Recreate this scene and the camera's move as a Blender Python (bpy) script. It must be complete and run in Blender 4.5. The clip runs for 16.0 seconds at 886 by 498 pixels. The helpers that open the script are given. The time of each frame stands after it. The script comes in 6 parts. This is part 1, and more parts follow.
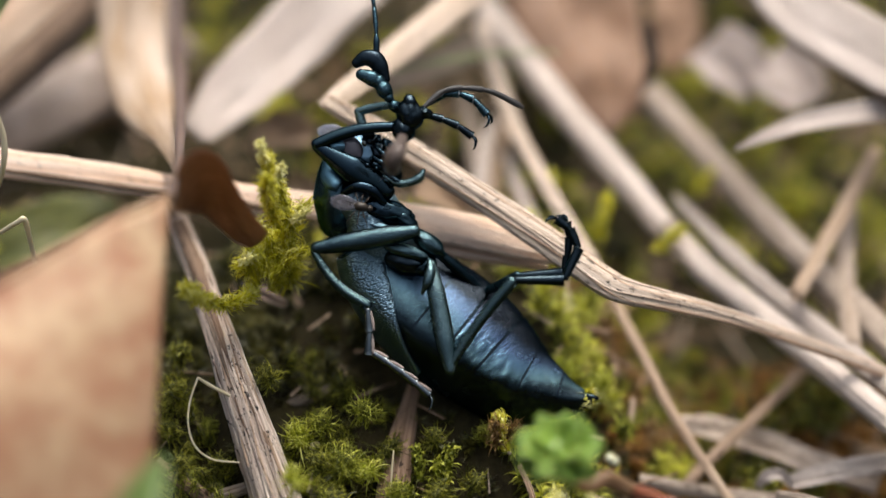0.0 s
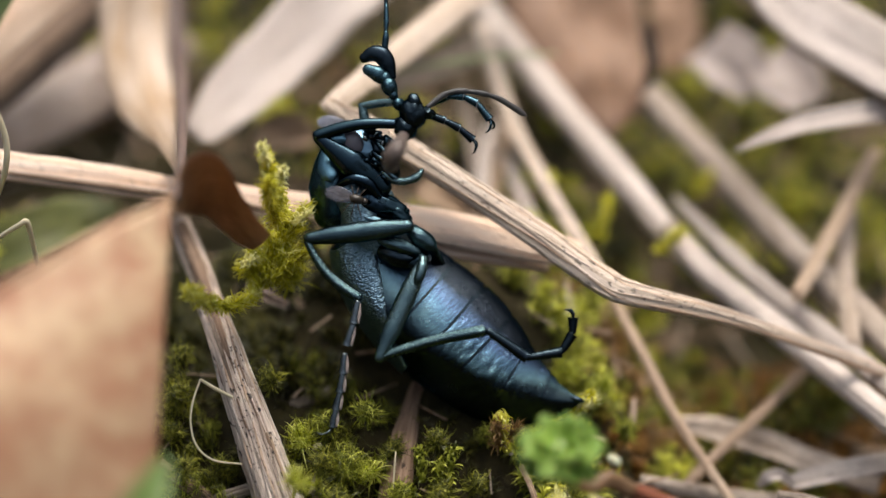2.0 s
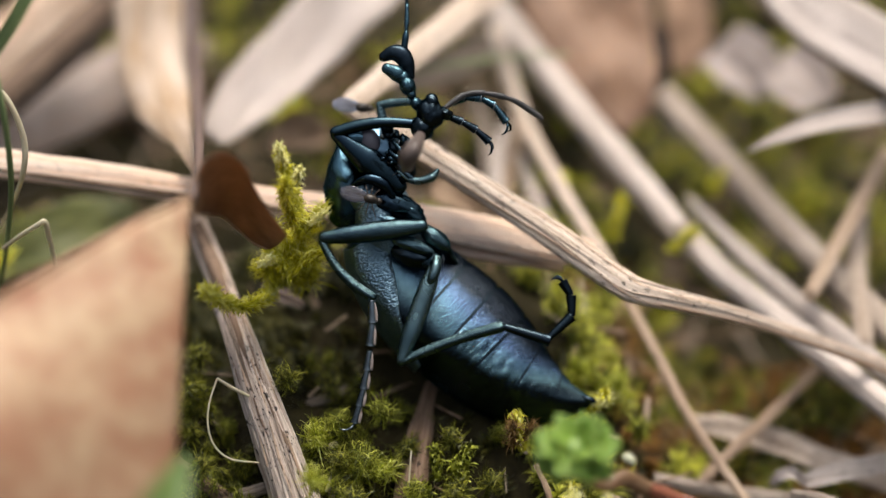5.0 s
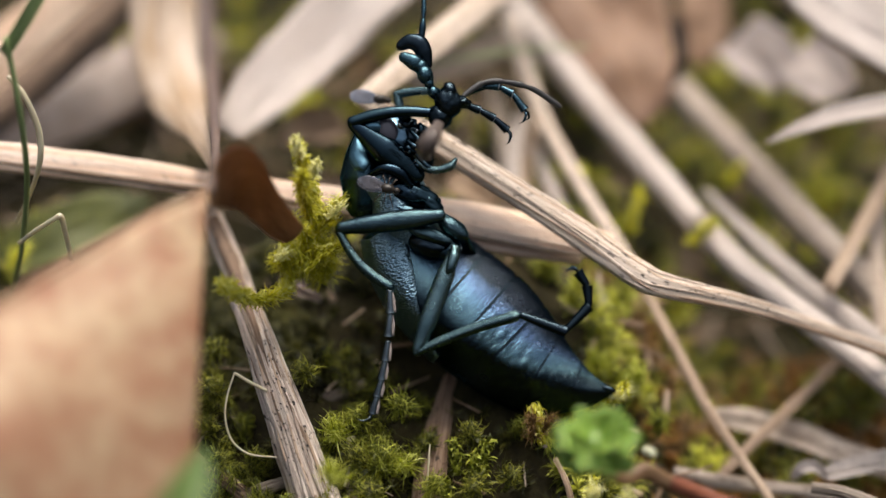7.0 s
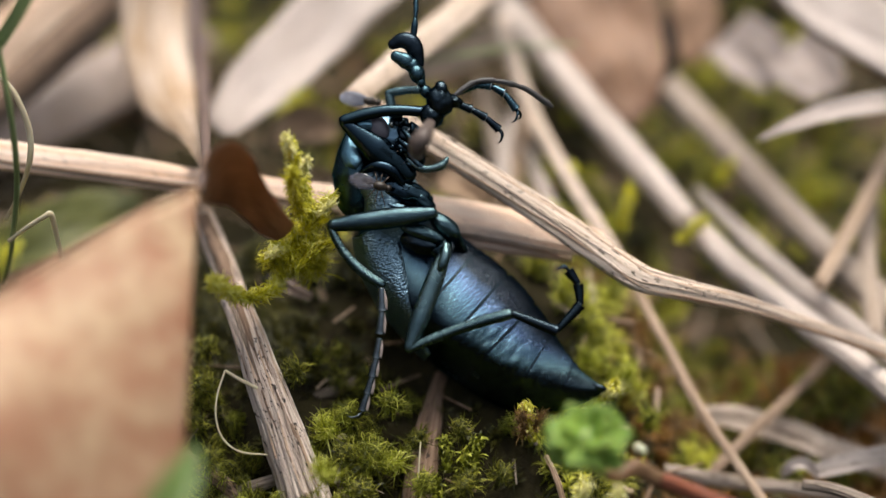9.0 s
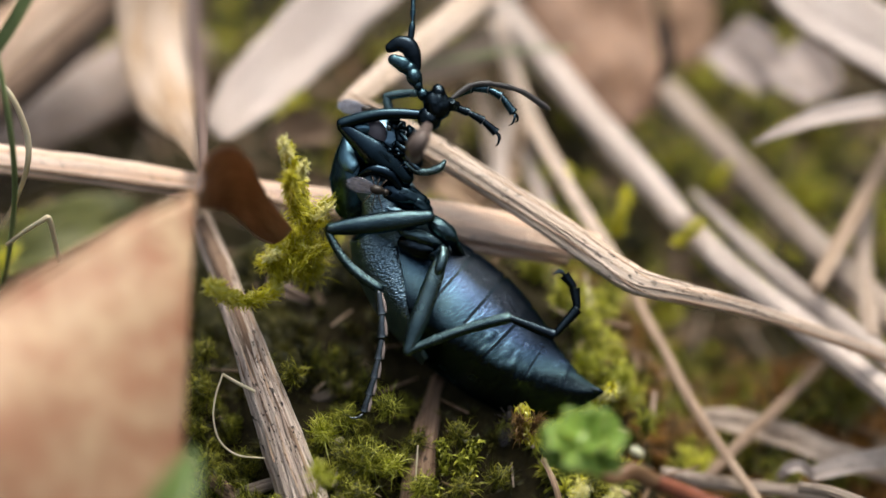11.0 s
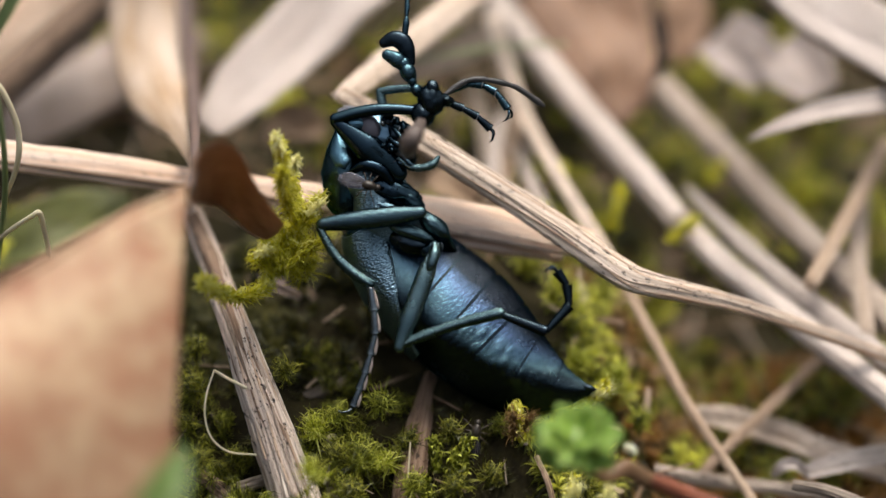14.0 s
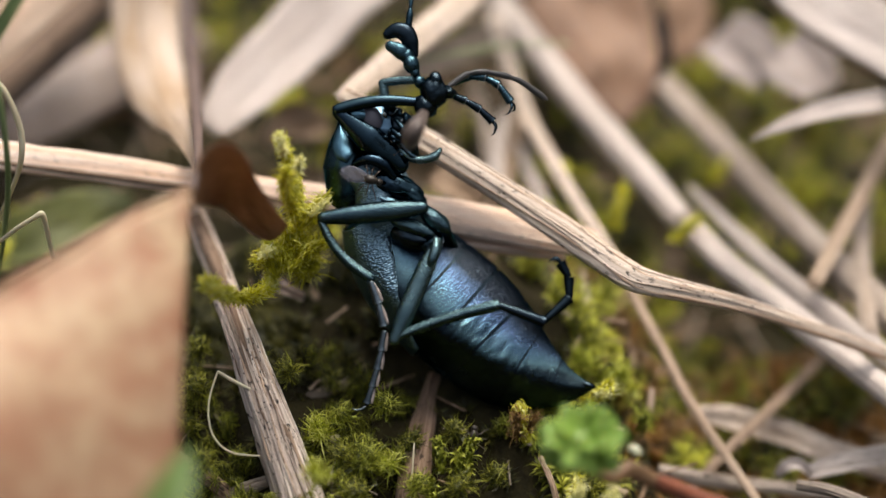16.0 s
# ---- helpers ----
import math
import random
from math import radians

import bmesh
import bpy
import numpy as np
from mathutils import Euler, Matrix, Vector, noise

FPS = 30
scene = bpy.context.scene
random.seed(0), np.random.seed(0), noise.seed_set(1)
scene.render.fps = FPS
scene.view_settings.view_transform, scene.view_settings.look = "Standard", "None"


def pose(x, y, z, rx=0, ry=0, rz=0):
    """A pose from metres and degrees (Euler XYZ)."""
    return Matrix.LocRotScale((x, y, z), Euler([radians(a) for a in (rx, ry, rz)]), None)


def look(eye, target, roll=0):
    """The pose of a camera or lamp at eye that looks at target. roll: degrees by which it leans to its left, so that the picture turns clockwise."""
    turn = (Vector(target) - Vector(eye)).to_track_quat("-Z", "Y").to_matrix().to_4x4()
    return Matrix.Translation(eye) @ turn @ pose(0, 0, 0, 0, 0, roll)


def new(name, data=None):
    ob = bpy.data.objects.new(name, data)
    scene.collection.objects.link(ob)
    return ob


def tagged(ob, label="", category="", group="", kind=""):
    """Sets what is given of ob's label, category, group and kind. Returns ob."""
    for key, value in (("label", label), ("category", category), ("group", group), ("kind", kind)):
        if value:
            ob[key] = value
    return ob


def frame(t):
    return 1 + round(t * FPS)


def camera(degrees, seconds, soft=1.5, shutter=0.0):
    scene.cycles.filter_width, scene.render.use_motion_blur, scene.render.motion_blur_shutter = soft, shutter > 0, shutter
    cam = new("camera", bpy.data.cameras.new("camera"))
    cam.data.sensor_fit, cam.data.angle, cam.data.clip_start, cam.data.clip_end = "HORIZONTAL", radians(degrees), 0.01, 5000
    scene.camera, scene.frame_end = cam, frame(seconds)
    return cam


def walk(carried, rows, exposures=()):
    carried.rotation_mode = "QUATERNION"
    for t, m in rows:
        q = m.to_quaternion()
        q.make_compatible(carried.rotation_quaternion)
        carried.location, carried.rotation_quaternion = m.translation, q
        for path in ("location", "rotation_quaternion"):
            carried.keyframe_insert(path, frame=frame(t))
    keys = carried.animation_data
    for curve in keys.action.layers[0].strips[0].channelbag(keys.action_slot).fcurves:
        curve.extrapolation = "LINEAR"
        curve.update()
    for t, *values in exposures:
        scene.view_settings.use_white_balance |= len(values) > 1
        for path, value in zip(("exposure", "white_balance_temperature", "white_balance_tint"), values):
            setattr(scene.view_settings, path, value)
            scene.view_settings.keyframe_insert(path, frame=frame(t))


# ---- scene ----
MM = 0.001

# ---- camera ----
cam = camera(26.0, 16.0, soft=1.5)
cam.data.dof.use_dof = True
cam.data.dof.focus_distance = 0.1405
cam.data.dof.aperture_fstop = 10.2
walk(cam, [
    (0, look((0.00173, -0.10370, 0.10323), (0.00178, 0.00369, 0.01342), 0.400)),
    (0.5, look((0.00215, -0.10418, 0.10369), (0.00204, 0.00330, 0.01399), 0.326)),
    (1, look((0.00251, -0.10399, 0.10367), (0.00254, 0.00350, 0.01397), 0.384)),
    (1.5, look((0.00255, -0.10444, 0.10385), (0.00270, 0.00314, 0.01426), 0.443)),
    (2, look((0.00134, -0.10396, 0.10343), (0.00165, 0.00351, 0.01371), 0.389)),
    (2.5, look((0.00088, -0.10392, 0.10323), (0.00095, 0.00376, 0.01376), 0.304)),
    (3, look((0.00131, -0.10448, 0.10381), (0.00100, 0.00321, 0.01436), 0.197)),
    (3.5, look((0.00143, -0.10455, 0.10408), (0.00132, 0.00314, 0.01462), 0.221)),
    (4, look((0.00060, -0.10430, 0.10383), (0.00139, 0.00346, 0.01445), 0.524)),
    (4.2, look((0.00103, -0.10475, 0.10420), (0.00091, 0.00292, 0.01471), 0.306)),
    (6.5, look((-0.00012, -0.10399, 0.10351), (-0.00025, 0.00329, 0.01355), 0.027)),
    (7, look((0.00013, -0.10419, 0.10326), (-0.00078, 0.00312, 0.01334), -0.291)),
    (7.5, look((-0.00051, -0.10366, 0.10298), (-0.00113, 0.00337, 0.01274), -0.190)),
    (8, look((0.00008, -0.10407, 0.10337), (-0.00081, 0.00301, 0.01318), -0.260)),
    (8.5, look((0.00011, -0.10401, 0.10300), (-0.00035, 0.00317, 0.01293), -0.122)),
    (9, look((0.00017, -0.10437, 0.10299), (-0.00009, 0.00302, 0.01317), -0.109)),
    (9.2, look((-0.00033, -0.10458, 0.10353), (-0.00034, 0.00266, 0.01354), -0.056)),
    (11.5, look((0.00010, -0.10443, 0.10314), (0.00021, 0.00304, 0.01342), -0.015)),
    (12, look((-0.00052, -0.10403, 0.10262), (-0.00009, 0.00334, 0.01278), 0.142)),
    (12.5, look((-0.00070, -0.10367, 0.10230), (-0.00046, 0.00348, 0.01220), -0.039)),
    (13, look((-0.00000, -0.10400, 0.10250), (-0.00000, 0.00325, 0.01251), -0.000)),
    (13.5, look((0.00010, -0.10411, 0.10295), (0.00032, 0.00306, 0.01287), 0.068)),
    (14, look((0.00017, -0.10398, 0.10280), (0.00063, 0.00333, 0.01288), 0.225)),
    (14.5, look((0.00038, -0.10427, 0.10309), (0.00062, 0.00317, 0.01333), -0.036)),
    (15, look((-0.00017, -0.10379, 0.10279), (0.00012, 0.00353, 0.01288), 0.029)),
    (15.5, look((-0.00019, -0.10391, 0.10267), (-0.00002, 0.00346, 0.01283), -0.004)),
    (16, look((-0.00028, -0.10360, 0.10301), (0.00037, 0.00347, 0.01282), 0.198)),
], exposures=[(0, 0.84), (16, 0.84)])

# ---- light: a bright overcast day in open shade ----
world = bpy.data.worlds.new("overcast_sky")
scene.world = world
world.use_nodes = True
wn = world.node_tree.nodes
sky = wn.new("ShaderNodeTexSky")
sky.sky_type = "NISHITA"
sky.sun_disc = False
sky.sun_elevation = radians(64.6)
sky.sun_rotation = radians(18.4)
sky.dust_density = 4.0
sky.air_density = 1.0
wn["Background"].inputs["Strength"].default_value = 0.115
# an overcast sky over a clearing: bright overhead, falling off fast towards the wooded horizon
wl = world.node_tree.links
wc = wn.new("ShaderNodeTexCoord")
wz = wn.new("ShaderNodeSeparateXYZ")
wl.new(wc.outputs["Generated"], wz.inputs[0])
wr = wn.new("ShaderNodeMapRange")
for sock, v in zip(wr.inputs[1:5], (0.0, 1.0, 0.10, 1.95)):
    sock.default_value = v
wp = wn.new("ShaderNodeMath")
wp.operation, wp.use_clamp = "POWER", True
wp.inputs[1].default_value = 2.2
wl.new(wz.outputs["Z"], wp.inputs[0])
wl.new(wp.outputs[0], wr.inputs[0])
wm = wn.new("ShaderNodeMix")
wm.data_type, wm.blend_type = "RGBA", "MULTIPLY"
wm.inputs["Factor"].default_value = 1.0
wh = wn.new("ShaderNodeHueSaturation")
wh.inputs["Saturation"].default_value = 0.5
wl.new(sky.outputs[0], wh.inputs["Color"])
wl.new(wh.outputs[0], wm.inputs["A"])
wl.new(wr.outputs[0], wm.inputs["B"])
wl.new(wm.outputs["Result"], wn["Background"].inputs["Color"])
sun = new("sun", bpy.data.lights.new("sun", "SUN"))
sun.data.energy = 1.7
sun.data.angle = radians(35)
sun.data.color = (1.0, 0.905, 0.79)
sun.matrix_world = look((0.03, 0.09, 0.2), (0, 0, 0))


# ---- materials ----
def material(name, rough=0.7, metal=0.0, spec=0.4):
    m = bpy.data.materials.new(name)
    m.use_nodes = True
    b = m.node_tree.nodes["Principled BSDF"]
    b.inputs["Roughness"].default_value = rough
    b.inputs["Metallic"].default_value = metal
    b.inputs["Specular IOR Level"].default_value = spec
    return m, m.node_tree.nodes, m.node_tree.links, b


def noise_node(n, l, vec, scale, detail=4.0, rough=0.55):
    t = n.new("ShaderNodeTexNoise")
    t.inputs["Scale"].default_value = scale
    t.inputs["Detail"].default_value = detail
    t.inputs["Roughness"].default_value = rough
    l.new(vec, t.inputs["Vector"])
    return t.outputs["Fac"]


def ramp_node(n, l, fac, stops):
    r = n.new("ShaderNodeValToRGB")
    e = r.color_ramp.elements
    while len(e) < len(stops):
        e.new(0.5)
    for k, (p, c) in zip(e, stops):
        k.position, k.color = p, (*c, 1)
    l.new(fac, r.inputs["Fac"])
    return r.outputs["Color"]


def mix_node(n, l, fac, a, b, mode="MIX"):
    x = n.new("ShaderNodeMix")
    x.data_type, x.blend_type = "RGBA", mode
    for sock, v in ((x.inputs["Factor"], fac), (x.inputs["A"], a), (x.inputs["B"], b)):
        if isinstance(v, (int, float)):
            sock.default_value = v
        elif isinstance(v, tuple):
            sock.default_value = (*v, 1)
        else:
            l.new(v, sock)
    return x.outputs["Result"]


def math_node(n, l, op, a, b):
    x = n.new("ShaderNodeMath")
    x.operation = op
    for sock, v in zip(x.inputs, (a, b)):
        if isinstance(v, (int, float)):
            sock.default_value = v
        else:
            l.new(v, sock)
    return x.outputs[0]


def bump_node(n, l, b, height, dist, strength=0.6):
    k = n.new("ShaderNodeBump")
    k.inputs["Strength"].default_value = strength
    k.inputs["Distance"].default_value = dist
    l.new(height, k.inputs["Height"])
    l.new(k.outputs["Normal"], b.inputs["Normal"])


def uv_stretched(n, l, sx, sy):
    """UVs are millimetres round and along the piece."""
    uv = n.new("ShaderNodeUVMap")
    uv.uv_map = "UVMap"
    m = n.new("ShaderNodeMapping")
    m.inputs["Scale"].default_value = (sx, sy, 1)
    l.new(uv.outputs[0], m.inputs["Vector"])
    info = n.new("ShaderNodeObjectInfo")
    add = n.new("ShaderNodeVectorMath")
    add.operation = "MULTIPLY_ADD"
    l.new(info.outputs["Random"], add.inputs[0])
    add.inputs[1].default_value = (37.0, 91.0, 53.0)
    l.new(m.outputs[0], add.inputs[2])
    return add.outputs[0], info.outputs["Random"]


def straw_material(name, light, dark, speck=0.5, rough=0.55, spots=(0.05, 0.035, 0.025), fine=4.2, blotch=0.35, relief=0.0003):
    m, n, l, b = material(name, rough, 0, 0.35)
    fib, rnd = uv_stretched(n, l, fine, 0.07)
    blot, _ = uv_stretched(n, l, 0.35, 0.12)
    dots, _ = uv_stretched(n, l, 3.0, 1.3)
    f = noise_node(n, l, fib, 1.0, 5, 0.65)
    g = noise_node(n, l, blot, 1.0, 4)
    mid = tuple((p + q) / 2 for p, q in zip(light, dark))
    c1 = ramp_node(n, l, f, [(0.39, dark), (0.49, mid), (0.60, light)])
    c2 = ramp_node(n, l, g, [(0.3, dark), (0.55, mid), (0.75, light)])
    c = mix_node(n, l, blotch, c1, c2)
    s = noise_node(n, l, dots, 1.0, 3)
    sm = ramp_node(n, l, s, [(0.60, (0, 0, 0)), (0.66, (1, 1, 1))])
    gate = ramp_node(n, l, g, [(0.36, (0, 0, 0)), (0.50, (1, 1, 1))])
    c = mix_node(n, l, math_node(n, l, "MULTIPLY", math_node(n, l, "MULTIPLY", sm, gate), speck), c, spots)
    hue = n.new("ShaderNodeHueSaturation")
    l.new(c, hue.inputs["Color"])
    l.new(math_node(n, l, "MULTIPLY_ADD", rnd, 0.3), hue.inputs["Value"])
    hue.inputs["Value"].links[0].from_node.inputs[2].default_value = 0.85
    l.new(hue.outputs[0], b.inputs["Base Color"])
    bump_node(n, l, b, f, relief, 0.9)
    return m


STRAW = straw_material("dry_straw", (0.80, 0.69, 0.585), (0.46, 0.33, 0.215), 1.0, fine=7.0, blotch=0.45, relief=0.0002)
STRAW_PALE = straw_material("bleached_straw", (0.64, 0.56, 0.495), (0.38, 0.31, 0.255), 0.4)
BLADE_PALE = straw_material("bleached_blade", (0.665, 0.58, 0.52), (0.44, 0.36, 0.30), 0.25, blotch=0.6)
STRAW_TAN = straw_material("tan_straw", (0.72, 0.57, 0.43), (0.35, 0.20, 0.11), 0.35, blotch=0.6)
STRAW_WARM = straw_material("orange_tan_straw", (0.88, 0.73, 0.61), (0.66, 0.41, 0.25), 0.3)
MOULD = straw_material("black_mould", (0.05, 0.04, 0.035), (0.02, 0.016, 0.014), 0.2, 0.9)
STRAW_MOTTLED = straw_material("mottled_grey_straw", (0.60, 0.505, 0.415), (0.25, 0.18, 0.125), 0.9, blotch=0.7)
CHIP_PALE = straw_material("pale_wood_chip", (0.42, 0.285, 0.195), (0.17, 0.10, 0.06), 0.9, 0.75)
STRAW_CREAM = straw_material("cream_fibre", (0.72, 0.64, 0.42), (0.50, 0.42, 0.24), 0.1)
STRAW_DULL = straw_material("dull_brown_straw", (0.50, 0.385, 0.28), (0.25, 0.155, 0.09), 0.5)
STRAW_GREY = straw_material("weathered_straw", (0.42, 0.35, 0.28), (0.19, 0.14, 0.10), 0.85)
WOOD = straw_material("weathered_stem_bark", (0.90, 0.79, 0.68), (0.33, 0.225, 0.16), 1.0, 0.7, (0.02, 0.015, 0.012), fine=8.0, blotch=0.3, relief=0.0004)
# dark brown for the painted shade of a gap and a crack
SHADE_BROWN = straw_material("painted_shade_brown", (0.20, 0.15, 0.11), (0.05, 0.035, 0.025), 0.8, 0.8)
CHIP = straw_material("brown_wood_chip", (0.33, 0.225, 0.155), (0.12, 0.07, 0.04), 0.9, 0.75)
BLADE = straw_material("dry_blade", (0.62, 0.52, 0.43), (0.34, 0.21, 0.10), 0.2, blotch=0.75)
GREEN = straw_material("green_grass", (0.30, 0.38, 0.16), (0.14, 0.21, 0.06), 0.1, 0.45)
REDSTEM = straw_material("red_brown_stem", (0.24, 0.078, 0.040), (0.11, 0.034, 0.018), 0.3, 0.3)


def leaf_material(name, stops, vein, rough=0.6, trans=0.1, thin=0.0, mottle=900, blend=0.25, patch=130):
    m, n, l, b = material(name, rough, 0, 0.35)
    tc = n.new("ShaderNodeTexCoord")
    big = noise_node(n, l, tc.outputs["Object"], patch, 4, 0.6)
    small = noise_node(n, l, tc.outputs["Object"], mottle, 5, 0.6)
    c = ramp_node(n, l, big, stops)
    c = mix_node(n, l, blend, c, ramp_node(n, l, small, [(0.3, vein), (0.7, stops[-1][1])]))
    l.new(c, b.inputs["Base Color"])
    bump_node(n, l, b, small, 0.0001, 0.5)
    b.inputs["Transmission Weight"].default_value = 0.0
    b.inputs["Subsurface Weight"].default_value = trans
    b.inputs["Subsurface Radius"].default_value = (0.001, 0.0006, 0.0003)
    if thin:
        # a dry leaf lets some daylight through
        through_leaf = n.new("ShaderNodeBsdfTranslucent")
        l.new(c, through_leaf.inputs["Color"])
        both = n.new("ShaderNodeMixShader")
        both.inputs[0].default_value = thin
        l.new(b.outputs[0], both.inputs[1])
        l.new(through_leaf.outputs[0], both.inputs[2])
        l.new(both.outputs[0], n["Material Output"].inputs["Surface"])
    return m


LEAF = leaf_material("dry_beech_leaf", [(0.36, (0.33, 0.135, 0.075)), (0.48, (0.395, 0.232, 0.138)), (0.62, (0.46, 0.325, 0.195))], (0.25, 0.115, 0.06), 0.6, 0.1, 0.0, 420, 0.6, 210)
LEAF_DARK = leaf_material("brown_leaf", [(0.35, (0.27, 0.135, 0.062)), (0.65, (0.56, 0.33, 0.18))], (0.24, 0.12, 0.06), 0.6, 0.1, 0.32)
LEAF_BG = leaf_material("brown_leaf_litter", [(0.36, (0.13, 0.066, 0.034)), (0.64, (0.25, 0.145, 0.085))], (0.12, 0.065, 0.04))
LEAF_GREY = leaf_material("bleached_leaf", [(0.3, (0.25, 0.20, 0.175)), (0.7, (0.36, 0.30, 0.27))], (0.22, 0.17, 0.14))
LEAF_DULL = leaf_material("dull_weathered_leaf", [(0.3, (0.19, 0.135, 0.105)), (0.7, (0.46, 0.375, 0.325))], (0.2, 0.15, 0.11))
LEAF_GREEN = leaf_material("fresh_green_leaf", [(0.3, (0.11, 0.20, 0.022)), (0.7, (0.20, 0.30, 0.05))], (0.12, 0.24, 0.045), 0.4, 0.3)
LEAF_FLAT = leaf_material("dull_green_leaf", [(0.38, (0.055, 0.062, 0.012)), (0.62, (0.165, 0.17, 0.04))], (0.035, 0.04, 0.01), 0.5, 0.2)
BUD_WHITE = leaf_material("pale_bud_scale", [(0.3, (0.36, 0.38, 0.24)), (0.7, (0.60, 0.60, 0.46))], (0.45, 0.4, 0.25), 0.35, 0.2)

BUD_SKIN = leaf_material("bud_sheath", [(0.3, (0.16, 0.085, 0.045)), (0.7, (0.30, 0.19, 0.10))], (0.2, 0.12, 0.06), 0.35, 0.2, 0.3)


def moss_material(name, dark, mid, light, scale=170, patchy=0.6, thin=0.18):
    m, n, l, b = material(name, 0.45, 0, 0.4)
    g = n.new("ShaderNodeNewGeometry")
    tc = n.new("ShaderNodeTexCoord")
    patch = noise_node(n, l, tc.outputs["Object"], scale, 3)
    f = math_node(n, l, "ADD", math_node(n, l, "MULTIPLY", g.outputs["Random Per Island"], 0.55), math_node(n, l, "MULTIPLY_ADD", patch, patchy))
    f.node.inputs[1].links[0].from_node.inputs[2].default_value = 0.3 - 0.5 * patchy
    c = ramp_node(n, l, f, [(0.25, dark), (0.55, mid), (0.88, light)])
    l.new(c, b.inputs["Base Color"])
    # moss leaves are one cell thick and let daylight through
    glow = n.new("ShaderNodeBsdfTranslucent")
    l.new(c, glow.inputs["Color"])
    both = n.new("ShaderNodeMixShader")
    both.inputs[0].default_value = thin
    l.new(b.outputs[0], both.inputs[1])
    l.new(glow.outputs[0], both.inputs[2])
    l.new(both.outputs[0], n["Material Output"].inputs["Surface"])
    return m


MOSS = moss_material("green_moss", (0.014, 0.017, 0.001), (0.085, 0.092, 0.005), (0.56, 0.55, 0.07), thin=0.32)
MOSS_YELLOW = moss_material("yellow_moss", (0.27, 0.25, 0.008), (0.76, 0.72, 0.04), (0.90, 0.88, 0.34), 260, 0.9, 0.5)
MOSS_CREAM = moss_material("pale_cream_moss", (0.66, 0.62, 0.20), (0.82, 0.79, 0.36), (0.88, 0.86, 0.54), 170, 0.6, 0.4)

MOSS_BRIGHT = moss_material("bright_moss", (0.022, 0.027, 0.002), (0.17, 0.19, 0.009), (0.74, 0.76, 0.12), thin=0.4)
MOSS_LIME = moss_material("lime_moss", (0.10, 0.115, 0.004), (0.40, 0.44, 0.015), (0.84, 0.84, 0.24), thin=0.45)
# darkened copy of the moss: the shade of the gaps put into colour
MOSS_DEEP = moss_material("darkened_moss", (0.014, 0.014, 0.003), (0.046, 0.046, 0.007), (0.16, 0.145, 0.025))
MOSS_FAR = moss_material("olive_moss", (0.010, 0.011, 0.001), (0.085, 0.085, 0.006), (0.56, 0.54, 0.05), 240, 3.2)
MOSS_OLIVE = moss_material("yellow_olive_moss", (0.025, 0.026, 0.002), (0.23, 0.24, 0.010), (0.72, 0.72, 0.10), 150, 1.6)
MOSS_DRY = moss_material("withered_moss", (0.055, 0.028, 0.008), (0.17, 0.095, 0.026), (0.36, 0.22, 0.075))
MOSS_BROWN = moss_material("dead_brown_moss", (0.05, 0.021, 0.004), (0.24, 0.105, 0.018), (0.45, 0.25, 0.055))

m, n, l, b = material("dark_soil", 0.95, 0, 0.2)
tc = n.new("ShaderNodeTexCoord")
c1 = ramp_node(n, l, noise_node(n, l, tc.outputs["Object"], 130, 6), [(0.3, (0.012, 0.008, 0.005)), (0.55, (0.032, 0.022, 0.010)), (0.8, (0.075, 0.045, 0.02))])
c2 = ramp_node(n, l, noise_node(n, l, tc.outputs["Object"], 900, 6, 0.7), [(0.35, (0.012, 0.011, 0.004)), (0.7, (0.055, 0.05, 0.014))])
l.new(mix_node(n, l, 0.5, c1, c2), b.inputs["Base Color"])
bump_node(n, l, b, noise_node(n, l, tc.outputs["Object"], 1500, 6, 0.7), 0.0005, 0.9)
SOIL = m


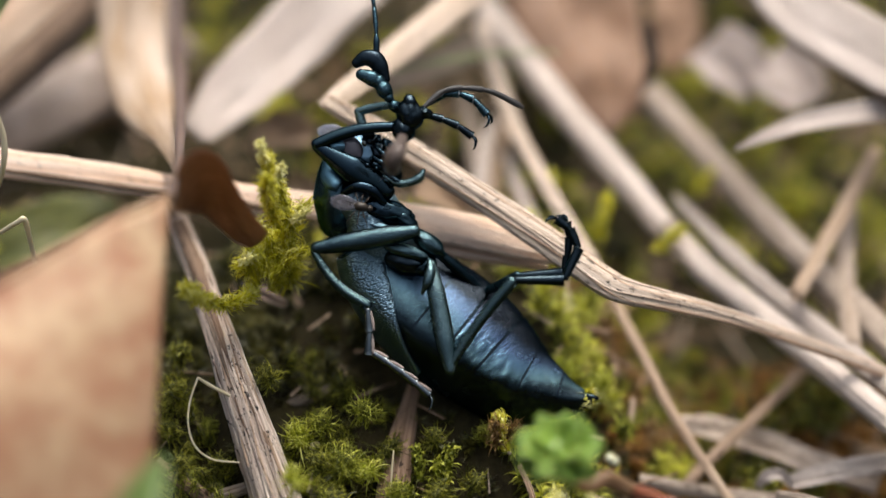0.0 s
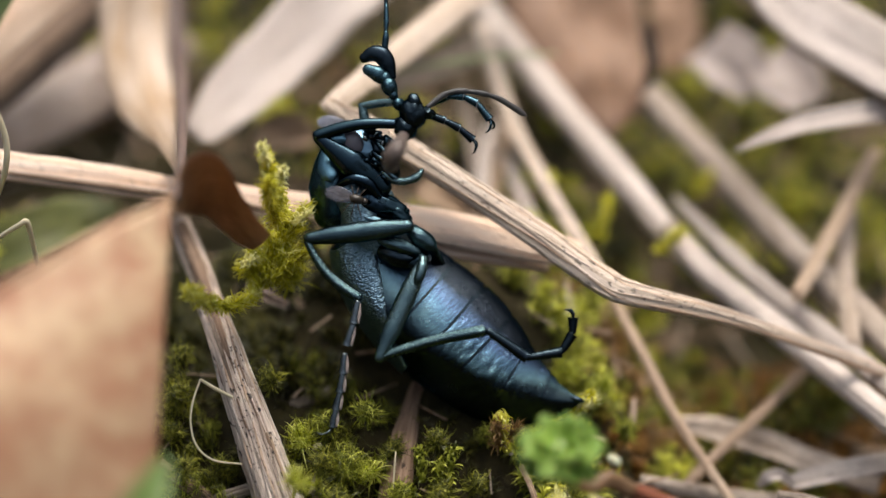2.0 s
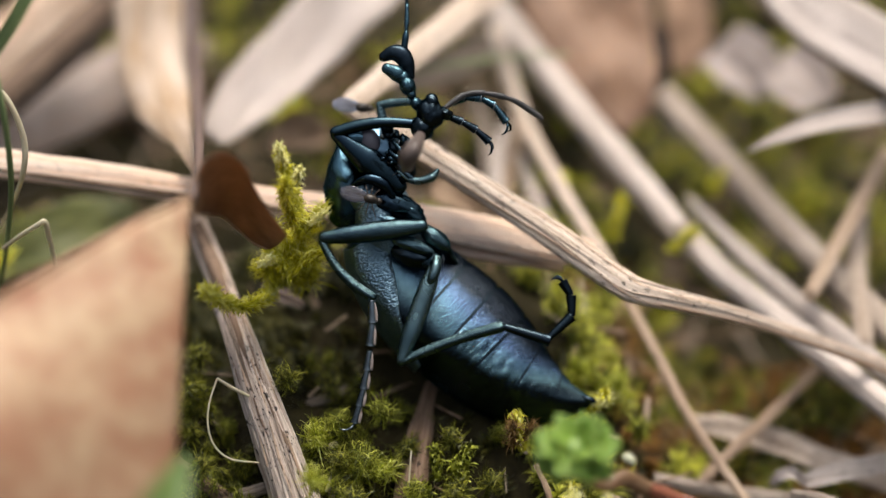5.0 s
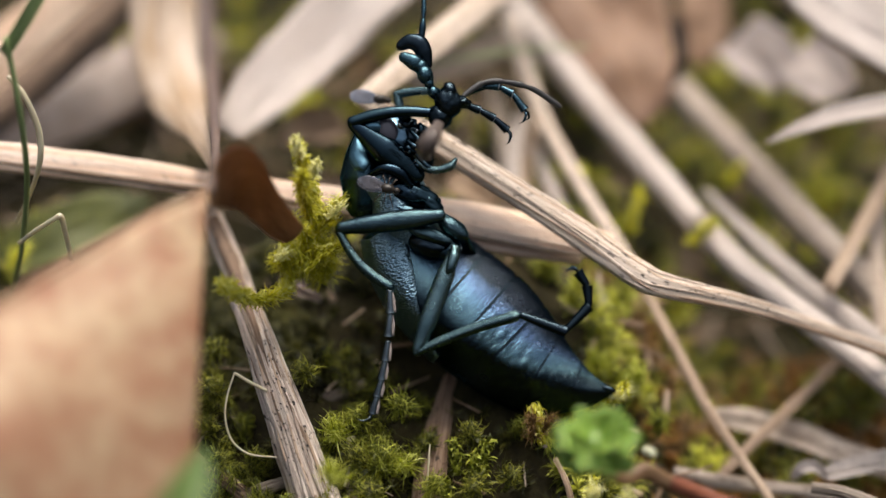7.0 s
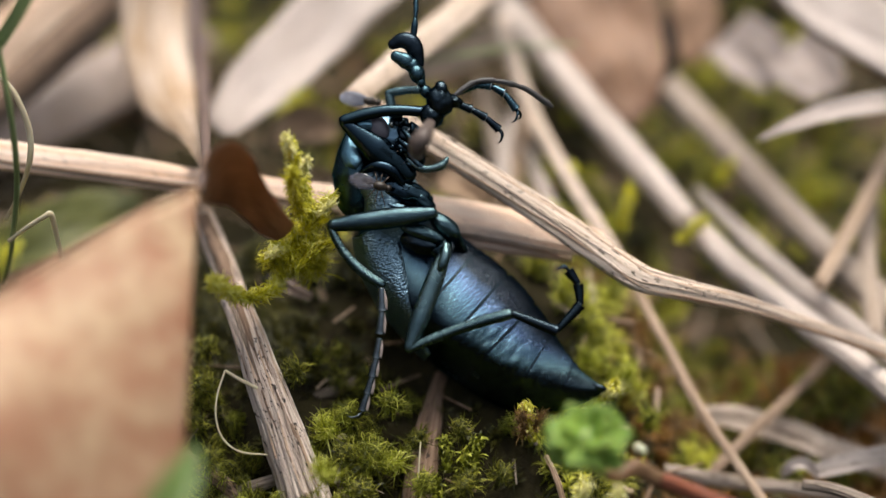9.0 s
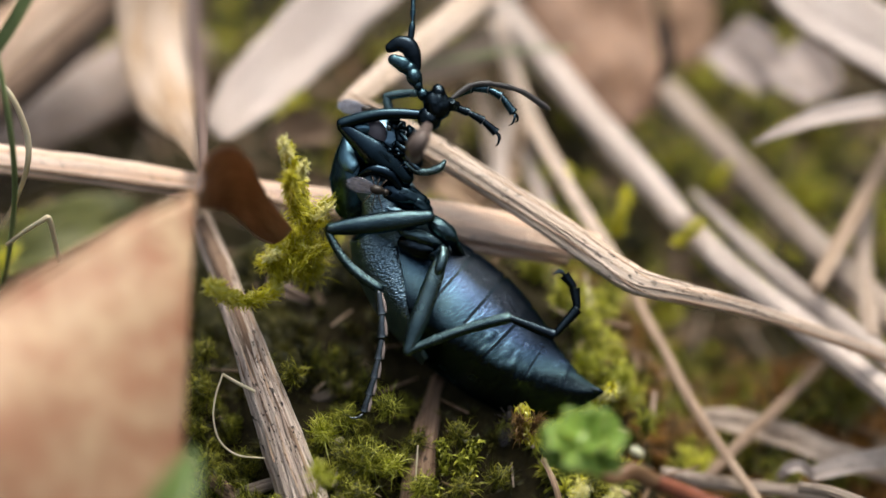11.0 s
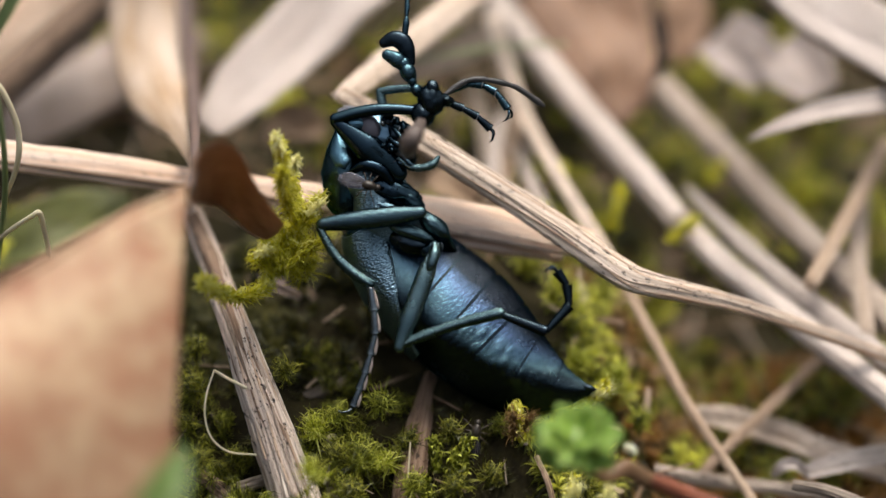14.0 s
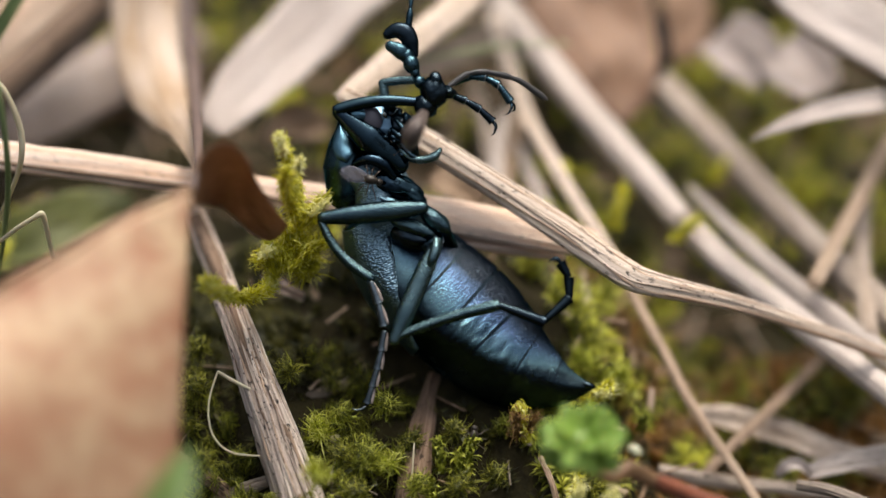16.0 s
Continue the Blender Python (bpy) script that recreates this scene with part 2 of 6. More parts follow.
def chitin_material(name, teal, blue, rough, grain=7000, depth=0.000025, wrinkle=0.0, pits=0.0, plum=None):
    """Metallic blue-green cuticle with fine pitting; wrinkle: coarse leathery cells; pits: rows of sunken dots; plum:
    the belly's violet sheen and dull dark side seam, with the flank's shade painted near-black.
    """
    m, n, l, b = material(name, rough, 1.0, 0.5)
    b.inputs["Specular Tint"].default_value = (0.30, 0.40, 0.48, 1)
    tc = n.new("ShaderNodeTexCoord")
    big = noise_node(n, l, tc.outputs["Object"], 260, 3)
    c = ramp_node(n, l, big, [(0.35, teal), (0.65, blue)])
    h = noise_node(n, l, tc.outputs["Object"], grain, 3, 0.6)
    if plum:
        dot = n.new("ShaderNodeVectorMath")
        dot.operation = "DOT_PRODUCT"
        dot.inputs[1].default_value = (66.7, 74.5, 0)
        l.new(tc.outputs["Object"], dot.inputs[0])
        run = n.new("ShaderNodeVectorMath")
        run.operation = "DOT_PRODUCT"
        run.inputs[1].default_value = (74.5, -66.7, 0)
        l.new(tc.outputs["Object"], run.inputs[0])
        # the painted shade and sheen bend and narrow with the abdomen towards the tail
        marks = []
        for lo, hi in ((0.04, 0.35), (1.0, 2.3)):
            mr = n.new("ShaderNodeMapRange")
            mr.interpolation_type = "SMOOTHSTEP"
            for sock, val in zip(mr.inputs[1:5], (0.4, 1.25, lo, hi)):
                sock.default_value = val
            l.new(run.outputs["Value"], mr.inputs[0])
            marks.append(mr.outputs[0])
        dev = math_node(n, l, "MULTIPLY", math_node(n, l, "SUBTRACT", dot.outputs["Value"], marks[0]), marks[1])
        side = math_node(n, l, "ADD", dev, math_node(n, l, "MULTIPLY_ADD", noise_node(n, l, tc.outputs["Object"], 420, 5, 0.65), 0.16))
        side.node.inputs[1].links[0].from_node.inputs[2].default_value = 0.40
        # the first stop is the downward flank's shade, put into the base colour
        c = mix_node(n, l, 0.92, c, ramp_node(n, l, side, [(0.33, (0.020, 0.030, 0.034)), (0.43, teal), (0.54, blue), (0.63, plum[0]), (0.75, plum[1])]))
        # fine wrinkles that run along the rings
        turn = n.new("ShaderNodeMapping")
        turn.vector_type = "TEXTURE"
        turn.inputs["Rotation"].default_value = (0, 0, radians(-42))
        turn.inputs["Scale"].default_value = (1.0, 2.6, 1.0)
        l.new(tc.outputs["Object"], turn.inputs["Vector"])
        h = math_node(n, l, "ADD", math_node(n, l, "MULTIPLY", h, 0.6), math_node(n, l, "MULTIPLY", noise_node(n, l, turn.outputs[0], 6500, 3, 0.6), 0.8))
        h = math_node(n, l, "ADD", h, math_node(n, l, "MULTIPLY", noise_node(n, l, tc.outputs["Object"], 1100, 2), 0.14))
    l.new(c, b.inputs["Base Color"])
    if wrinkle:
        # leathery cells, drawn out along the wing case
        turn = n.new("ShaderNodeMapping")
        turn.vector_type = "TEXTURE"
        turn.inputs["Rotation"].default_value = (0, 0, radians(25))
        turn.inputs["Scale"].default_value = (1.7, 1.0, 1.0)
        l.new(tc.outputs["Object"], turn.inputs["Vector"])
        v = n.new("ShaderNodeTexVoronoi")
        v.inputs["Scale"].default_value = 7400
        v.feature = "SMOOTH_F1"
        v.inputs["Smoothness"].default_value = 0.6
        l.new(turn.outputs[0], v.inputs["Vector"])
        h = math_node(n, l, "SUBTRACT", math_node(n, l, "MULTIPLY", h, 0.25), math_node(n, l, "MULTIPLY", v.outputs["Distance"], 1.2))
        h = math_node(n, l, "ADD", h, math_node(n, l, "MULTIPLY", noise_node(n, l, turn.outputs[0], 3400, 3, 0.5), 1.0))
        depth = wrinkle
    if pits:
        v = n.new("ShaderNodeTexVoronoi")
        v.inputs["Scale"].default_value = 4800
        l.new(tc.outputs["Object"], v.inputs["Vector"])
        hole = n.new("ShaderNodeMapRange")
        for sock, val in zip(hole.inputs[1:5], (0.12, 0.32, 0.0, pits)):
            sock.default_value = val
        l.new(v.outputs["Distance"], hole.inputs[0])
        h = math_node(n, l, "ADD", h, hole.outputs[0])
    bump_node(n, l, b, h, depth, 0.9)
    r = math_node(n, l, "MULTIPLY_ADD", noise_node(n, l, tc.outputs["Object"], 700, 3), 0.16)
    r.node.inputs[2].default_value = rough - 0.08
    l.new(r, b.inputs["Roughness"])
    return m


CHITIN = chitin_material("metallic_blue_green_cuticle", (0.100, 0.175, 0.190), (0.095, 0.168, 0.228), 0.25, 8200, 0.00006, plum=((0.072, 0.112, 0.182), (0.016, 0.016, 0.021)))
# bases are darker or brighter by part, standing in for dark and bright reflections
CHITIN_LEG = chitin_material("metallic_teal_leg_cuticle", (0.165, 0.250, 0.245), (0.085, 0.140, 0.150), 0.25, 7200, 0.00005, pits=0.28)
CHITIN_THIGH = chitin_material("dark_teal_thigh_cuticle", (0.085, 0.140, 0.148), (0.045, 0.078, 0.092), 0.23, 7200, 0.00005, pits=0.3)
CHITIN_SHIN = chitin_material("dark_teal_shin_cuticle", (0.085, 0.135, 0.135), (0.045, 0.078, 0.086), 0.26, 7200, 0.00005, pits=0.3)
CHITIN_SLEEK = chitin_material("glossy_blue_black_cuticle", (0.030, 0.054, 0.062), (0.020, 0.035, 0.049), 0.17, 5000, 0.000012)
CHITIN_WING = chitin_material("leathery_wing_case", (0.205, 0.315, 0.37), (0.155, 0.245, 0.30), 0.34, 9000, wrinkle=0.00009)
CHITIN_NECK = chitin_material("steel_blue_black_cuticle", (0.050, 0.098, 0.115), (0.026, 0.048, 0.064), 0.26, 6000, 0.00003)
CHITIN_BLACK = chitin_material("black_cuticle", (0.030, 0.044, 0.050), (0.020, 0.029, 0.039), 0.22, 5000, 0.00003)
CHITIN_FACE = chitin_material("blue_face_cuticle", (0.095, 0.165, 0.215), (0.07, 0.12, 0.17), 0.32, 5000, 0.00002)
# lighter copy of the neck cuticle: a highlight painted as base colour
CHITIN_HIGHLIGHT = chitin_material("painted_highlight_cuticle", (0.10, 0.20, 0.25), (0.07, 0.14, 0.185), 0.34, 6000, 0.00005)
CHITIN_FOOT = chitin_material("dark_grey_foot_cuticle", (0.21, 0.24, 0.245), (0.10, 0.12, 0.125), 0.22, 5000, 0.00003)
JOINT = leaf_material("pale_joint_membrane", [(0.3, (0.20, 0.22, 0.24)), (0.7, (0.30, 0.32, 0.34))], (0.3, 0.3, 0.3), 0.4, 0)
SOLE = leaf_material("pinkish_sole_bristles", [(0.3, (0.26, 0.21, 0.19)), (0.7, (0.42, 0.34, 0.30))], (0.3, 0.25, 0.22), 0.6, 0)
CHITIN_GREY = leaf_material("dull_grey_antenna", [(0.3, (0.035, 0.034, 0.033)), (0.7, (0.065, 0.061, 0.058))], (0.05, 0.05, 0.05), 0.5, 0)
CHITIN_BROWN = leaf_material("grey_brown_antenna", [(0.3, (0.060, 0.046, 0.040)), (0.7, (0.115, 0.088, 0.075))], (0.06, 0.05, 0.045), 0.45, 0)
EYE = leaf_material("matt_grey_compound_eye", [(0.3, (0.045, 0.045, 0.06)), (0.7, (0.06, 0.058, 0.07))], (0.04, 0.04, 0.05), 0.4, 0)
FLY_BODY = leaf_material("dark_brown_midge", [(0.3, (0.02, 0.016, 0.012)), (0.7, (0.05, 0.04, 0.03))], (0.02, 0.015, 0.01), 0.4, 0)
FLY_LEG = leaf_material("brown_midge_leg", [(0.3, (0.06, 0.045, 0.035)), (0.7, (0.13, 0.10, 0.08))], (0.06, 0.05, 0.04), 0.4, 0)
m, n, l, b = material("iridescent_wing_membrane", 0.25, 0, 0.6)
tc = n.new("ShaderNodeTexCoord")
l.new(ramp_node(n, l, noise_node(n, l, tc.outputs["Object"], 1800, 2), [(0.3, (0.12, 0.12, 0.14)), (0.7, (0.20, 0.20, 0.235))]), b.inputs["Base Color"])
b.inputs["Alpha"].default_value = 0.6
WING = m
WING_DULL = m.copy()
WING_DULL.name = "dull_wing_membrane"
WING_DULL.node_tree.nodes["Principled BSDF"].inputs["Alpha"].default_value = 0.22
for node in WING_DULL.node_tree.nodes:
    if node.type == "VALTORGB":
        node.color_ramp.elements[0].color, node.color_ramp.elements[1].color = (0.03, 0.03, 0.035, 1), (0.06, 0.06, 0.07, 1)
WING_PALE = m.copy()
WING_PALE.name = "pale_wing_membrane"
for node in WING_PALE.node_tree.nodes:
    if node.type == "VALTORGB":
        node.color_ramp.elements[0].color, node.color_ramp.elements[1].color = (0.34, 0.36, 0.44, 1), (0.50, 0.52, 0.60, 1)
# near-black for the painted gap beside the brown leaf
LEAF_GAP_SHADE = leaf_material("painted_leaf_gap", [(0.3, (0.018, 0.012, 0.008)), (0.7, (0.04, 0.028, 0.018))], (0.02, 0.014, 0.01), 0.8, 0)
LEAF_RUST = leaf_material("rusty_brown_leaf", [(0.3, (0.16, 0.09, 0.05)), (0.7, (0.27, 0.165, 0.10))], (0.14, 0.08, 0.05), 0.7, 0.05)
LEAF_LITTER = leaf_material("tan_leaf_litter", [(0.3, (0.26, 0.17, 0.10)), (0.7, (0.45, 0.32, 0.21))], (0.16, 0.10, 0.06), 0.7, 0.05)
LEAF_SAGE = leaf_material("pale_green_leaf", [(0.3, (0.065, 0.11, 0.02)), (0.7, (0.12, 0.185, 0.045))], (0.07, 0.11, 0.03), 0.5, 0.2)


# ---- shape helpers (millimetres) ----
def part(name, bm, mat, parent=None, label="", smooth=True):
    me = bpy.data.meshes.new(name)
    bm.normal_update()
    bm.to_mesh(me)
    bm.free()
    if smooth:
        me.polygons.foreach_set("use_smooth", [True] * len(me.polygons))
    me.materials.append(mat)
    ob = new(name, me)
    if parent is not None:
        ob.parent = parent
    if label:
        ob["label"] = label
    return ob


def spline(pts, sub):
    """Catmull-Rom through points of any length."""
    p = np.array(pts, float)
    if len(p) < 2:
        return p
    q = np.vstack([2 * p[0] - p[1], p, 2 * p[-1] - p[-2]])
    out = []
    for i in range(1, len(q) - 2):
        a, b2, c, d = q[i - 1], q[i], q[i + 1], q[i + 2]
        for k in range(sub):
            t = k / sub
            out.append(0.5 * (2 * b2 + (c - a) * t + (2 * a - 5 * b2 + 4 * c - d) * t * t + (3 * b2 - a - 3 * c + d) * t ** 3))
    out.append(q[-2])
    return np.array(out)


def frames_along(path, normal):
    """Tangent, side and normal at each station, the normal kept near the one given."""
    tan = np.gradient(path, axis=0)
    tan /= np.linalg.norm(tan, axis=1)[:, None] + 1e-12
    nv = np.array(normal, float)
    res = []
    for t in tan:
        k = nv - t * (nv @ t)
        k /= np.linalg.norm(k) + 1e-12
        res.append((t, np.cross(t, k), k))
        nv = k * 0.5 + np.array(normal, float) * 0.5
    return res


def loft(path, wide, thick, normal=(0, -0.64, 0.77), seg=12, shape=None, wobble=0.0, seed=0, section=None, domed=False):
    """A closed tube along the path; wide and thick are half sizes per station; shape(a, s) scales the rim."""
    bm = bmesh.new()
    uvl = bm.loops.layers.uv.new("UVMap")
    if domed:
        # domed ends
        path, wide, thick = np.asarray(path, float), np.asarray(wide, float), np.asarray(thick, float)
        t0, t1 = path[0] - path[1], path[-1] - path[-2]
        t0, t1 = t0 / np.linalg.norm(t0), t1 / np.linalg.norm(t1)
        ks = ((0.92, 0.38), (0.75, 0.66), (0.42, 0.9))
        path = np.vstack([[path[0] + t0 * wide[0] * a for a, _ in ks], path, [path[-1] + t1 * wide[-1] * a for a, _ in reversed(ks)]])
        sc = [c for _, c in ks]
        wide = np.concatenate([[wide[0] * c for c in sc], wide, [wide[-1] * c for c in reversed(sc)]])
        thick = np.concatenate([[thick[0] * c for c in sc], thick, [thick[-1] * c for c in reversed(sc)]])
    fr = frames_along(path, normal)
    rings, length = [], 0.0
    lens = []
    for i, (p, (t, s, k)) in enumerate(zip(path, fr)):
        if i:
            length += float(np.linalg.norm(path[i] - path[i - 1]))
        lens.append(length)
        ring = []
        for j in range(seg):
            a = 2 * math.pi * j / seg
            f = shape(a, i / (len(path) - 1)) if shape else 1.0
            if wobble:
                f *= 1 + wobble * noise.noise(Vector((math.cos(a) * 1.3 + seed * 7.1, math.sin(a) * 1.3, length * 0.35 + seed)))
            cx, cy = section(a, i / (len(path) - 1)) if section else (math.cos(a), math.sin(a))
            v = p + s * cx * wide[i] * f + k * cy * thick[i] * f
            ring.append(bm.verts.new(v * MM))
        rings.append(ring)
    girth = [2 * math.pi * max(w, 0.05) for w in wide]
    for i in range(len(rings) - 1):
        for j in range(seg):
            jj = (j + 1) % seg
            f = bm.faces.new((rings[i][j], rings[i][jj], rings[i + 1][jj], rings[i + 1][j]))
            for lp, (ii, u) in zip(f.loops, ((i, j), (i, j + 1), (i + 1, j + 1), (i + 1, j))):
                lp[uvl].uv = (u / seg * girth[len(girth) // 2], lens[ii])
    bm.faces.new(rings[0][::-1])
    bm.faces.new(rings[-1])
    bmesh.ops.recalc_face_normals(bm, faces=bm.faces)
    return bm


def tube(pts, radii, sub=6, seg=12, flat=1.0, **kw):
    path = spline(pts, sub)
    r = np.interp(np.linspace(0, 1, len(path)), np.linspace(0, 1, len(radii)), radii)
    return loft(path, r, r * flat, seg=seg, **kw)


def grooved(depth=0.12, ribs=7, phase=0.3):
    return lambda a, s: 1 + depth * math.cos(ribs * a + phase) * 0.5 + depth * 0.5 * math.cos((ribs * 2 + 1) * a + 2.1 * phase)


def blade_mesh(pts, halfw, normal, thick=0.16, cup=0.25, sub=8, across=8, wave=0.0, seed=0):
    """A dry leaf blade: a thin closed strip, cupped across, uneven along its edges."""
    path = spline(pts, sub)
    w = np.interp(np.linspace(0, 1, len(path)), np.linspace(0, 1, len(halfw)), halfw)
    fr = frames_along(path, normal)
    bm = bmesh.new()
    uvl = bm.loops.layers.uv.new("UVMap")
    top, low, lens, length = [], [], [], 0.0
    for i, (p, (t, s, k)) in enumerate(zip(path, fr)):
        if i:
            length += float(np.linalg.norm(path[i] - path[i - 1]))
        lens.append(length)
        rt, rl = [], []
        for j in range(across + 1):
            x = 2 * j / across - 1
            edge = 1 + 0.06 * noise.noise(Vector((length * 0.4, seed * 3.3, math.copysign(1, x))))
            z = cup * w[i] * (x * x) + wave * noise.noise(Vector((x * 1.5, length * 0.25, seed * 5.7)))
            q = p + s * x * w[i] * edge + k * z
            th = thick * (1 - 0.6 * x * x)
            rt.append(bm.verts.new((q + k * th * 0.5) * MM))
            rl.append(bm.verts.new((q - k * th * 0.5) * MM))
        top.append(rt)
        low.append(rl)

    def quad(vs, uvs):
        f = bm.faces.new(vs)
        for lp, u in zip(f.loops, uvs):
            lp[uvl].uv = u
    for i in range(len(path) - 1):
        for j in range(across):
            u0, u1 = (j / across - 0.5) * 2 * max(halfw), ((j + 1) / across - 0.5) * 2 * max(halfw)
            uv4 = ((u0, lens[i]), (u1, lens[i]), (u1, lens[i + 1]), (u0, lens[i + 1]))
            quad((top[i][j], top[i][j + 1], top[i + 1][j + 1], top[i + 1][j]), uv4)
            quad((low[i][j + 1], low[i][j], low[i + 1][j], low[i + 1][j + 1]), uv4)
        for j in (0, across):
            quad((top[i][j], top[i + 1][j], low[i + 1][j], low[i][j]), ((0, lens[i]), (0, lens[i + 1]), (0.2, lens[i + 1]), (0.2, lens[i])))
    for i in (0, len(path) - 1):
        for j in range(across):
            bm.faces.new((top[i][j], top[i][j + 1], low[i][j + 1], low[i][j]))
    bmesh.ops.recalc_face_normals(bm, faces=bm.faces)
    return bm


def ovoid(c, r, turn=(0, 0, 0), lump=0.0, seed=0, seg=20):
    bm = bmesh.new()
    bmesh.ops.create_uvsphere(bm, u_segments=seg, v_segments=max(8, seg * 2 // 3), radius=1)
    m = pose(c[0] * MM, c[1] * MM, c[2] * MM, *turn) @ Matrix.Diagonal((r[0] * MM, r[1] * MM, r[2] * MM, 1))
    for v in bm.verts:
        if lump:
            v.co *= 1 + lump * noise.noise(v.co * 2.2 + Vector((seed * 3.7, 0, 0)))
        v.co = m @ v.co
    return bm


def join(*bms):
    out = bmesh.new()
    for b2 in bms:
        me = bpy.data.meshes.new("tmp")
        b2.to_mesh(me)
        out.from_mesh(me)
        b2.free()
        bpy.data.meshes.remove(me)
    return out


def thing(name, bm, mat, label, category, group="", kind="", base=None):
    """A one-mesh thing whose origin is its lowest point."""
    lo = min(bm.verts, key=lambda v: v.co.z).co.copy()
    bmesh.ops.translate(bm, verts=bm.verts, vec=-lo)
    ob = part(name, bm, mat)
    ob.location = lo
    return tagged(ob, label, category, group, kind)


# ---- ground ----
def ground_height(x, y):
    """Metres; a mossy hummock under the beetle's back, small bumps all over."""
    h = 0.0019 * noise.noise(Vector((x * 120, y * 120, 0.3))) + 0.0007 * noise.noise(Vector((x * 320, y * 320, 4.1)))
    h += 0.0055 * math.exp(-((x - 0.000) ** 2 + (y - 0.016) ** 2) / (2 * 0.0085 ** 2))
    # the soil falls away behind the beetle
    k = min(1.0, max(0.0, (y - 0.010) / 0.022))
    h -= 0.0065 * k * k * (3 - 2 * k)
    h -= 0.0016 * math.exp(-((x + 0.003) / 0.005) ** 2 - ((y - 0.0045) / 0.004) ** 2)
    # and towards the viewer, and beyond the tail
    k = min(1.0, max(0.0, (-0.001 - y) / 0.010))
    h -= 0.0034 * k * k * (3 - 2 * k)
    k = min(1.0, max(0.0, (x - 0.0092) / 0.0115))
    h -= 0.0115 * k * k * (3 - 2 * k)
    return h - 0.0005


def build_ground():
    def axis(n, near, far):
        u = np.linspace(-1, 1, n)
        return near * u + (far - near) * np.sign(u) * np.abs(u) ** 15
    xs, ys = axis(240, 0.16, 60.0), axis(240, 0.16, 60.0) + 0.03
    verts = []
    for y in ys:
        for x in xs:
            verts.append((x, y, ground_height(x, y) if abs(x) < 1 and abs(y) < 1 else 0.0))
    n2 = len(xs)
    faces = [(j * n2 + i, j * n2 + i + 1, (j + 1) * n2 + i + 1, (j + 1) * n2 + i) for j in range(len(ys) - 1) for i in range(n2 - 1)]
    me = bpy.data.meshes.new("ground")
    me.from_pydata(verts, [], faces)
    me.polygons.foreach_set("use_smooth", [True] * len(faces))
    me.materials.append(SOIL)
    tagged(new("ground", me), "dark brown soil under moss and dry grass litter", "ground", kind="structure")


build_ground()


# ---- moss ----
def moss_leaves(shoots, rng, leaf=(1.0, 0.22), per=34, spread=1.25, curl=0.9, crown=0.25, steps=5, inward=0.0):
    """shoots: rows of base xyz, axis xyz, height (mm). Each leaflet is a tapering ribbon that bows outward and curls at its tip; crown: how far up the shoot the leaves begin."""
    S = np.asarray(shoots, float)
    n = len(S)
    base, ax, hgt = S[:, :3], S[:, 3:6] / np.linalg.norm(S[:, 3:6], axis=1)[:, None], S[:, 6]
    k = np.arange(per)
    f = (k + 0.5) / per
    s = (crown + (1 - crown) * f ** 0.7)[None, :] + rng.normal(0, 0.02, (n, per))
    ang = (k * 2.39996)[None, :] + rng.uniform(0, 6.28, (n, 1)) + rng.normal(0, 0.25, (n, per))
    ref = np.where(np.abs(ax[:, 2:3]) < 0.9, np.array([[0, 0, 1.0]]), np.array([[1.0, 0, 0]]))
    e1 = np.cross(ax, ref)
    e1 /= np.linalg.norm(e1, axis=1)[:, None]
    e2 = np.cross(ax, e1)
    out = np.cos(ang)[..., None] * e1[:, None] + np.sin(ang)[..., None] * e2[:, None]
    side = -np.sin(ang)[..., None] * e1[:, None] + np.cos(ang)[..., None] * e2[:, None]
    p = base[:, None] + ax[:, None] * (s * hgt[:, None])[..., None]
    theta = (spread * (1.0 - 0.75 * f))[None, :] + rng.normal(0, 0.18, (n, per))
    hook = curl * rng.uniform(0.5, 1.9, (n, per)) * np.where(rng.random((n, per)) < inward, -1.0, 1.0)
    twist = rng.normal(0, 0.45, (n, per))
    L = leaf[0] * rng.uniform(0.65, 1.25, (n, per))
    Wd = leaf[1] * rng.uniform(0.8, 1.2, (n, per))
    rims = []
    for q in range(steps + 1):
        x = q / steps
        w = Wd * (0.75 + 0.5 * x if x < 0.4 else 0.95 * (1 - x) / 0.6 + 0.06)
        lay = side * np.cos(twist * x)[..., None] + ax[:, None] * np.sin(twist * x)[..., None]
        rims += [p + lay * w[..., None], p - lay * w[..., None]]
        th = theta + hook * x ** 1.6
        d = out * np.sin(th)[..., None] + ax[:, None] * np.cos(th)[..., None] + side * (0.5 * np.sin(twist * x * 2))[..., None]
        p = p + d * (L / steps)[..., None]
    V = np.stack(rims, 2).reshape(-1, 3) * MM
    m0 = np.arange(n * per)[:, None] * (2 * steps + 2)
    F = np.stack([m0 + np.array([t]) for q in range(0, 2 * steps, 2) for t in ((q, q + 2, q + 1), (q + 1, q + 2, q + 3))], 1).reshape(-1, 3)
    return V, F


def mesh_from(name, V, F, mat):
    me = bpy.data.meshes.new(name)
    me.vertices.add(len(V))
    me.vertices.foreach_set("co", np.ascontiguousarray(V, dtype=np.float32).ravel())
    me.loops.add(F.size)
    me.loops.foreach_set("vertex_index", np.ascontiguousarray(F, dtype=np.int32).ravel())
    me.polygons.add(len(F))
    me.polygons.foreach_set("loop_start", np.arange(0, F.size, 3, dtype=np.int32))
    me.update(calc_edges=True)
    me.materials.append(mat)
    return me


rng = np.random.default_rng(5)


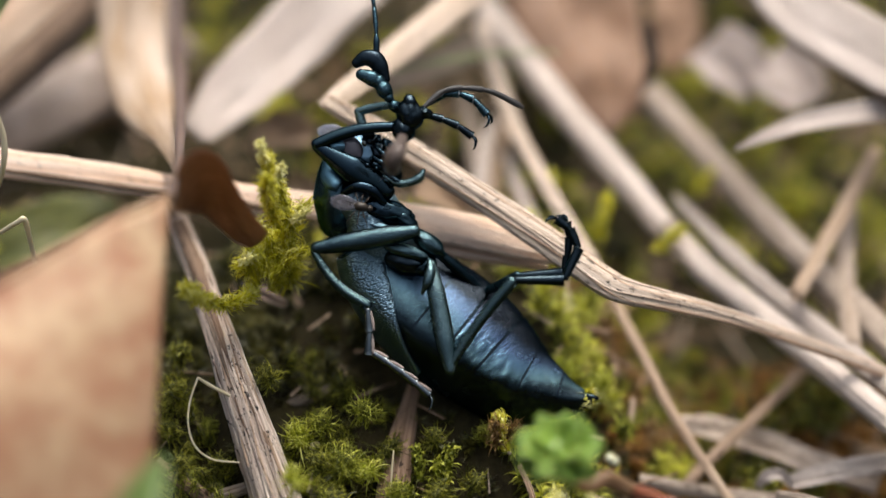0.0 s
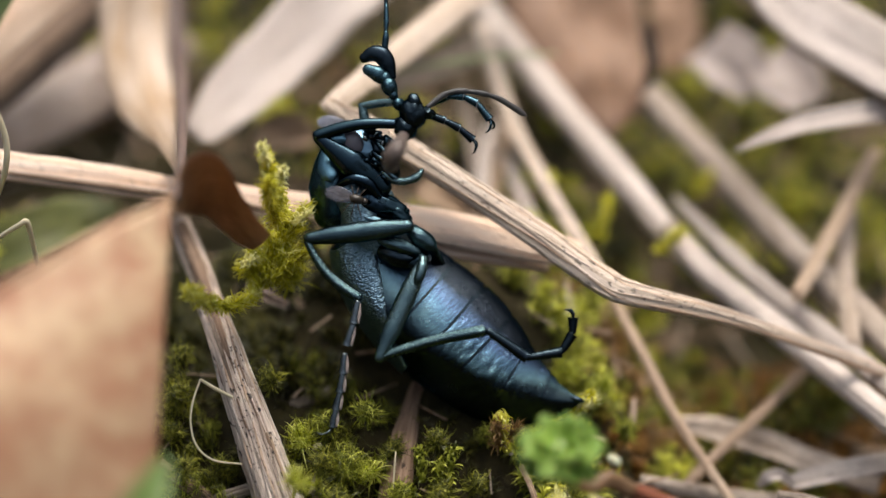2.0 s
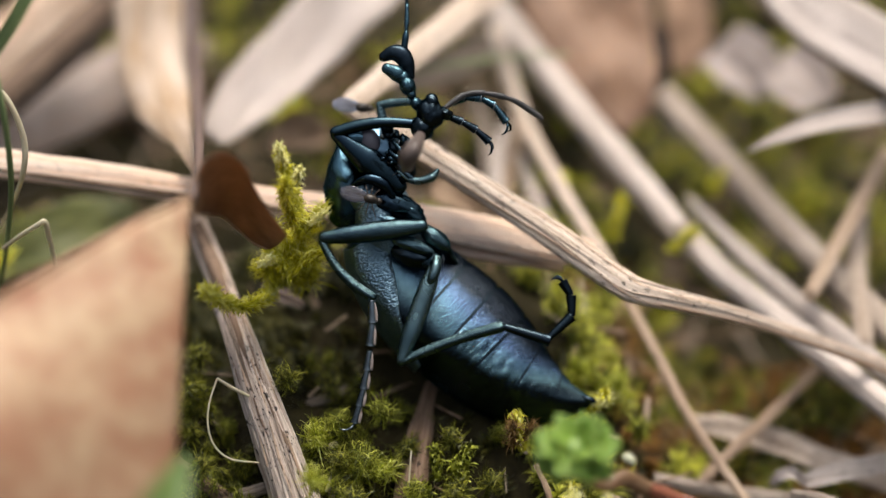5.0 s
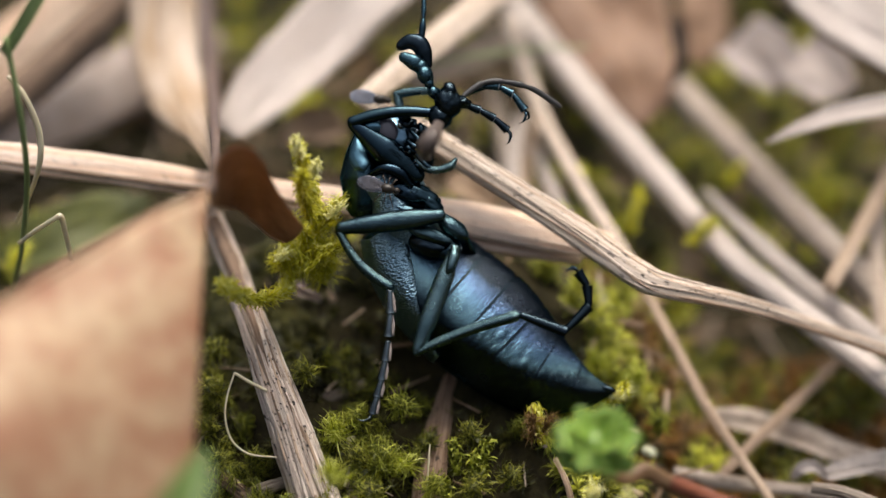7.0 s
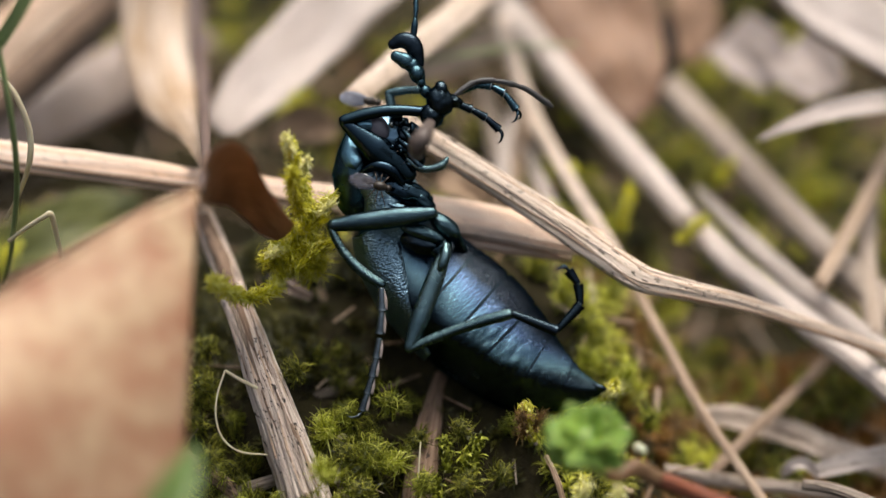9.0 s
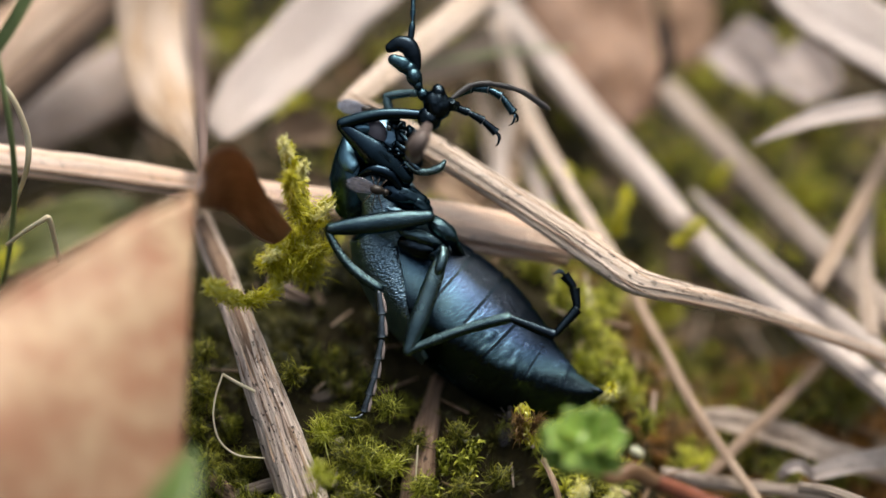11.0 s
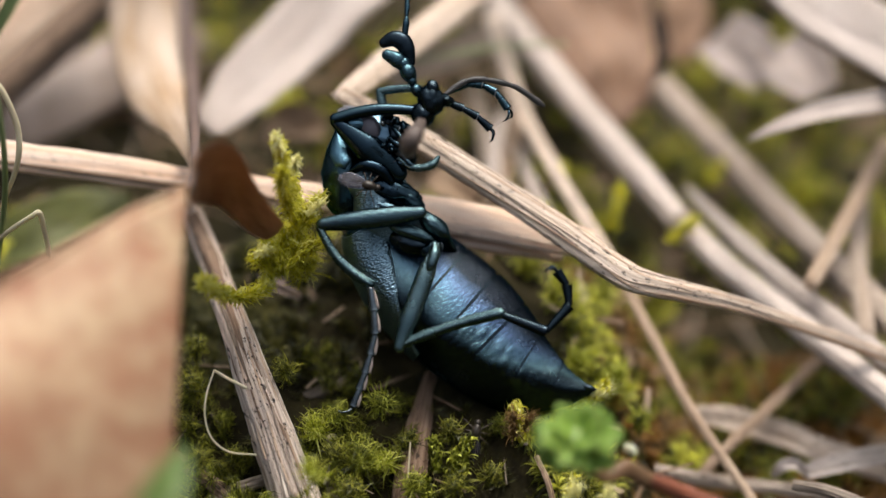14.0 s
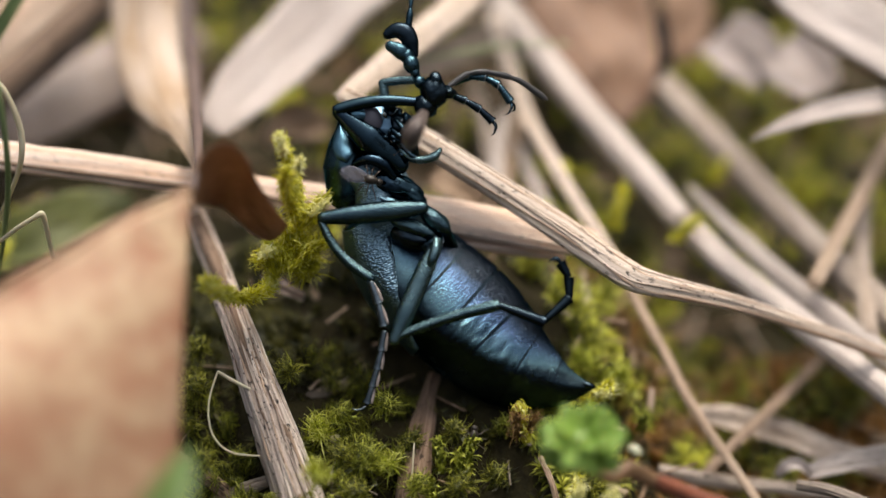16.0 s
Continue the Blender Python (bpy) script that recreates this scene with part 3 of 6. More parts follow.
def carpet(x0, x1, y0, y1, step, hmin, hmax, leaf, per, keep):
    rows = []
    for y in np.arange(y0, y1, step):
        for x in np.arange(x0, x1, step):
            px, py = x + rng.uniform(-0.6, 0.6) * step, y + rng.uniform(-0.6, 0.6) * step
            d = noise.noise(Vector((px * 0.11, py * 0.11, 7.7))) + 0.5 * noise.noise(Vector((px * 0.3, py * 0.3, 1.7)))
            if d < keep(px, py):
                continue
            flat = 1.0 - 0.7 * math.exp(-((px - 0.5) / 8.0) ** 2 - ((py - 2.5) / 5.5) ** 2)
            h = flat * hmin + flat * (hmax - hmin) * min(1, max(0, 0.5 + d)) * rng.uniform(0.7, 1.2)
            rows.append((px, py, ground_height(px * MM, py * MM) / MM - 0.6, rng.normal(0, 0.35), rng.normal(0, 0.35) - 0.12, 1, h))
    return moss_leaves(rows, rng, leaf, per, steps=3)


def cushions(x0, x1, y0, y1, step, leaf, per, keep, fine=False):
    """Moss cushions: shoots that lean outward from a tuft's centre, so that dark gaps stay between the tufts."""
    rows = []
    for y in np.arange(y0, y1, step):
        for x in np.arange(x0, x1, step):
            cx, cy = x + rng.uniform(-0.5, 0.5) * step, y + rng.uniform(-0.5, 0.5) * step
            if noise.noise(Vector((cx * 0.11, cy * 0.11, 7.7))) + rng.normal(0, 0.12) < keep(cx, cy):
                continue
            if ((cx - 1.0) / 8.5) ** 2 + ((cy - 2.8) / 5.2) ** 2 < rng.uniform(0.6, 1.3):
                continue
            flat = 1.0 - 0.72 * math.exp(-((cx - 0.5) / 8.0) ** 2 - ((cy - 2.5) / 5.5) ** 2)
            tall = flat * rng.uniform(1.0, 3.2)
            for k in range(int(rng.integers(2, 6) if fine else rng.integers(4, 9))):
                a, q = rng.uniform(0, 6.28), 1.05 * math.sqrt(rng.uniform(0, 1))
                dx, dy = q * math.cos(a), q * math.sin(a)
                rows.append((cx + dx * 0.7, cy + dy * 0.7, ground_height((cx + dx) * MM, (cy + dy) * MM) / MM - 0.5, dx * 0.42 + rng.normal(0, 0.12), dy * 0.42 + rng.normal(0, 0.12), 1, tall * (1.1 - 0.35 * q) + 0.6))
    return moss_leaves(rows, rng, leaf, per, 1.7 if fine else 1.3, 3.3 if fine else 1.4, 0.62 if fine else 0.15, 8 if fine else 3, 0.88 if fine else 0.0)


near = cushions(-22, 13, -17, 4, 2.9, (1.7, 0.036), 90, lambda x, y: 0.28 if x > 1.5 and y < 0 else -0.16, True)
tagged(new("moss_carpet", mesh_from("moss_carpet", *near, MOSS)), "dense dark green moss cushions on the soil", "moss", kind="stuff")
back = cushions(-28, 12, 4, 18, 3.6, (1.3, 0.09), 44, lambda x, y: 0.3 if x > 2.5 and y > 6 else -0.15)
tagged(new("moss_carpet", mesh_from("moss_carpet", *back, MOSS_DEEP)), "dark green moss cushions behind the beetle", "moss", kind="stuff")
sunny = cushions(-22, 13, -17, 4, 4.2, (1.75, 0.036), 90, lambda x, y: 0.28 if x > 1.5 and y < 0 else 0.06, True)
tagged(new("bright_moss", mesh_from("bright_moss", *sunny, MOSS_BRIGHT)), "bright yellow-green moss tufts among darker moss", "moss", kind="stuff")
olive = cushions(8, 21, -6, 24, 2.6, (1.3, 0.11), 48, lambda x, y: -0.35 if x < 16 else 0.1)
tagged(new("olive_moss", mesh_from("olive_moss", *olive, MOSS_OLIVE)), "yellow-olive moss cushions behind the beetle", "moss", kind="stuff")
side_moss = cushions(16, 44, -14, 18, 3.4, (1.4, 0.10), 44, lambda x, y: 0.05)
tagged(new("moss_carpet", mesh_from("moss_carpet", *side_moss, MOSS)), "scattered dark green moss among brown moss", "moss", kind="stuff")
dry = cushions(9, 26, 4, 22, 3.2, (1.4, 0.12), 40, lambda x, y: 0.0)
tagged(new("dry_moss", mesh_from("dry_moss", *dry, MOSS_DRY)), "tan withered moss behind the beetle", "moss", kind="stuff")
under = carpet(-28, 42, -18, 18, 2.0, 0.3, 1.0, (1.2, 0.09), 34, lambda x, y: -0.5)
dry_far = carpet(-50, 62, 18, 85, 3.4, 1.0, 2.0, (1.6, 0.30), 22, lambda x, y: 0.25)
tagged(new("dry_moss", mesh_from("dry_moss", *dry_far, MOSS_DRY)), "tan withered moss between dry stalks", "moss", kind="stuff")
far = carpet(-50, 62, 18, 85, 1.7, 1.0, 4.2, (1.5, 0.26), 28, lambda x, y: -0.02 if x > 4 else 0.3)
brown = carpet(15, 44, -4, 22, 1.4, 0.8, 2.5, (1.3, 0.09), 40, lambda x, y: -0.5)
tagged(new("dead_moss", mesh_from("dead_moss", *brown, MOSS_BROWN)), "rusty brown dead moss among the green", "moss", kind="stuff")
tagged(new("low_moss", mesh_from("low_moss", *under, MOSS_DEEP)), "short moss between the cushions, darkened for the gaps' shade", "moss", kind="stuff")
tagged(new("far_moss", mesh_from("far_moss", *far, MOSS_FAR)), "patches of green moss between dry stalks", "moss", kind="stuff")


# ---- straws and blades ----
def strips(ob, pts, radii, mats, count, seed, name="fibre", flat=0.6, normal=(0, -0.64, 0.77)):
    """Raised fibres that run along the viewer's side of a stalk."""
    r = np.random.default_rng(seed)
    path = spline(pts, 10)
    rad = np.interp(np.linspace(0, 1, len(path)), np.linspace(0, 1, len(radii)), radii)
    fr = frames_along(path, normal)
    for k in range(count):
        a0 = math.pi * (0.12 + 0.76 * (k + 0.5) / count)
        i0, i1 = sorted(r.choice(len(path), 2, replace=False))
        if i1 - i0 < len(path) // 3:
            i0, i1 = 0, len(path) - 1
        q = []
        for i in range(i0, i1 + 1):
            t, s, n2 = fr[i]
            a = a0 + 0.18 * math.sin(i * 0.17 + k * 2.1)
            q.append(path[i] + s * math.cos(a) * rad[i] * 0.99 + n2 * math.sin(a) * rad[i] * flat * 0.99)
        q = np.array(q)
        wd = np.array([rad[i] * 0.085 * (0.7 + 0.6 * noise.noise(Vector((i * 0.3, k * 3.1, seed)))) + 0.03 for i in range(i0, i1 + 1)])
        wd[0] = wd[-1] = 0.01
        bm = loft(q, wd, wd * 0.8, normal=normal, seg=6)
        bmesh.ops.translate(bm, verts=bm.verts, vec=-ob.location)
        part(name, bm, mats[k % len(mats)], ob)


def straw(pts, radii, mat, label, flat=0.75, ribs=7, depth=0.12, seed=1, normal=(0, -0.64, 0.77), sub=10, seg=28, ridges=3):
    bm = tube(pts, radii, sub=sub, seg=seg, flat=flat, normal=normal, shape=grooved(depth, ribs, seed), wobble=0.10, seed=seed)
    ob = thing("straw", bm, mat, label, "straw", "dry straws")
    if ridges:
        strips(ob, pts, radii, (mat,), ridges, seed, "ridge", flat, normal)
    return ob


def blade(pts, halfw, mat, label, normal=(0, -0.64, 0.77), cup=0.25, wave=0.3, seed=1, thick=0.18, name="withered_grass"):
    ob = thing(name, blade_mesh(pts, halfw, normal, thick, cup, wave=wave, seed=seed), mat, label, "dry grass", "dry grass leaves")
    rib = tube(pts, [h * 0.07 + 0.03 for h in halfw], sub=8, seg=8, normal=normal)
    bmesh.ops.translate(rib, verts=rib.verts, vec=-ob.location)
    part("midrib", rib, mat, ob)
    return ob


# folded straw that crosses behind the beetle's head: two stalks joined at the fold
fold = straw([(-7.50, 17.30, 16.82), (-3.64, 15.15, 15.80), (0.26, 12.84, 14.61), (9.16, 7.54, 11.40), (13.73, 4.71, 9.58), (16.04, 4.08, 8.84), (22.03, 4.74, 6.52), (28.40, 5.02, 3.73), (44.09, 6.37, -4.62)],
             [0.55, 0.9, 1.0, 1.05, 1.1, 0.95, 0.66, 0.52, 0.46], STRAW, "pale dry straw with dark specks, folded and lying over the moss", 0.6, 5, 0.11, 3, ridges=0)
strips(fold, [(-7.50, 17.30, 16.82), (-3.64, 15.15, 15.80), (0.26, 12.84, 14.61), (9.16, 7.54, 11.40), (13.73, 4.71, 9.58), (16.04, 4.08, 8.84), (22.03, 4.74, 6.52), (28.40, 5.02, 3.73), (44.09, 6.37, -4.62)],
       [0.75, 0.95, 1.0, 1.05, 1.1, 0.95, 0.66, 0.52, 0.46], (STRAW, STRAW_TAN, STRAW), 6, 8, "ridge")
arm = tube([(-7.50, 17.02, 16.48), (-6.40, 19.99, 15.35), (-2.51, 27.89, 13.88), (2.72, 36.48, 13.23), (9.02, 47.27, 12.09)], [0.42, 0.85, 1.2, 1.3, 1.3], sub=10, seg=24, flat=0.5, shape=grooved(0.2, 5, 4), wobble=0.1, seed=4)
bmesh.ops.translate(arm, verts=arm.verts, vec=-fold.location)
part("broken_stalk", arm, STRAW, fold)
streak = tube([(13.20, 4.30, 9.05), (16.04, 3.45, 8.62), (22.03, 4.28, 6.36), (28.40, 4.66, 3.60), (44.09, 6.05, -4.72)], [0.05, 0.2, 0.17, 0.16, 0.14], sub=8, seg=8, wobble=0.3, seed=2)
bmesh.ops.translate(streak, verts=streak.verts, vec=-fold.location)
part("brown_streak", streak, STRAW_TAN, fold, "orange-brown streak along the stalk")
spl = tube([(-8.02, 17.36, 16.88), (-7.06, 16.91, 16.35), (-5.06, 16.24, 15.55)], [0.05, 0.3, 0.3], sub=6, seg=8)
bmesh.ops.translate(spl, verts=spl.verts, vec=-fold.location)
part("splinter", spl, STRAW, fold)
# straw that runs behind the leaf and the beetle
warm = straw([(-36.29, 12.90, 14.68), (-27.44, 12.95, 13.18), (-19.79, 13.04, 11.74), (-9.76, 12.20, 10.74), (0.26, 10.92, 9.98), (9.38, 9.80, 8.65), (12.12, 9.85, 7.93)],
      [1.1, 1.1, 1.0, 1.0, 1.3, 1.35, 1.05], STRAW_WARM, "pinkish tan dry stalk with a long groove", 0.55, 3, 0.08, 5, ridges=0)
band = tube([(x, y - 0.56, z - 0.16) for x, y, z in ((-36.29, 12.90, 14.68), (-27.44, 12.95, 13.18), (-19.79, 13.04, 11.74), (-9.76, 12.20, 10.74), (0.26, 10.92, 9.98), (9.38, 9.80, 8.65))], [0.3, 0.34, 0.34, 0.26, 0.14, 0.08], sub=8, seg=10)
bmesh.ops.translate(band, verts=band.verts, vec=-warm.location)
part("brown_stripe", band, CHIP, warm, "red-brown stripe along the stalk")
straw([(-1.05, 10.38, 8.57), (5.06, 9.74, 7.80), (9.92, 9.94, 6.49)], [0.6, 0.65, 0.4], STRAW_WARM, "thin tan stalk behind the beetle", 0.55, 4, 0.06, 8, ridges=0)
node_straw = straw([(4.37, 51.82, 5.06), (10.26, 42.68, 1.94), (15.91, 31.57, 1.15), (20.98, 21.72, 0.31), (23.90, 16.41, 0.19), (29.56, 10.21, -0.97), (41.21, -5.45, -1.59)],
      [1.25, 1.25, 1.2, 1.05, 1.0, 1.0, 1.0], STRAW_PALE, "bleached dry stalk bent at a node", 0.7, 5, 0.14, 6)
ring = tube([(20.61, 22.40, 0.49), (21.14, 21.66, 0.23), (21.57, 20.46, 0.35)], [1.08, 1.24, 1.05], sub=5, seg=20, flat=0.8)
bmesh.ops.translate(ring, verts=ring.verts, vec=-node_straw.location)
part("node", ring, STRAW_GREY, node_straw, "swollen node of the stalk")
straw([(20.26, 46.48, -1.31), (25.56, 33.82, -0.84), (30.90, 23.93, -1.74), (41.92, 0.23, -0.27)], [1.2, 1.22, 1.25, 1.25], STRAW_MOTTLED, "greyish weathered stalk over moss", 0.7, 5, 0.14, 7)
straw([(5.20, 44.85, 6.08), (7.60, 35.44, 2.65), (10.43, 26.01, 2.30), (13.45, 16.89, 2.33), (15.14, 11.79, 2.46)], [0.7, 0.62, 0.58, 0.55, 0.45], STRAW, "narrow tan straw standing among the litter", 0.7, 5, 0.15, 9)
straw([(15.25, 14.44, 0.18), (17.90, 8.77, -1.91), (19.74, 4.27, -3.38), (21.98, 0.38, -4.90), (24.85, -3.94, -6.94)], [0.40, 0.42, 0.42, 0.38, 0.36], STRAW_DULL, "thin dry stem leaning on the litter", 0.8, 5, 0.12, 10)
straw([(33.31, 12.58, -4.37), (30.55, 9.82, -5.33), (26.80, 5.96, -6.04), (22.83, 2.28, -7.31), (18.91, -2.24, -8.03)], [0.42, 0.44, 0.42, 0.42, 0.4], STRAW_DULL, "thin straw crossing another stem", 0.6, 4, 0.15, 11)
straw([(17.16, -0.69, -6.18), (22.35, -0.56, -7.59), (26.77, -0.87, -7.96), (31.63, -1.21, -8.36)], [0.5, 0.55, 0.5, 0.45], STRAW_MOTTLED, "grey dry stalk flat on the ground", 0.6, 4, 0.15, 12)
straw([(38.92, 27.87, 4.52), (34.46, 19.94, 2.84), (30.20, 12.25, 1.46)], [0.6, 0.65, 0.6], STRAW_DULL, "thin upright straw in front of pale stalks", 0.7, 5, 0.15, 13)
straw([(36.96, 26.65, -0.05), (35.38, 18.29, -0.67), (34.51, 8.89, -0.99)], [0.75, 0.8, 0.75], STRAW_MOTTLED, "pale short upright stalk", 0.7, 5, 0.15, 14)
straw([(6.13, 35.93, 1.68), (5.24, 30.45, 1.37), (4.85, 23.83, 1.26)], [0.4, 0.7, 0.5], STRAW_PALE, "pale short stalk behind the straws", 0.7, 5, 0.15, 15)
straw([(22.20, 29.17, -1.71), (26.21, 21.36, -1.69), (30.33, 13.92, -1.22), (41.67, -1.68, -1.14)], [0.3, 0.8, 0.85, 0.85], STRAW_PALE, "pale stalk half hidden under another", 0.7, 5, 0.15, 16)
straw([(7.35, 33.18, -0.05), (8.60, 26.65, -0.05), (10.18, 19.20, 0.41), (11.61, 11.67, 0.77)], [0.3, 0.7, 0.7, 0.4], STRAW_PALE, "pale leaning stalk behind the straws", 0.7, 5, 0.15, 31)
straw([(27.00, -4.73, -3.47), (29.33, -5.73, -3.01), (32.46, -7.26, -3.19)], [0.4, 0.42, 0.4], STRAW_GREY, "short pale straw on the ground", 0.6, 5, 0.15, 33)
straw([(-10.45, 11.67, 2.33), (-9.16, 10.14, 1.28), (-7.79, 8.44, 0.03)], [0.15, 0.4, 0.2], STRAW_DULL, "brownish stalk leaning in the moss shade", 0.7, 5, 0.15, 34)
straw([(3.46, 42.50, 0.17), (4.41, 32.70, 0.94), (4.91, 25.40, 0.02)], [0.5, 0.7, 0.6], STRAW_GREY, "grey blurred stalk behind the feelers", 0.6, 5, 0.15, 51)
straw([(8.00, 43.46, -1.79), (6.64, 33.65, -1.03), (5.91, 26.02, -0.79)], [0.4, 0.55, 0.5], STRAW_DULL, "short dull stalk leaning behind the feelers", 0.6, 5, 0.15, 52)
straw([(-7.03, 10.19, 0.57), (-6.36, 6.39, 0.70), (-5.99, 2.74, 0.24)], [0.4, 0.55, 0.5], STRAW_TAN, "blurred tan stalk behind the beetle's foot", 0.6, 5, 0.15, 53)
straw([(-12.28, 14.67, -1.87), (-10.36, 13.09, -2.20), (-8.45, 11.99, -1.96)], [0.4, 0.55, 0.5], STRAW_DULL, "dull stalk in the shade behind the stem", 0.6, 5, 0.15, 54)
# weathered stem standing in front of the moss
stem_line = [(-19.64, 14.06, 9.84), (-18.74, 12.36, 8.08), (-17.03, 8.34, 7.17), (-14.70, 1.61, 6.43), (-12.82, -3.18, 4.47), (-11.16, -6.53, 1.45), (-9.18, -10.25, -2.33)]
stem_radii = [0.78, 0.82, 0.88, 1.06, 1.32, 1.52, 1.68]
stem = straw(stem_line, stem_radii, WOOD, "fibrous weathered plant stem with dark specks", 0.55, 9, 0.22, 17, sub=14, seg=40, ridges=0)
strips(stem, stem_line, stem_radii, (WOOD, WOOD, CHIP, WOOD, STRAW_TAN, WOOD), 19, 5, flat=0.55)
# a dark tube on the bark: the shade inside a crack, put into colour
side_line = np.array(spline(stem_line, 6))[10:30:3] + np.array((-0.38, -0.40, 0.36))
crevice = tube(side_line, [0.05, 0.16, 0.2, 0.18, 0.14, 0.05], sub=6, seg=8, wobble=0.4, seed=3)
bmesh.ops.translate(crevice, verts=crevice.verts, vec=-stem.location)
part("crevice", crevice, SHADE_BROWN, stem, "raised dark strip painting the shade in a stem crack")
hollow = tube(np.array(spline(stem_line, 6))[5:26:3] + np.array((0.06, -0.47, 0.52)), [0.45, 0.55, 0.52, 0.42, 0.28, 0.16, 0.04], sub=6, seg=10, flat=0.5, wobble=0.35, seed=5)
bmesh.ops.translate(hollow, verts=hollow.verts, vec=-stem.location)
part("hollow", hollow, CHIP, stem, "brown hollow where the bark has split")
# black mould specks strewn over the bark
rs = np.random.default_rng(77)
line, specks = np.array(spline(stem_line, 14)), []
frs = frames_along(line, (0, -0.64, 0.77))
for k in range(110):
    i = int(rs.integers(24, len(line) - 8))
    t, sd, nv = frs[i]
    a = math.pi * (0.2 + 0.6 * rs.random() ** 0.8)
    rad = np.interp(i / (len(line) - 1), np.linspace(0, 1, 7), stem_radii)
    p = line[i] + sd * math.cos(a) * rad * 1.0 + nv * math.sin(a) * rad * 0.62
    w = rs.uniform(0.02, 0.06)
    specks.append(ovoid(p, (w, w * rs.uniform(1.0, 3.5), w), (0, 0, 25 + 15 * rs.random()), 0.3, k, 7))
specks = join(*specks)
bmesh.ops.translate(specks, verts=specks.verts, vec=-stem.location)
part("mould_specks", specks, MOULD, stem, "black mould specks")
straw([(-19.24, -5.71, 0.59), (-16.54, -6.91, -0.84), (-13.85, -8.37, -2.58)], [0.5, 0.55, 0.5], CHIP, "pinkish brown stalk under the dead leaf", 0.6, 5, 0.2, 41)
straw([(-16.33, -7.84, -1.95), (-14.27, -7.26, -1.25), (-11.77, -6.67, -0.55)], [0.4, 0.5, 0.35], STRAW_GREY, "short pale stalk beside the weathered stem", 0.6, 5, 0.2, 42)
straw([(7.57, -4.87, -0.28), (8.34, -6.91, -0.84), (8.95, -8.37, -2.58)], [0.18, 0.22, 0.22], STRAW_DULL, "thin tan stalk in the moss", 0.7, 5, 0.2, 43)
straw([(-7.63, -6.11, 0.12), (-7.43, -7.17, -1.15), (-7.29, -8.37, -2.58)], [0.35, 0.42, 0.4], WOOD, "short weathered stalk in the moss", 0.6, 5, 0.2, 44)
straw([(11.37, 15.64, 0.84), (11.68, 12.71, 0.46), (11.82, 8.73, 0.37)], [0.5, 0.65, 0.4], STRAW_PALE, "short pale stalk behind the beetle", 0.6, 5, 0.15, 45)
straw([(10.11, 17.83, 0.33), (9.52, 15.11, 0.20), (9.12, 11.38, 0.42)], [0.4, 0.55, 0.4], STRAW_TAN, "short tan stalk behind the beetle", 0.6, 5, 0.15, 46)
straw([(16.74, 4.12, -2.0), (16.55, 2.86, -2.73), (16.15, 1.48, -3.59)], [0.2, 0.28, 0.2], STRAW_DULL, "short brown stalk in the moss", 0.6, 5, 0.15, 47)
straw([(-16.73, 6.20, 6.72), (-14.51, 2.18, 6.30), (-13.04, -1.53, 5.19)], [0.5, 0.55, 0.3], WOOD, "split fibre beside the weathered stem", 0.5, 5, 0.2, 18)
thing("seed", join(ovoid((-7.58, -4.36, 1.11), (0.42, 0.34, 0.3), (0, 0, 20), 0.15, 3, 16), ovoid((-7.35, -4.75, 1.27), (0.16, 0.14, 0.1), (0, 0, 0), 0.1, 4, 10)), STRAW_CREAM, "small cream seed husk caught in the moss", "seed")
# wood chip under the beetle
blade([(-0.26, 3.02, 0.56), (-1.10, -1.49, -0.13), (-1.67, -5.50, -0.82), (-2.04, -8.57, -3.60)], [0.5, 0.95, 1.2, 1.3], CHIP_PALE, "flat tan wood chip in the moss", cup=-0.15, wave=0.5, seed=3, thick=0.6, name="wood_chip")
straw([(-10.53, 1.05, -0.23), (-8.56, 1.1, 0.62), (-6.53, 1.68, 1.31)], [0.34, 0.42, 0.36], STRAW_GREY, "short dark grey twig in the moss", 0.8, 4, 0.2, 19)

# broad dry blades behind
blade([(0.31, 48.86, 15.53), (-6.21, 42.35, 12.44), (-12.07, 36.81, 8.95), (-16.33, 32.46, 6.88), (-19.61, 28.43, 5.18)], [3.4, 3.5, 3.1, 2.7, 1.4], BLADE_PALE, "broad bleached dry grass blade", cup=0.2, seed=5)
blade([(-25.52, 38.28, 13.81), (-25.02, 33.46, 11.18), (-23.22, 26.56, 10.73), (-20.05, 17.12, 13.49), (-18.32, 10.56, 15.01)], [3.0, 2.9, 2.4, 0.9, 0.1], BLADE, "yellowish tan dry sheath hanging down", cup=-0.3, seed=6)
brown_blade = blade([(-28.39, 45.79, 10.32), (-33.63, 40.81, 7.50), (-38.25, 36.56, 5.54), (-41.75, 33.00, 4.40)], [2.9, 2.9, 2.9, 2.9], STRAW_TAN, "broad brown dry leaf blade with dark edge", cup=-0.35, seed=7)
# the second strip paints the shaded gap below the blade as dark colour
for name, mat, shift, halfw, label in (("folded_edge", CHIP, 0, 1.15, "brown folded edge"), ("underside", SHADE_BROWN, 1, 0.75, "dark strip painting the gap's shade")):
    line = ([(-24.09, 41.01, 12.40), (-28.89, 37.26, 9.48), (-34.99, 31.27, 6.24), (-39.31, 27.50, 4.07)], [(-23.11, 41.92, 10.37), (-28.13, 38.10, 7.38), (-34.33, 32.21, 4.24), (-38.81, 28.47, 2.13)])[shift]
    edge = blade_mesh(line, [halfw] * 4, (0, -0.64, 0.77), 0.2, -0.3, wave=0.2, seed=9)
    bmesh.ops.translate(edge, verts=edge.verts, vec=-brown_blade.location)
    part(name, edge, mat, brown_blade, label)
brown_blade.location += Vector((-1.8, 1.3, 1.7)) * MM
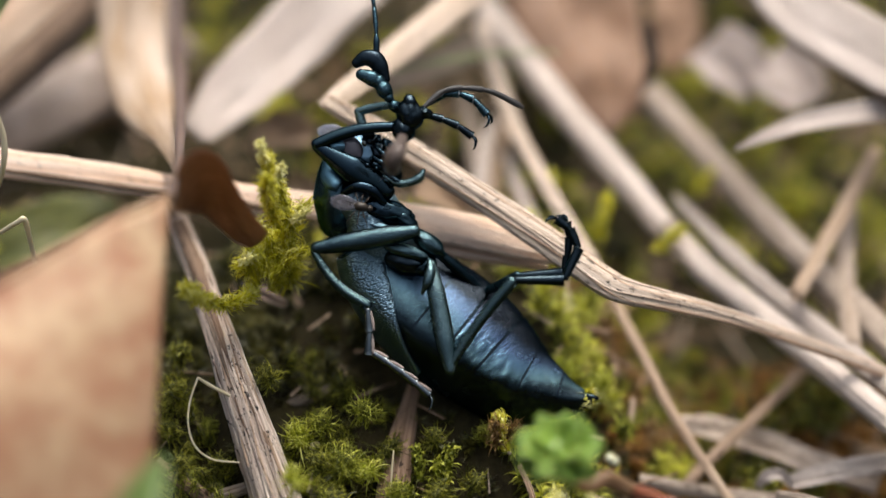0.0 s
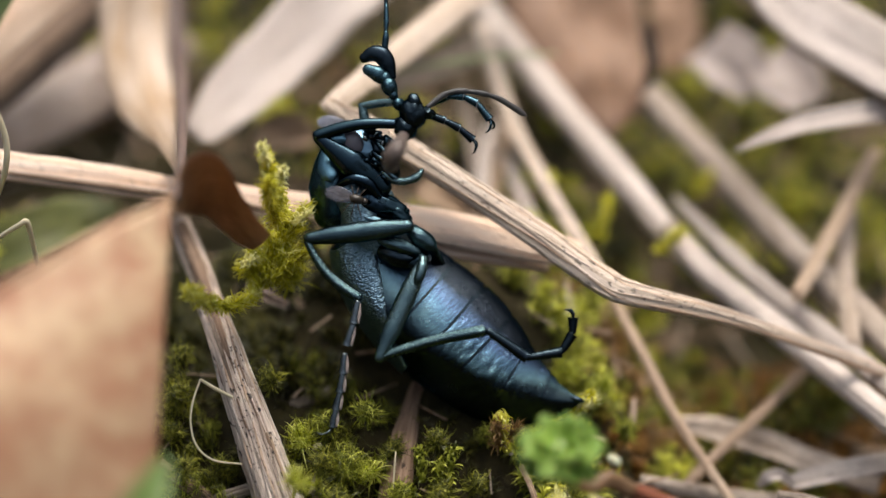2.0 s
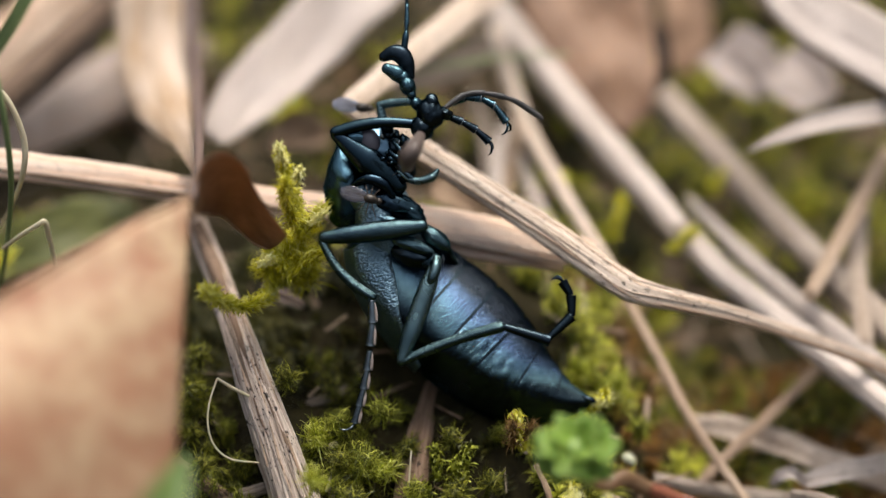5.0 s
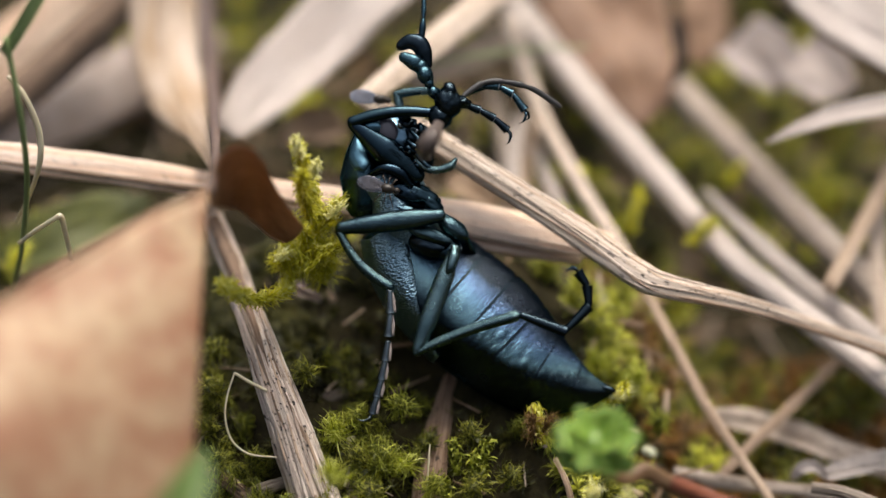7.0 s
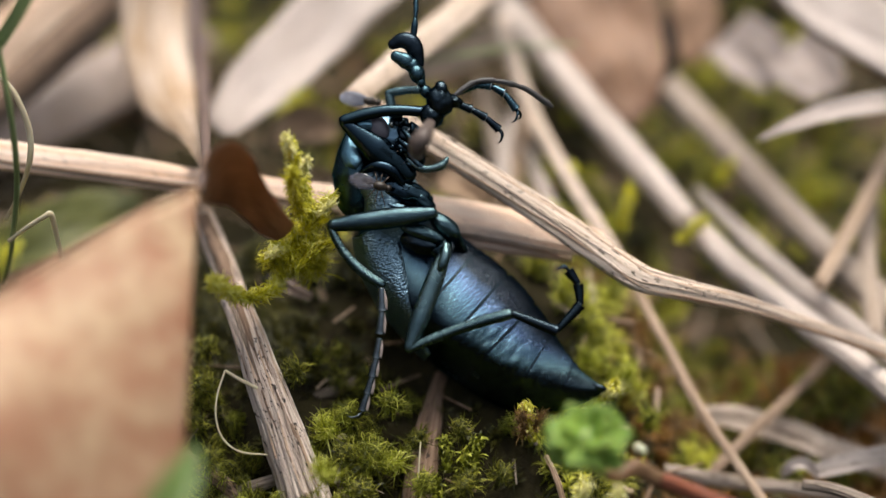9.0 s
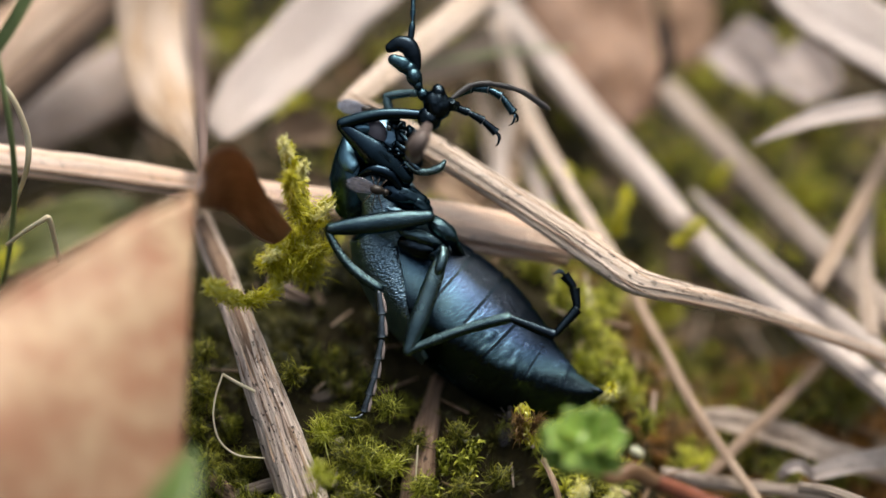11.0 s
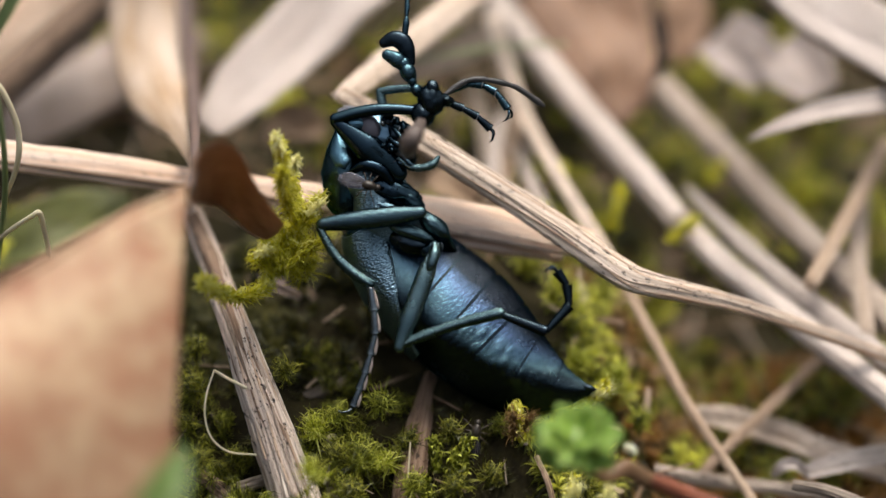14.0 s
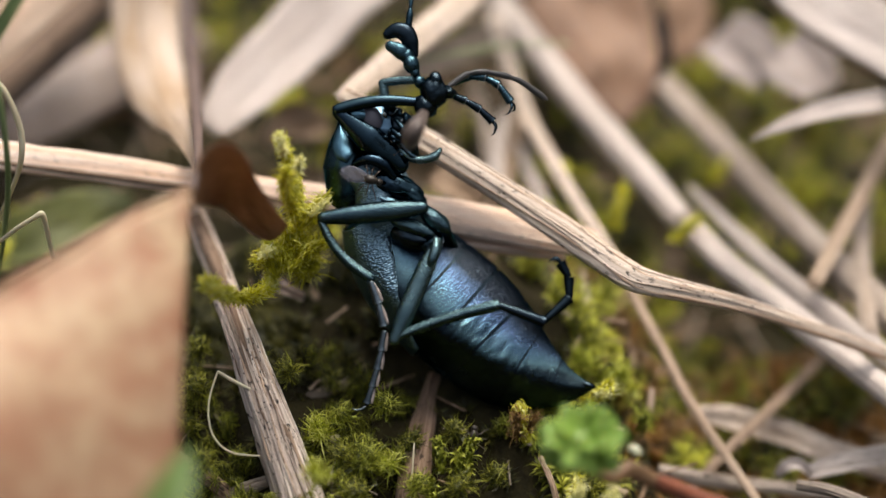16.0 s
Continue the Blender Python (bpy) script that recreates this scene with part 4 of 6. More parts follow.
blade([(-23.53, 50.00, 2.88), (-29.37, 45.51, 0.64), (-35.19, 39.75, 0.01), (-42.23, 34.85, -1.17)], [3.3, 3.3, 3.2, 3.0], LEAF_DULL, "wide grey-brown weathered blade", cup=-0.3, seed=8)
blade([(46.90, 30.20, 8.53), (33.31, 24.75, 10.14), (28.76, 22.35, 10.39), (25.29, 20.60, 9.86)], [1.0, 0.85, 0.6, 0.12], BLADE_PALE, "pointed pale dry blade tip", cup=0.3, wave=0.1, seed=9)
pale_blade = blade([(29.43, 39.41, 15.16), (33.71, 34.05, 13.44), (45.14, 23.65, 11.94)], [2.6, 2.9, 2.9], BLADE_PALE, "broad pale blade with a brown edge", cup=0.2, seed=10)
edge = tube([(26.01, 38.93, 14.60), (28.29, 36.51, 13.27), (33.13, 31.84, 11.59), (38.63, 26.93, 10.40), (44.85, 20.69, 9.97)], [0.25, 0.32, 0.32, 0.3, 0.3], sub=8, seg=10)
bmesh.ops.translate(edge, verts=edge.verts, vec=-pale_blade.location)
part("edge", edge, CHIP, pale_blade, "brown blade edge")
blade([(20.72, 7.21, -7.66), (23.70, 6.91, -8.01), (28.12, 5.38, -8.28), (31.56, 3.74, -8.68), (36.76, 1.94, -9.27)], [0.5, 1.0, 1.1, 1.0, 1.0], STRAW_MOTTLED, "flat weathered blade on the ground", cup=0.2, wave=0.4, seed=11)
blade([(29.17, 0.61, -7.74), (31.84, 1.07, -7.20), (34.51, 1.41, -6.79), (38.06, 1.84, -6.28)], [0.6, 0.8, 0.8, 0.7], STRAW_PALE, "pale blade lying over the grey stalk", cup=0.2, wave=0.2, seed=14)
blade([(26.64, 0.07, -7.61), (27.21, 0.20, -6.67), (28.31, 0.29, -6.57), (29.29, 0.07, -7.61)], [0.3, 0.5, 0.45, 0.2], BLADE_PALE, "small curled pale husk", cup=0.4, wave=0.3, seed=12)
blade([(-4.35, 41.18, 1.72), (0.31, 41.52, 3.67), (4.92, 41.84, 5.61)], [1.4, 1.5, 1.3], STRAW_GREY, "grey flat blade behind the antennae", cup=0.1, seed=13)

# ---- dead leaves ----
LEAF_RIB = leaf_material("dark_midrib", [(0.3, (0.10, 0.068, 0.058)), (0.7, (0.16, 0.11, 0.09))], (0.08, 0.055, 0.045))
FIBRE = leaf_material("cream_fibre", [(0.3, (0.66, 0.58, 0.38)), (0.7, (0.78, 0.72, 0.54))], (0.6, 0.52, 0.36), 0.5, 0.1, 0.3)


def dead_leaf():
    root = tagged(new("dead_leaf"), "large dry tan beech leaf with a curled brown tip", "leaf")
    root.location = Vector((-22.49, -38.74, 1.37)) * MM
    back = Matrix.Translation(-root.location)

    def put(name, bm, mat, label=""):
        bmesh.ops.transform(bm, matrix=back, verts=bm.verts)
        return part(name, bm, mat, root, label)
    # main blade: rows from the upper edge down to the ground
    upper = [(-30.35, -19.89, 25.39), (-26.78, -16.70, 26.08), (-23.27, -12.82, 26.04), (-19.54, -8.95, 25.98), (-16.12, -5.43, 25.51)]
    belly = [(-29.02, -29.15, 22.13), (-25.63, -26.72, 21.91), (-22.29, -23.55, 21.02), (-19.09, -20.33, 20.19), (-16.11, -17.05, 19.44)]
    lower = [(-29.28, -41.78, 5.52), (-25.86, -40.44, 4.00), (-22.10, -39.66, 3.38), (-19.27, -38.88, 2.76), (-16.90, -38.09, 2.14)]
    rows = []
    a, b2, c = (spline(q, 6) for q in (upper, belly, lower))
    for i in range(len(a)):
        rows.append(spline([a[i], b2[i], c[i]], 10))
    bm = bmesh.new()
    for layer, off in (("top", 0.12), ("low", -0.12)):
        grid = []
        for i, r in enumerate(rows):
            col = []
            for j, p in enumerate(r):
                q = p + np.array((0, -0.64, 0.77)) * (off + 0.25 * noise.noise(Vector(p) * 0.25))
                col.append(bm.verts.new(q * MM))
            grid.append(col)
        for i in range(len(rows) - 1):
            for j in range(len(rows[0]) - 1):
                bm.faces.new((grid[i][j], grid[i + 1][j], grid[i + 1][j + 1], grid[i][j + 1]))
    bm.edges.ensure_lookup_table()
    rim = [e for e in bm.edges if e.is_boundary]
    bmesh.ops.bridge_loops(bm, edges=rim)
    bmesh.ops.recalc_face_normals(bm, faces=bm.faces)
    put("blade", bm, LEAF)
    put("rolled_edge", tube([(-30.35, -19.89, 25.39), (-26.78, -16.70, 26.08), (-23.27, -12.82, 26.04), (-19.54, -8.95, 25.98), (-16.12, -5.43, 25.51)], [0.3, 0.32, 0.3, 0.28, 0.2], seg=8, wobble=0.2), LEAF, "rolled leaf margin")
    put("midrib", tube([(-16.12, -5.52, 25.39), (-16.22, -1.37, 24.12), (-17.23, 6.96, 20.05), (-19.66, 23.65, 11.94), (-21.57, 36.18, 8.19), (-22.85, 45.13, 9.53)], [0.36, 0.3, 0.34, 0.6, 0.75, 0.75], seg=8), LEAF_RIB, "purplish brown midrib")
    # curled tip: a patch between an upper and a lower edge, arching to the back
    e0 = spline([(-16.25, -4.40, 25.18), (-15.48, -2.27, 26.17), (-14.17, -1.03, 26.08), (-13.09, -0.11, 24.07), (-12.05, -0.06, 21.02), (-10.50, -0.01, 17.97)], 6)
    e1 = spline([(-16.49, -2.84, 22.37), (-16.14, 0.17, 19.74), (-15.38, 2.42, 17.75), (-14.39, 3.36, 15.76), (-13.43, 3.51, 14.38), (-12.11, 2.37, 14.57)], 6)
    bm = bmesh.new()
    for off in (0.0, -0.22):
        grid = []
        for i in range(len(e0)):
            col = []
            for j in range(11):
                x = j / 10
                q = e0[i] * (1 - x) + e1[i] * x + np.array((0, 0.64, -0.77)) * (1.6 * math.sin(math.pi * x) * math.sin(math.pi * (0.15 + 0.7 * i / len(e0))) - off)
                col.append(bm.verts.new(q * MM))
            grid.append(col)
        for i in range(len(e0) - 1):
            for j in range(10):
                bm.faces.new((grid[i][j], grid[i + 1][j], grid[i + 1][j + 1], grid[i][j + 1]))
    bmesh.ops.bridge_loops(bm, edges=[e for e in bm.edges if e.is_boundary])
    bmesh.ops.recalc_face_normals(bm, faces=bm.faces)
    put("curled_tip", bm, LEAF_DARK, "dark brown curled leaf tip")
    put("tip_edge", tube([(-16.45, -3.19, 22.42), (-16.10, -0.14, 19.84), (-15.34, 2.11, 17.85), (-14.35, 3.05, 15.85), (-13.40, 3.22, 14.50), (-12.25, 2.21, 14.70)], [0.1, 0.12, 0.12, 0.1, 0.1, 0.06], seg=6), LEAF, "paler torn edge")
    return root


dead_leaf()


def flat_leaf(name, outline_pts, halfw, normal, mat, label, cup, wave, seed, thick=0.2):
    bm = blade_mesh(outline_pts, halfw, normal, thick, cup, wave=wave, seed=seed, across=14, sub=10)
    ob = thing(name, bm, mat, label, "leaf")
    rib = tube(outline_pts, [0.05 + h * 0.035 for h in halfw], sub=10, seg=8, normal=normal)
    bmesh.ops.translate(rib, verts=rib.verts, vec=-ob.location)
    part("midrib", rib, mat, ob)
    return ob


bg_leaf = flat_leaf("brown_leaf", [(12.38, 57.18, 5.22), (14.41, 52.31, 2.53), (16.31, 46.68, 0.49), (17.18, 42.47, -1.41), (17.35, 39.97, -2.84)], [6.0, 6.2, 4.6, 3.2, 0.6], (0.1, -0.7, 0.6), LEAF_BG, "curled brown dead leaf lying in the litter", 0.15, 1.2, 21)
# dark strip that stands for the shadowed gap at the leaf's right side
curl = blade_mesh([(19.54, 40.69, 8.9), (19.84, 39.72, 7.75), (20.14, 38.74, 6.59), (19.94, 37.77, 5.43), (19.54, 36.9, 4.39)], [0.5, 0.95, 0.8, 0.7, 0.3], (0.6, -0.5, 0.5), 0.15, 0.5, sub=6, across=8, wave=0.4, seed=3)
bmesh.ops.translate(curl, verts=curl.verts, vec=-bg_leaf.location)
part("gap_strip", curl, LEAF_GAP_SHADE, bg_leaf, "blackish strip painting the dark gap beside the leaf")
flat_leaf("brown_leaf", [(23.86, 57.84, 2.90), (24.15, 52.95, 0.19), (23.35, 48.65, -1.83)], [2.4, 2.6, 1.0], (0.1, -0.7, 0.6), LEAF_RUST, "folded dark brown dead leaf behind another", 0.3, 1.0, 22)
flat_leaf("pale_leaf", [(26.20, 45.40, 3.60), (28.50, 42.50, 3.20), (30.40, 40.10, 2.00)], [2.6, 3.1, 1.8], (0, -0.7, 0.7), LEAF_GREY, "bleached pinkish grey leaf fragment on moss", 0.2, 0.6, 23)
flat_leaf("pale_leaf", [(31.41, 42.85, 3.70), (33.10, 40.03, 3.45), (34.49, 36.91, 2.84)], [2.8, 3.2, 2.0], (0, -0.7, 0.7), LEAF_GREY, "bleached pinkish grey leaf fragment beside another", 0.2, 0.6, 24)
flat_leaf("brown_leaf", [(-13.60, 9.32, 5.35), (-11.98, 8.48, 4.74), (-10.35, 7.91, 4.07)], [0.3, 0.6, 0.3], (0, -0.5, 0.8), LEAF_DULL, "tan leaf scrap behind the moss shoot", 0.3, 0.7, 30)
flat_leaf("brown_leaf", [(-0.67, 24.54, 2.1), (1.5, 25.45, 1.64), (3.74, 23.83, 1.26)], [0.8, 1.8, 0.9], (0, -0.6, 0.8), LEAF_LITTER, "tan leaf scrap behind the folded straw", 0.2, 0.8, 36)
flat_leaf("brown_leaf", [(-15.04, 30.77, 1.75), (-12.72, 33.5, 1.9), (-9.71, 33.5, 1.9)], [0.8, 2.0, 1.2], (0, -0.6, 0.8), LEAF_LITTER, "brown leaf scrap in the litter behind the moss shoot", 0.2, 0.8, 37)
flat_leaf("green_leaf", [(-39.31, 19.67, -2.14), (-34.54, 20.99, -0.57), (-29.95, 22.99, 0.26), (-26.03, 24.70, 0.75)], [1.5, 2.4, 2.2, 0.6], (0, -0.6, 0.8), LEAF_FLAT, "dull olive-green leaf behind the dead leaf", 0.2, 0.4, 35)
flat_leaf("green_leaf", [(-16.34, -30.86, 21.65), (-15.16, -28.15, 21.76), (-14.71, -25.5, 21.82)], [1.25, 1.15, 0.35], (0.2, -0.7, 0.6), LEAF_SAGE, "dull green leaf under the dead leaf", 0.2, 0.3, 26)


# green grass stems and loose fibres
def strand(pts, radii, mat, label, name="fibre", category="fibre"):
    return thing(name, tube(pts, radii, sub=10, seg=8), mat, label, category)


strand([(-31.02, 6.89, 29.29), (-30.46, 5.14, 24.10), (-30.88, 5.27, 18.03), (-32.57, 6.88, 10.62), (-34.63, 9.23, 4.09)], [0.2, 0.22, 0.22, 0.2, 0.18], GREEN, "slender green grass stem", "grass_stem", "grass")
blade([(-27.91, 7.42, 33.04), (-29.28, 6.92, 30.88), (-31.29, 6.97, 27.84)], [0.5, 0.5, 0.45], GREEN, "short piece of green grass blade", seed=31, wave=0.05)
strand([(-32.27, 10.10, 23.79), (-31.05, 9.18, 22.70), (-30.21, 8.29, 20.08), (-30.43, 7.51, 17.59), (-31.96, 8.28, 13.84), (-33.49, 9.53, 10.66)], [0.14, 0.2, 0.24, 0.22, 0.16, 0.1], FIBRE, "curling dry straw-coloured fibre")
strand([(-32.59, 6.17, 11.32), (-31.11, 6.01, 12.70), (-29.56, 5.77, 13.97), (-29.06, 5.91, 14.13), (-28.94, 6.01, 12.70), (-28.83, 6.07, 9.65)], [0.16, 0.18, 0.2, 0.22, 0.2, 0.16], FIBRE, "sharply bent whitish fibre")
strand([(-13.60, -3.75, 5.61), (-14.92, -3.18, 5.97), (-16.01, -2.62, 6.33)], [0.12, 0.14, 0.1], FIBRE, "short pale splinter on the weathered stem")
strand([(-16.01, -2.62, 6.33), (-16.49, -4.11, 5.38), (-16.57, -5.40, 4.36), (-16.07, -6.51, 3.29), (-14.82, -7.20, 2.61), (-12.79, -7.38, 2.44)], [0.07, 0.07, 0.07, 0.07, 0.07, 0.06], FIBRE, "thin wiry curved fibre")
strand([(-3.96, 28.53, 11.53), (0.29, 30.80, 11.12), (5.60, 32.99, 10.62), (11.54, 34.82, 9.69)], [0.12, 0.14, 0.14, 0.1], GREEN, "thin green hair of grass over the litter")
strand([(-7.99, -7.73, -0.26), (-7.37, -6.41, 1.32), (-7.09, -5.60, 1.96)], [0.1, 0.12, 0.05], FIBRE, "thin pale splinter in the moss")
strand([(-2.02, -8.58, -1.27), (-1.81, -6.41, 1.32), (-1.73, -5.60, 1.96)], [0.06, 0.07, 0.05], FIBRE, "thin pale splinter in the moss")


# scattered small litter
def litter(count):
    V, F = [], []
    for k in range(count):
        x, y = rng.uniform(-45, 60), rng.uniform(-14, 75)
        L, w = rng.uniform(1.5, 11), rng.uniform(0.06, 0.26)
        if y < 16 and x < 12:
            L, w = L * 0.35, w * 0.5
        a = rng.uniform(0, math.pi)
        z = ground_height(x * MM, y * MM) / MM + rng.uniform(0.3, 2.4)
        t = np.array((math.cos(a), math.sin(a), rng.normal(0, 0.15)))
        s = np.array((-math.sin(a), math.cos(a), rng.normal(0, 0.2)))
        up = np.cross(t, s)
        i = len(V)
        for e in (-1, 1):
            for q in ((-1, -0.3), (1, -0.3), (0.6, 0.5), (-0.6, 0.5)):
                V.append((np.array((x, y, z)) + t * e * L * 0.5 + s * q[0] * w * (1 - 0.3 * e) + up * q[1] * w) * MM)
        for q in range(4):
            p2 = (q + 1) % 4
            F += [(i + q, i + p2, i + 4 + p2), (i + q, i + 4 + p2, i + 4 + q)]
        F += [(i, i + 2, i + 1), (i, i + 3, i + 2), (i + 4, i + 5, i + 6), (i + 4, i + 6, i + 7)]
    return np.array(V), np.array(F)


m, n, l, b = material("mixed_straw_litter", 0.7, 0, 0.3)
g = n.new("ShaderNodeNewGeometry")
tc = n.new("ShaderNodeTexCoord")
c = ramp_node(n, l, g.outputs["Random Per Island"], [(0.0, (0.10, 0.05, 0.025)), (0.35, (0.22, 0.13, 0.07)), (0.7, (0.34, 0.24, 0.16)), (1.0, (0.46, 0.37, 0.29))])
l.new(mix_node(n, l, 0.3, c, ramp_node(n, l, noise_node(n, l, tc.outputs["Object"], 1500, 4), [(0.3, (0.1, 0.06, 0.03)), (0.7, (0.5, 0.4, 0.3))])), b.inputs["Base Color"])
LITTER = m
tagged(new("litter", mesh_from("litter", *litter(620), LITTER)), "broken bits of dry straw and leaf on the soil", "litter", kind="stuff")


# ---- small plants ----
def moss_shoot(name, pts, thick, mat, label, per_mm=9, leaf=(1.1, 0.22), seed=1, inward=0.65, spread=1.35, curl=2.2):
    """A leafy moss shoot: a stem, with recurved leaflets all round."""
    r = np.random.default_rng(seed)
    path = spline(pts, 10)
    root = tagged(new(name), label, "moss")
    root.location = Vector(path[0]) * MM
    bm = tube(np.array(pts) - path[0], [thick * 0.3, thick * 0.2], sub=6, seg=6)
    part("stem", bm, mat, root)
    rows = []
    for i in range(len(path) - 1):
        d = path[i + 1] - path[i]
        L = np.linalg.norm(d)
        rows.append((*(path[i] - path[0]), *d, L * 1.2))
    V, F = moss_leaves(rows, r, leaf, max(6, int(per_mm * L * 2.4)), spread, curl, 0.0, 6, inward)
    ob = new("leaves", mesh_from("leaves", V, F, mat))
    ob.parent = root
    return root


yellow_moss = moss_shoot("moss_shoot", [(-11.75, 4.49, 9.32), (-10.41, 5.07, 11.58), (-10.05, 5.91, 14.13), (-10.40, 5.93, 17.26), (-11.13, 6.03, 20.50)], 1.0, MOSS_YELLOW, "tall yellow-green feathery moss shoot against the beetle", 72, (0.95, 0.085), 3)
moss_shoot("moss_shoot", [(-12.80, 4.76, 9.65), (-11.96, 5.84, 10.94), (-11.12, 6.65, 11.90), (-9.43, 7.20, 12.55)], 1.0, MOSS_YELLOW, "bushy yellow-green moss branch", 70, (1.35, 0.075), 4)
moss_shoot("moss_shoot", [(-9.50, 5.52, 9.00), (-10.77, 6.34, 9.97), (-11.62, 6.88, 10.62)], 1.0, MOSS_YELLOW, "bushy yellow-green moss branch", 70, (1.35, 0.075), 5)
moss_shoot("moss_shoot", [(-12.38, 4.49, 9.32), (-12.54, 3.19, 9.33), (-14.18, 1.21, 10.08), (-15.49, -0.79, 12.37), (-16.26, -1.84, 14.23)], 1.0, MOSS_YELLOW, "arching moss branch beside the weathered stem", 60, (1.1, 0.075), 6)
for k, (a, mid, c) in enumerate([((-11.88, 3.60, 9.81), (-12.50, 4.40, 10.78), (-13.13, 4.54, 10.94)), ((-10.96, 3.24, 10.94), (-9.92, 4.04, 11.90), (-8.68, 4.44, 12.38)), ((-10.62, 4.81, 11.26), (-11.17, 5.11, 13.17), (-11.87, 5.64, 13.81)), ((-10.13, 5.11, 13.17), (-9.30, 6.04, 14.28), (-8.47, 6.57, 14.92)), ((-10.27, 4.86, 14.44), (-10.73, 4.35, 16.94), (-10.77, 3.81, 19.41)), ((-11.04, 4.00, 10.30), (-11.38, 4.04, 11.90), (-12.21, 4.57, 12.53))]):
    moss_shoot("moss_shoot", [a, mid, c], 0.8, MOSS_YELLOW, "curly yellow-green moss branch", 60, (1.2, 0.07), 50 + k)
def moss_tuft(c, r, mat, label, seed):
    """A single moss shoot seen from above: a dark stem with a round head of thin leaves that arch out and curl back in."""
    rr = np.random.default_rng(seed)
    c = np.array(c, float)
    up = np.array((rr.normal(0, 0.18), -0.40 + rr.normal(0, 0.12), 0.9))
    up /= np.linalg.norm(up)
    foot = c - up * (r * 1.5) - np.array((0, 0, 0.8))
    root = tagged(new("moss_tuft"), label, "moss", "curled moss tufts")
    root.location = Vector(foot) * MM
    top = c - foot
    part("stem", tube([(0, 0, 0), top * 0.55, top - up * r * 0.5], [0.16, 0.14, 0.10], sub=5, seg=6), MOSS_DEEP, root)
    rows = [(*(top - up * r * 1.0), *(up + rr.normal(0, 0.12, 3)), r * 0.9) for _ in range(3)]
    V, F = moss_leaves(rows, rr, (2.2 * r, 0.036 * r ** 0.5), 60, 1.75, 3.6, 0.0, 9, 0.92)
    leaves = new("leaves", mesh_from("leaves", V, F, mat))
    leaves.parent = root
    return root


for k, (c, r) in enumerate([((-7.15, -6.48, 1.69), 1.0), ((1.37, -4.29, 1.98), 0.85), ((-17.92, -1.2, 3.32), 1.15), ((-17.98, 1.81, 4.58), 0.95), ((-16.99, -7.66, 2.62), 1.0),
                            ((-2.05, -4.06, 0.69), 0.9), ((1.46, -8.97, 1.06), 1.1), ((4.15, -7.34, 0.52), 1.0), ((10.97, -7.59, -0.41), 1.0), ((-5.85, -9.28, 0.69), 1.1),
                            ((-14.7, -5.57, 0.45), 0.8), ((-6.19, 1.24, 0.78), 1.1), ((-2.32, 0.27, -0.37), 1.1), ((-13.53, 1.3, 3.96), 0.8), ((-8.4, 2.66, 0.92), 1.1), ((-11.05, -1.72, 5.66), 0.95)]):
    moss_tuft(c, r, MOSS, "dark green curled moss tuft", 20 + k)
for k, (c, r) in enumerate([((-15.65, -1.76, 0.33), 0.8), ((-6.99, -3.9, 3.22), 1.0), ((-3.9, -3.01, 3.5), 1.15), ((-5.32, -6.27, 1.17), 1.6), ((-1.6, -8.28, 0.33), 1.1),
                            ((15.74, -0.28, -1.03), 1.0), ((5.1, -2.68, 0.78), 0.8)]):
    moss_tuft(c, r, MOSS_BRIGHT, "fresh green curled moss tuft", 40 + k)
for k, (c, r) in enumerate([((-8.77, -4.64, 2.33), 1.25), ((-8.49, -11.51, 5.04), 0.95), ((-3.46, -6.48, 0.92), 1.0), ((13.85, 2.41, 0.62), 1.2),
                            ((11.41, 4.76, 0.31), 1.3)]):
    moss_tuft(c, r, MOSS_LIME, "lime-green rounded moss tuft", 60 + k)
for k, (c, r) in enumerate([((-11.12, 5.58, 10.61), 1.35), ((-9.62, 6.08, 10.74), 1.3), ((-10.15, 4.93, 9.84), 1.25), ((-12.52, 5.18, 10.61), 1.2), ((-10.46, 5.94, 11.68), 1.2), ((-9.49, 5.78, 9.61), 1.0)]):
    moss_tuft(c, r, MOSS_YELLOW, "bushy yellow-green moss tuft beside the beetle", 150 + k)

for k, (a, c) in enumerate([((6.43, -5.60, 1.96), (6.02, -4.01, 3.86)), ((10.86, -1.16, 1.04), (12.68, -0.79, 3.03)), ((9.77, -8.22, -2.15), (10.31, -7.74, 0.04)), ((14.89, 19.81, 1.13), (15.45, 21.93, 3.66)), ((19.48, 18.43, 1.05), (21.35, 19.49, 2.31)), ((10.56, 26.65, -0.05), (11.05, 27.91, 1.45)), ((24.33, 30.12, -2.13), (25.33, 31.25, -0.79))]):
    mid = tuple((p + q) / 2 for p, q in zip(a, c))
    moss_shoot("moss_shoot", [a, mid, c], 0.9, MOSS_YELLOW, "pale yellowish curled moss tip", 45, (1.0, 0.16), 70 + k)
for k, (a, c) in enumerate([((0.24, -7.34, 0.52), (0.00, -5.88, 2.25)), ((1.27, -8.13, -0.43), (1.56, -6.55, 1.46)), ((-0.37, -8.93, -1.37), (-0.58, -7.74, 0.04)), ((2.10, -7.34, 0.52), (2.38, -5.88, 2.25))]):
    mid = tuple((p + q) / 2 for p, q in zip(a, c))
    moss_shoot("moss_shoot", [a, mid, c], 1.0, MOSS_BRIGHT, "broad-leaved bright green moss shoot", 34, (1.0, 0.17), 80 + k)

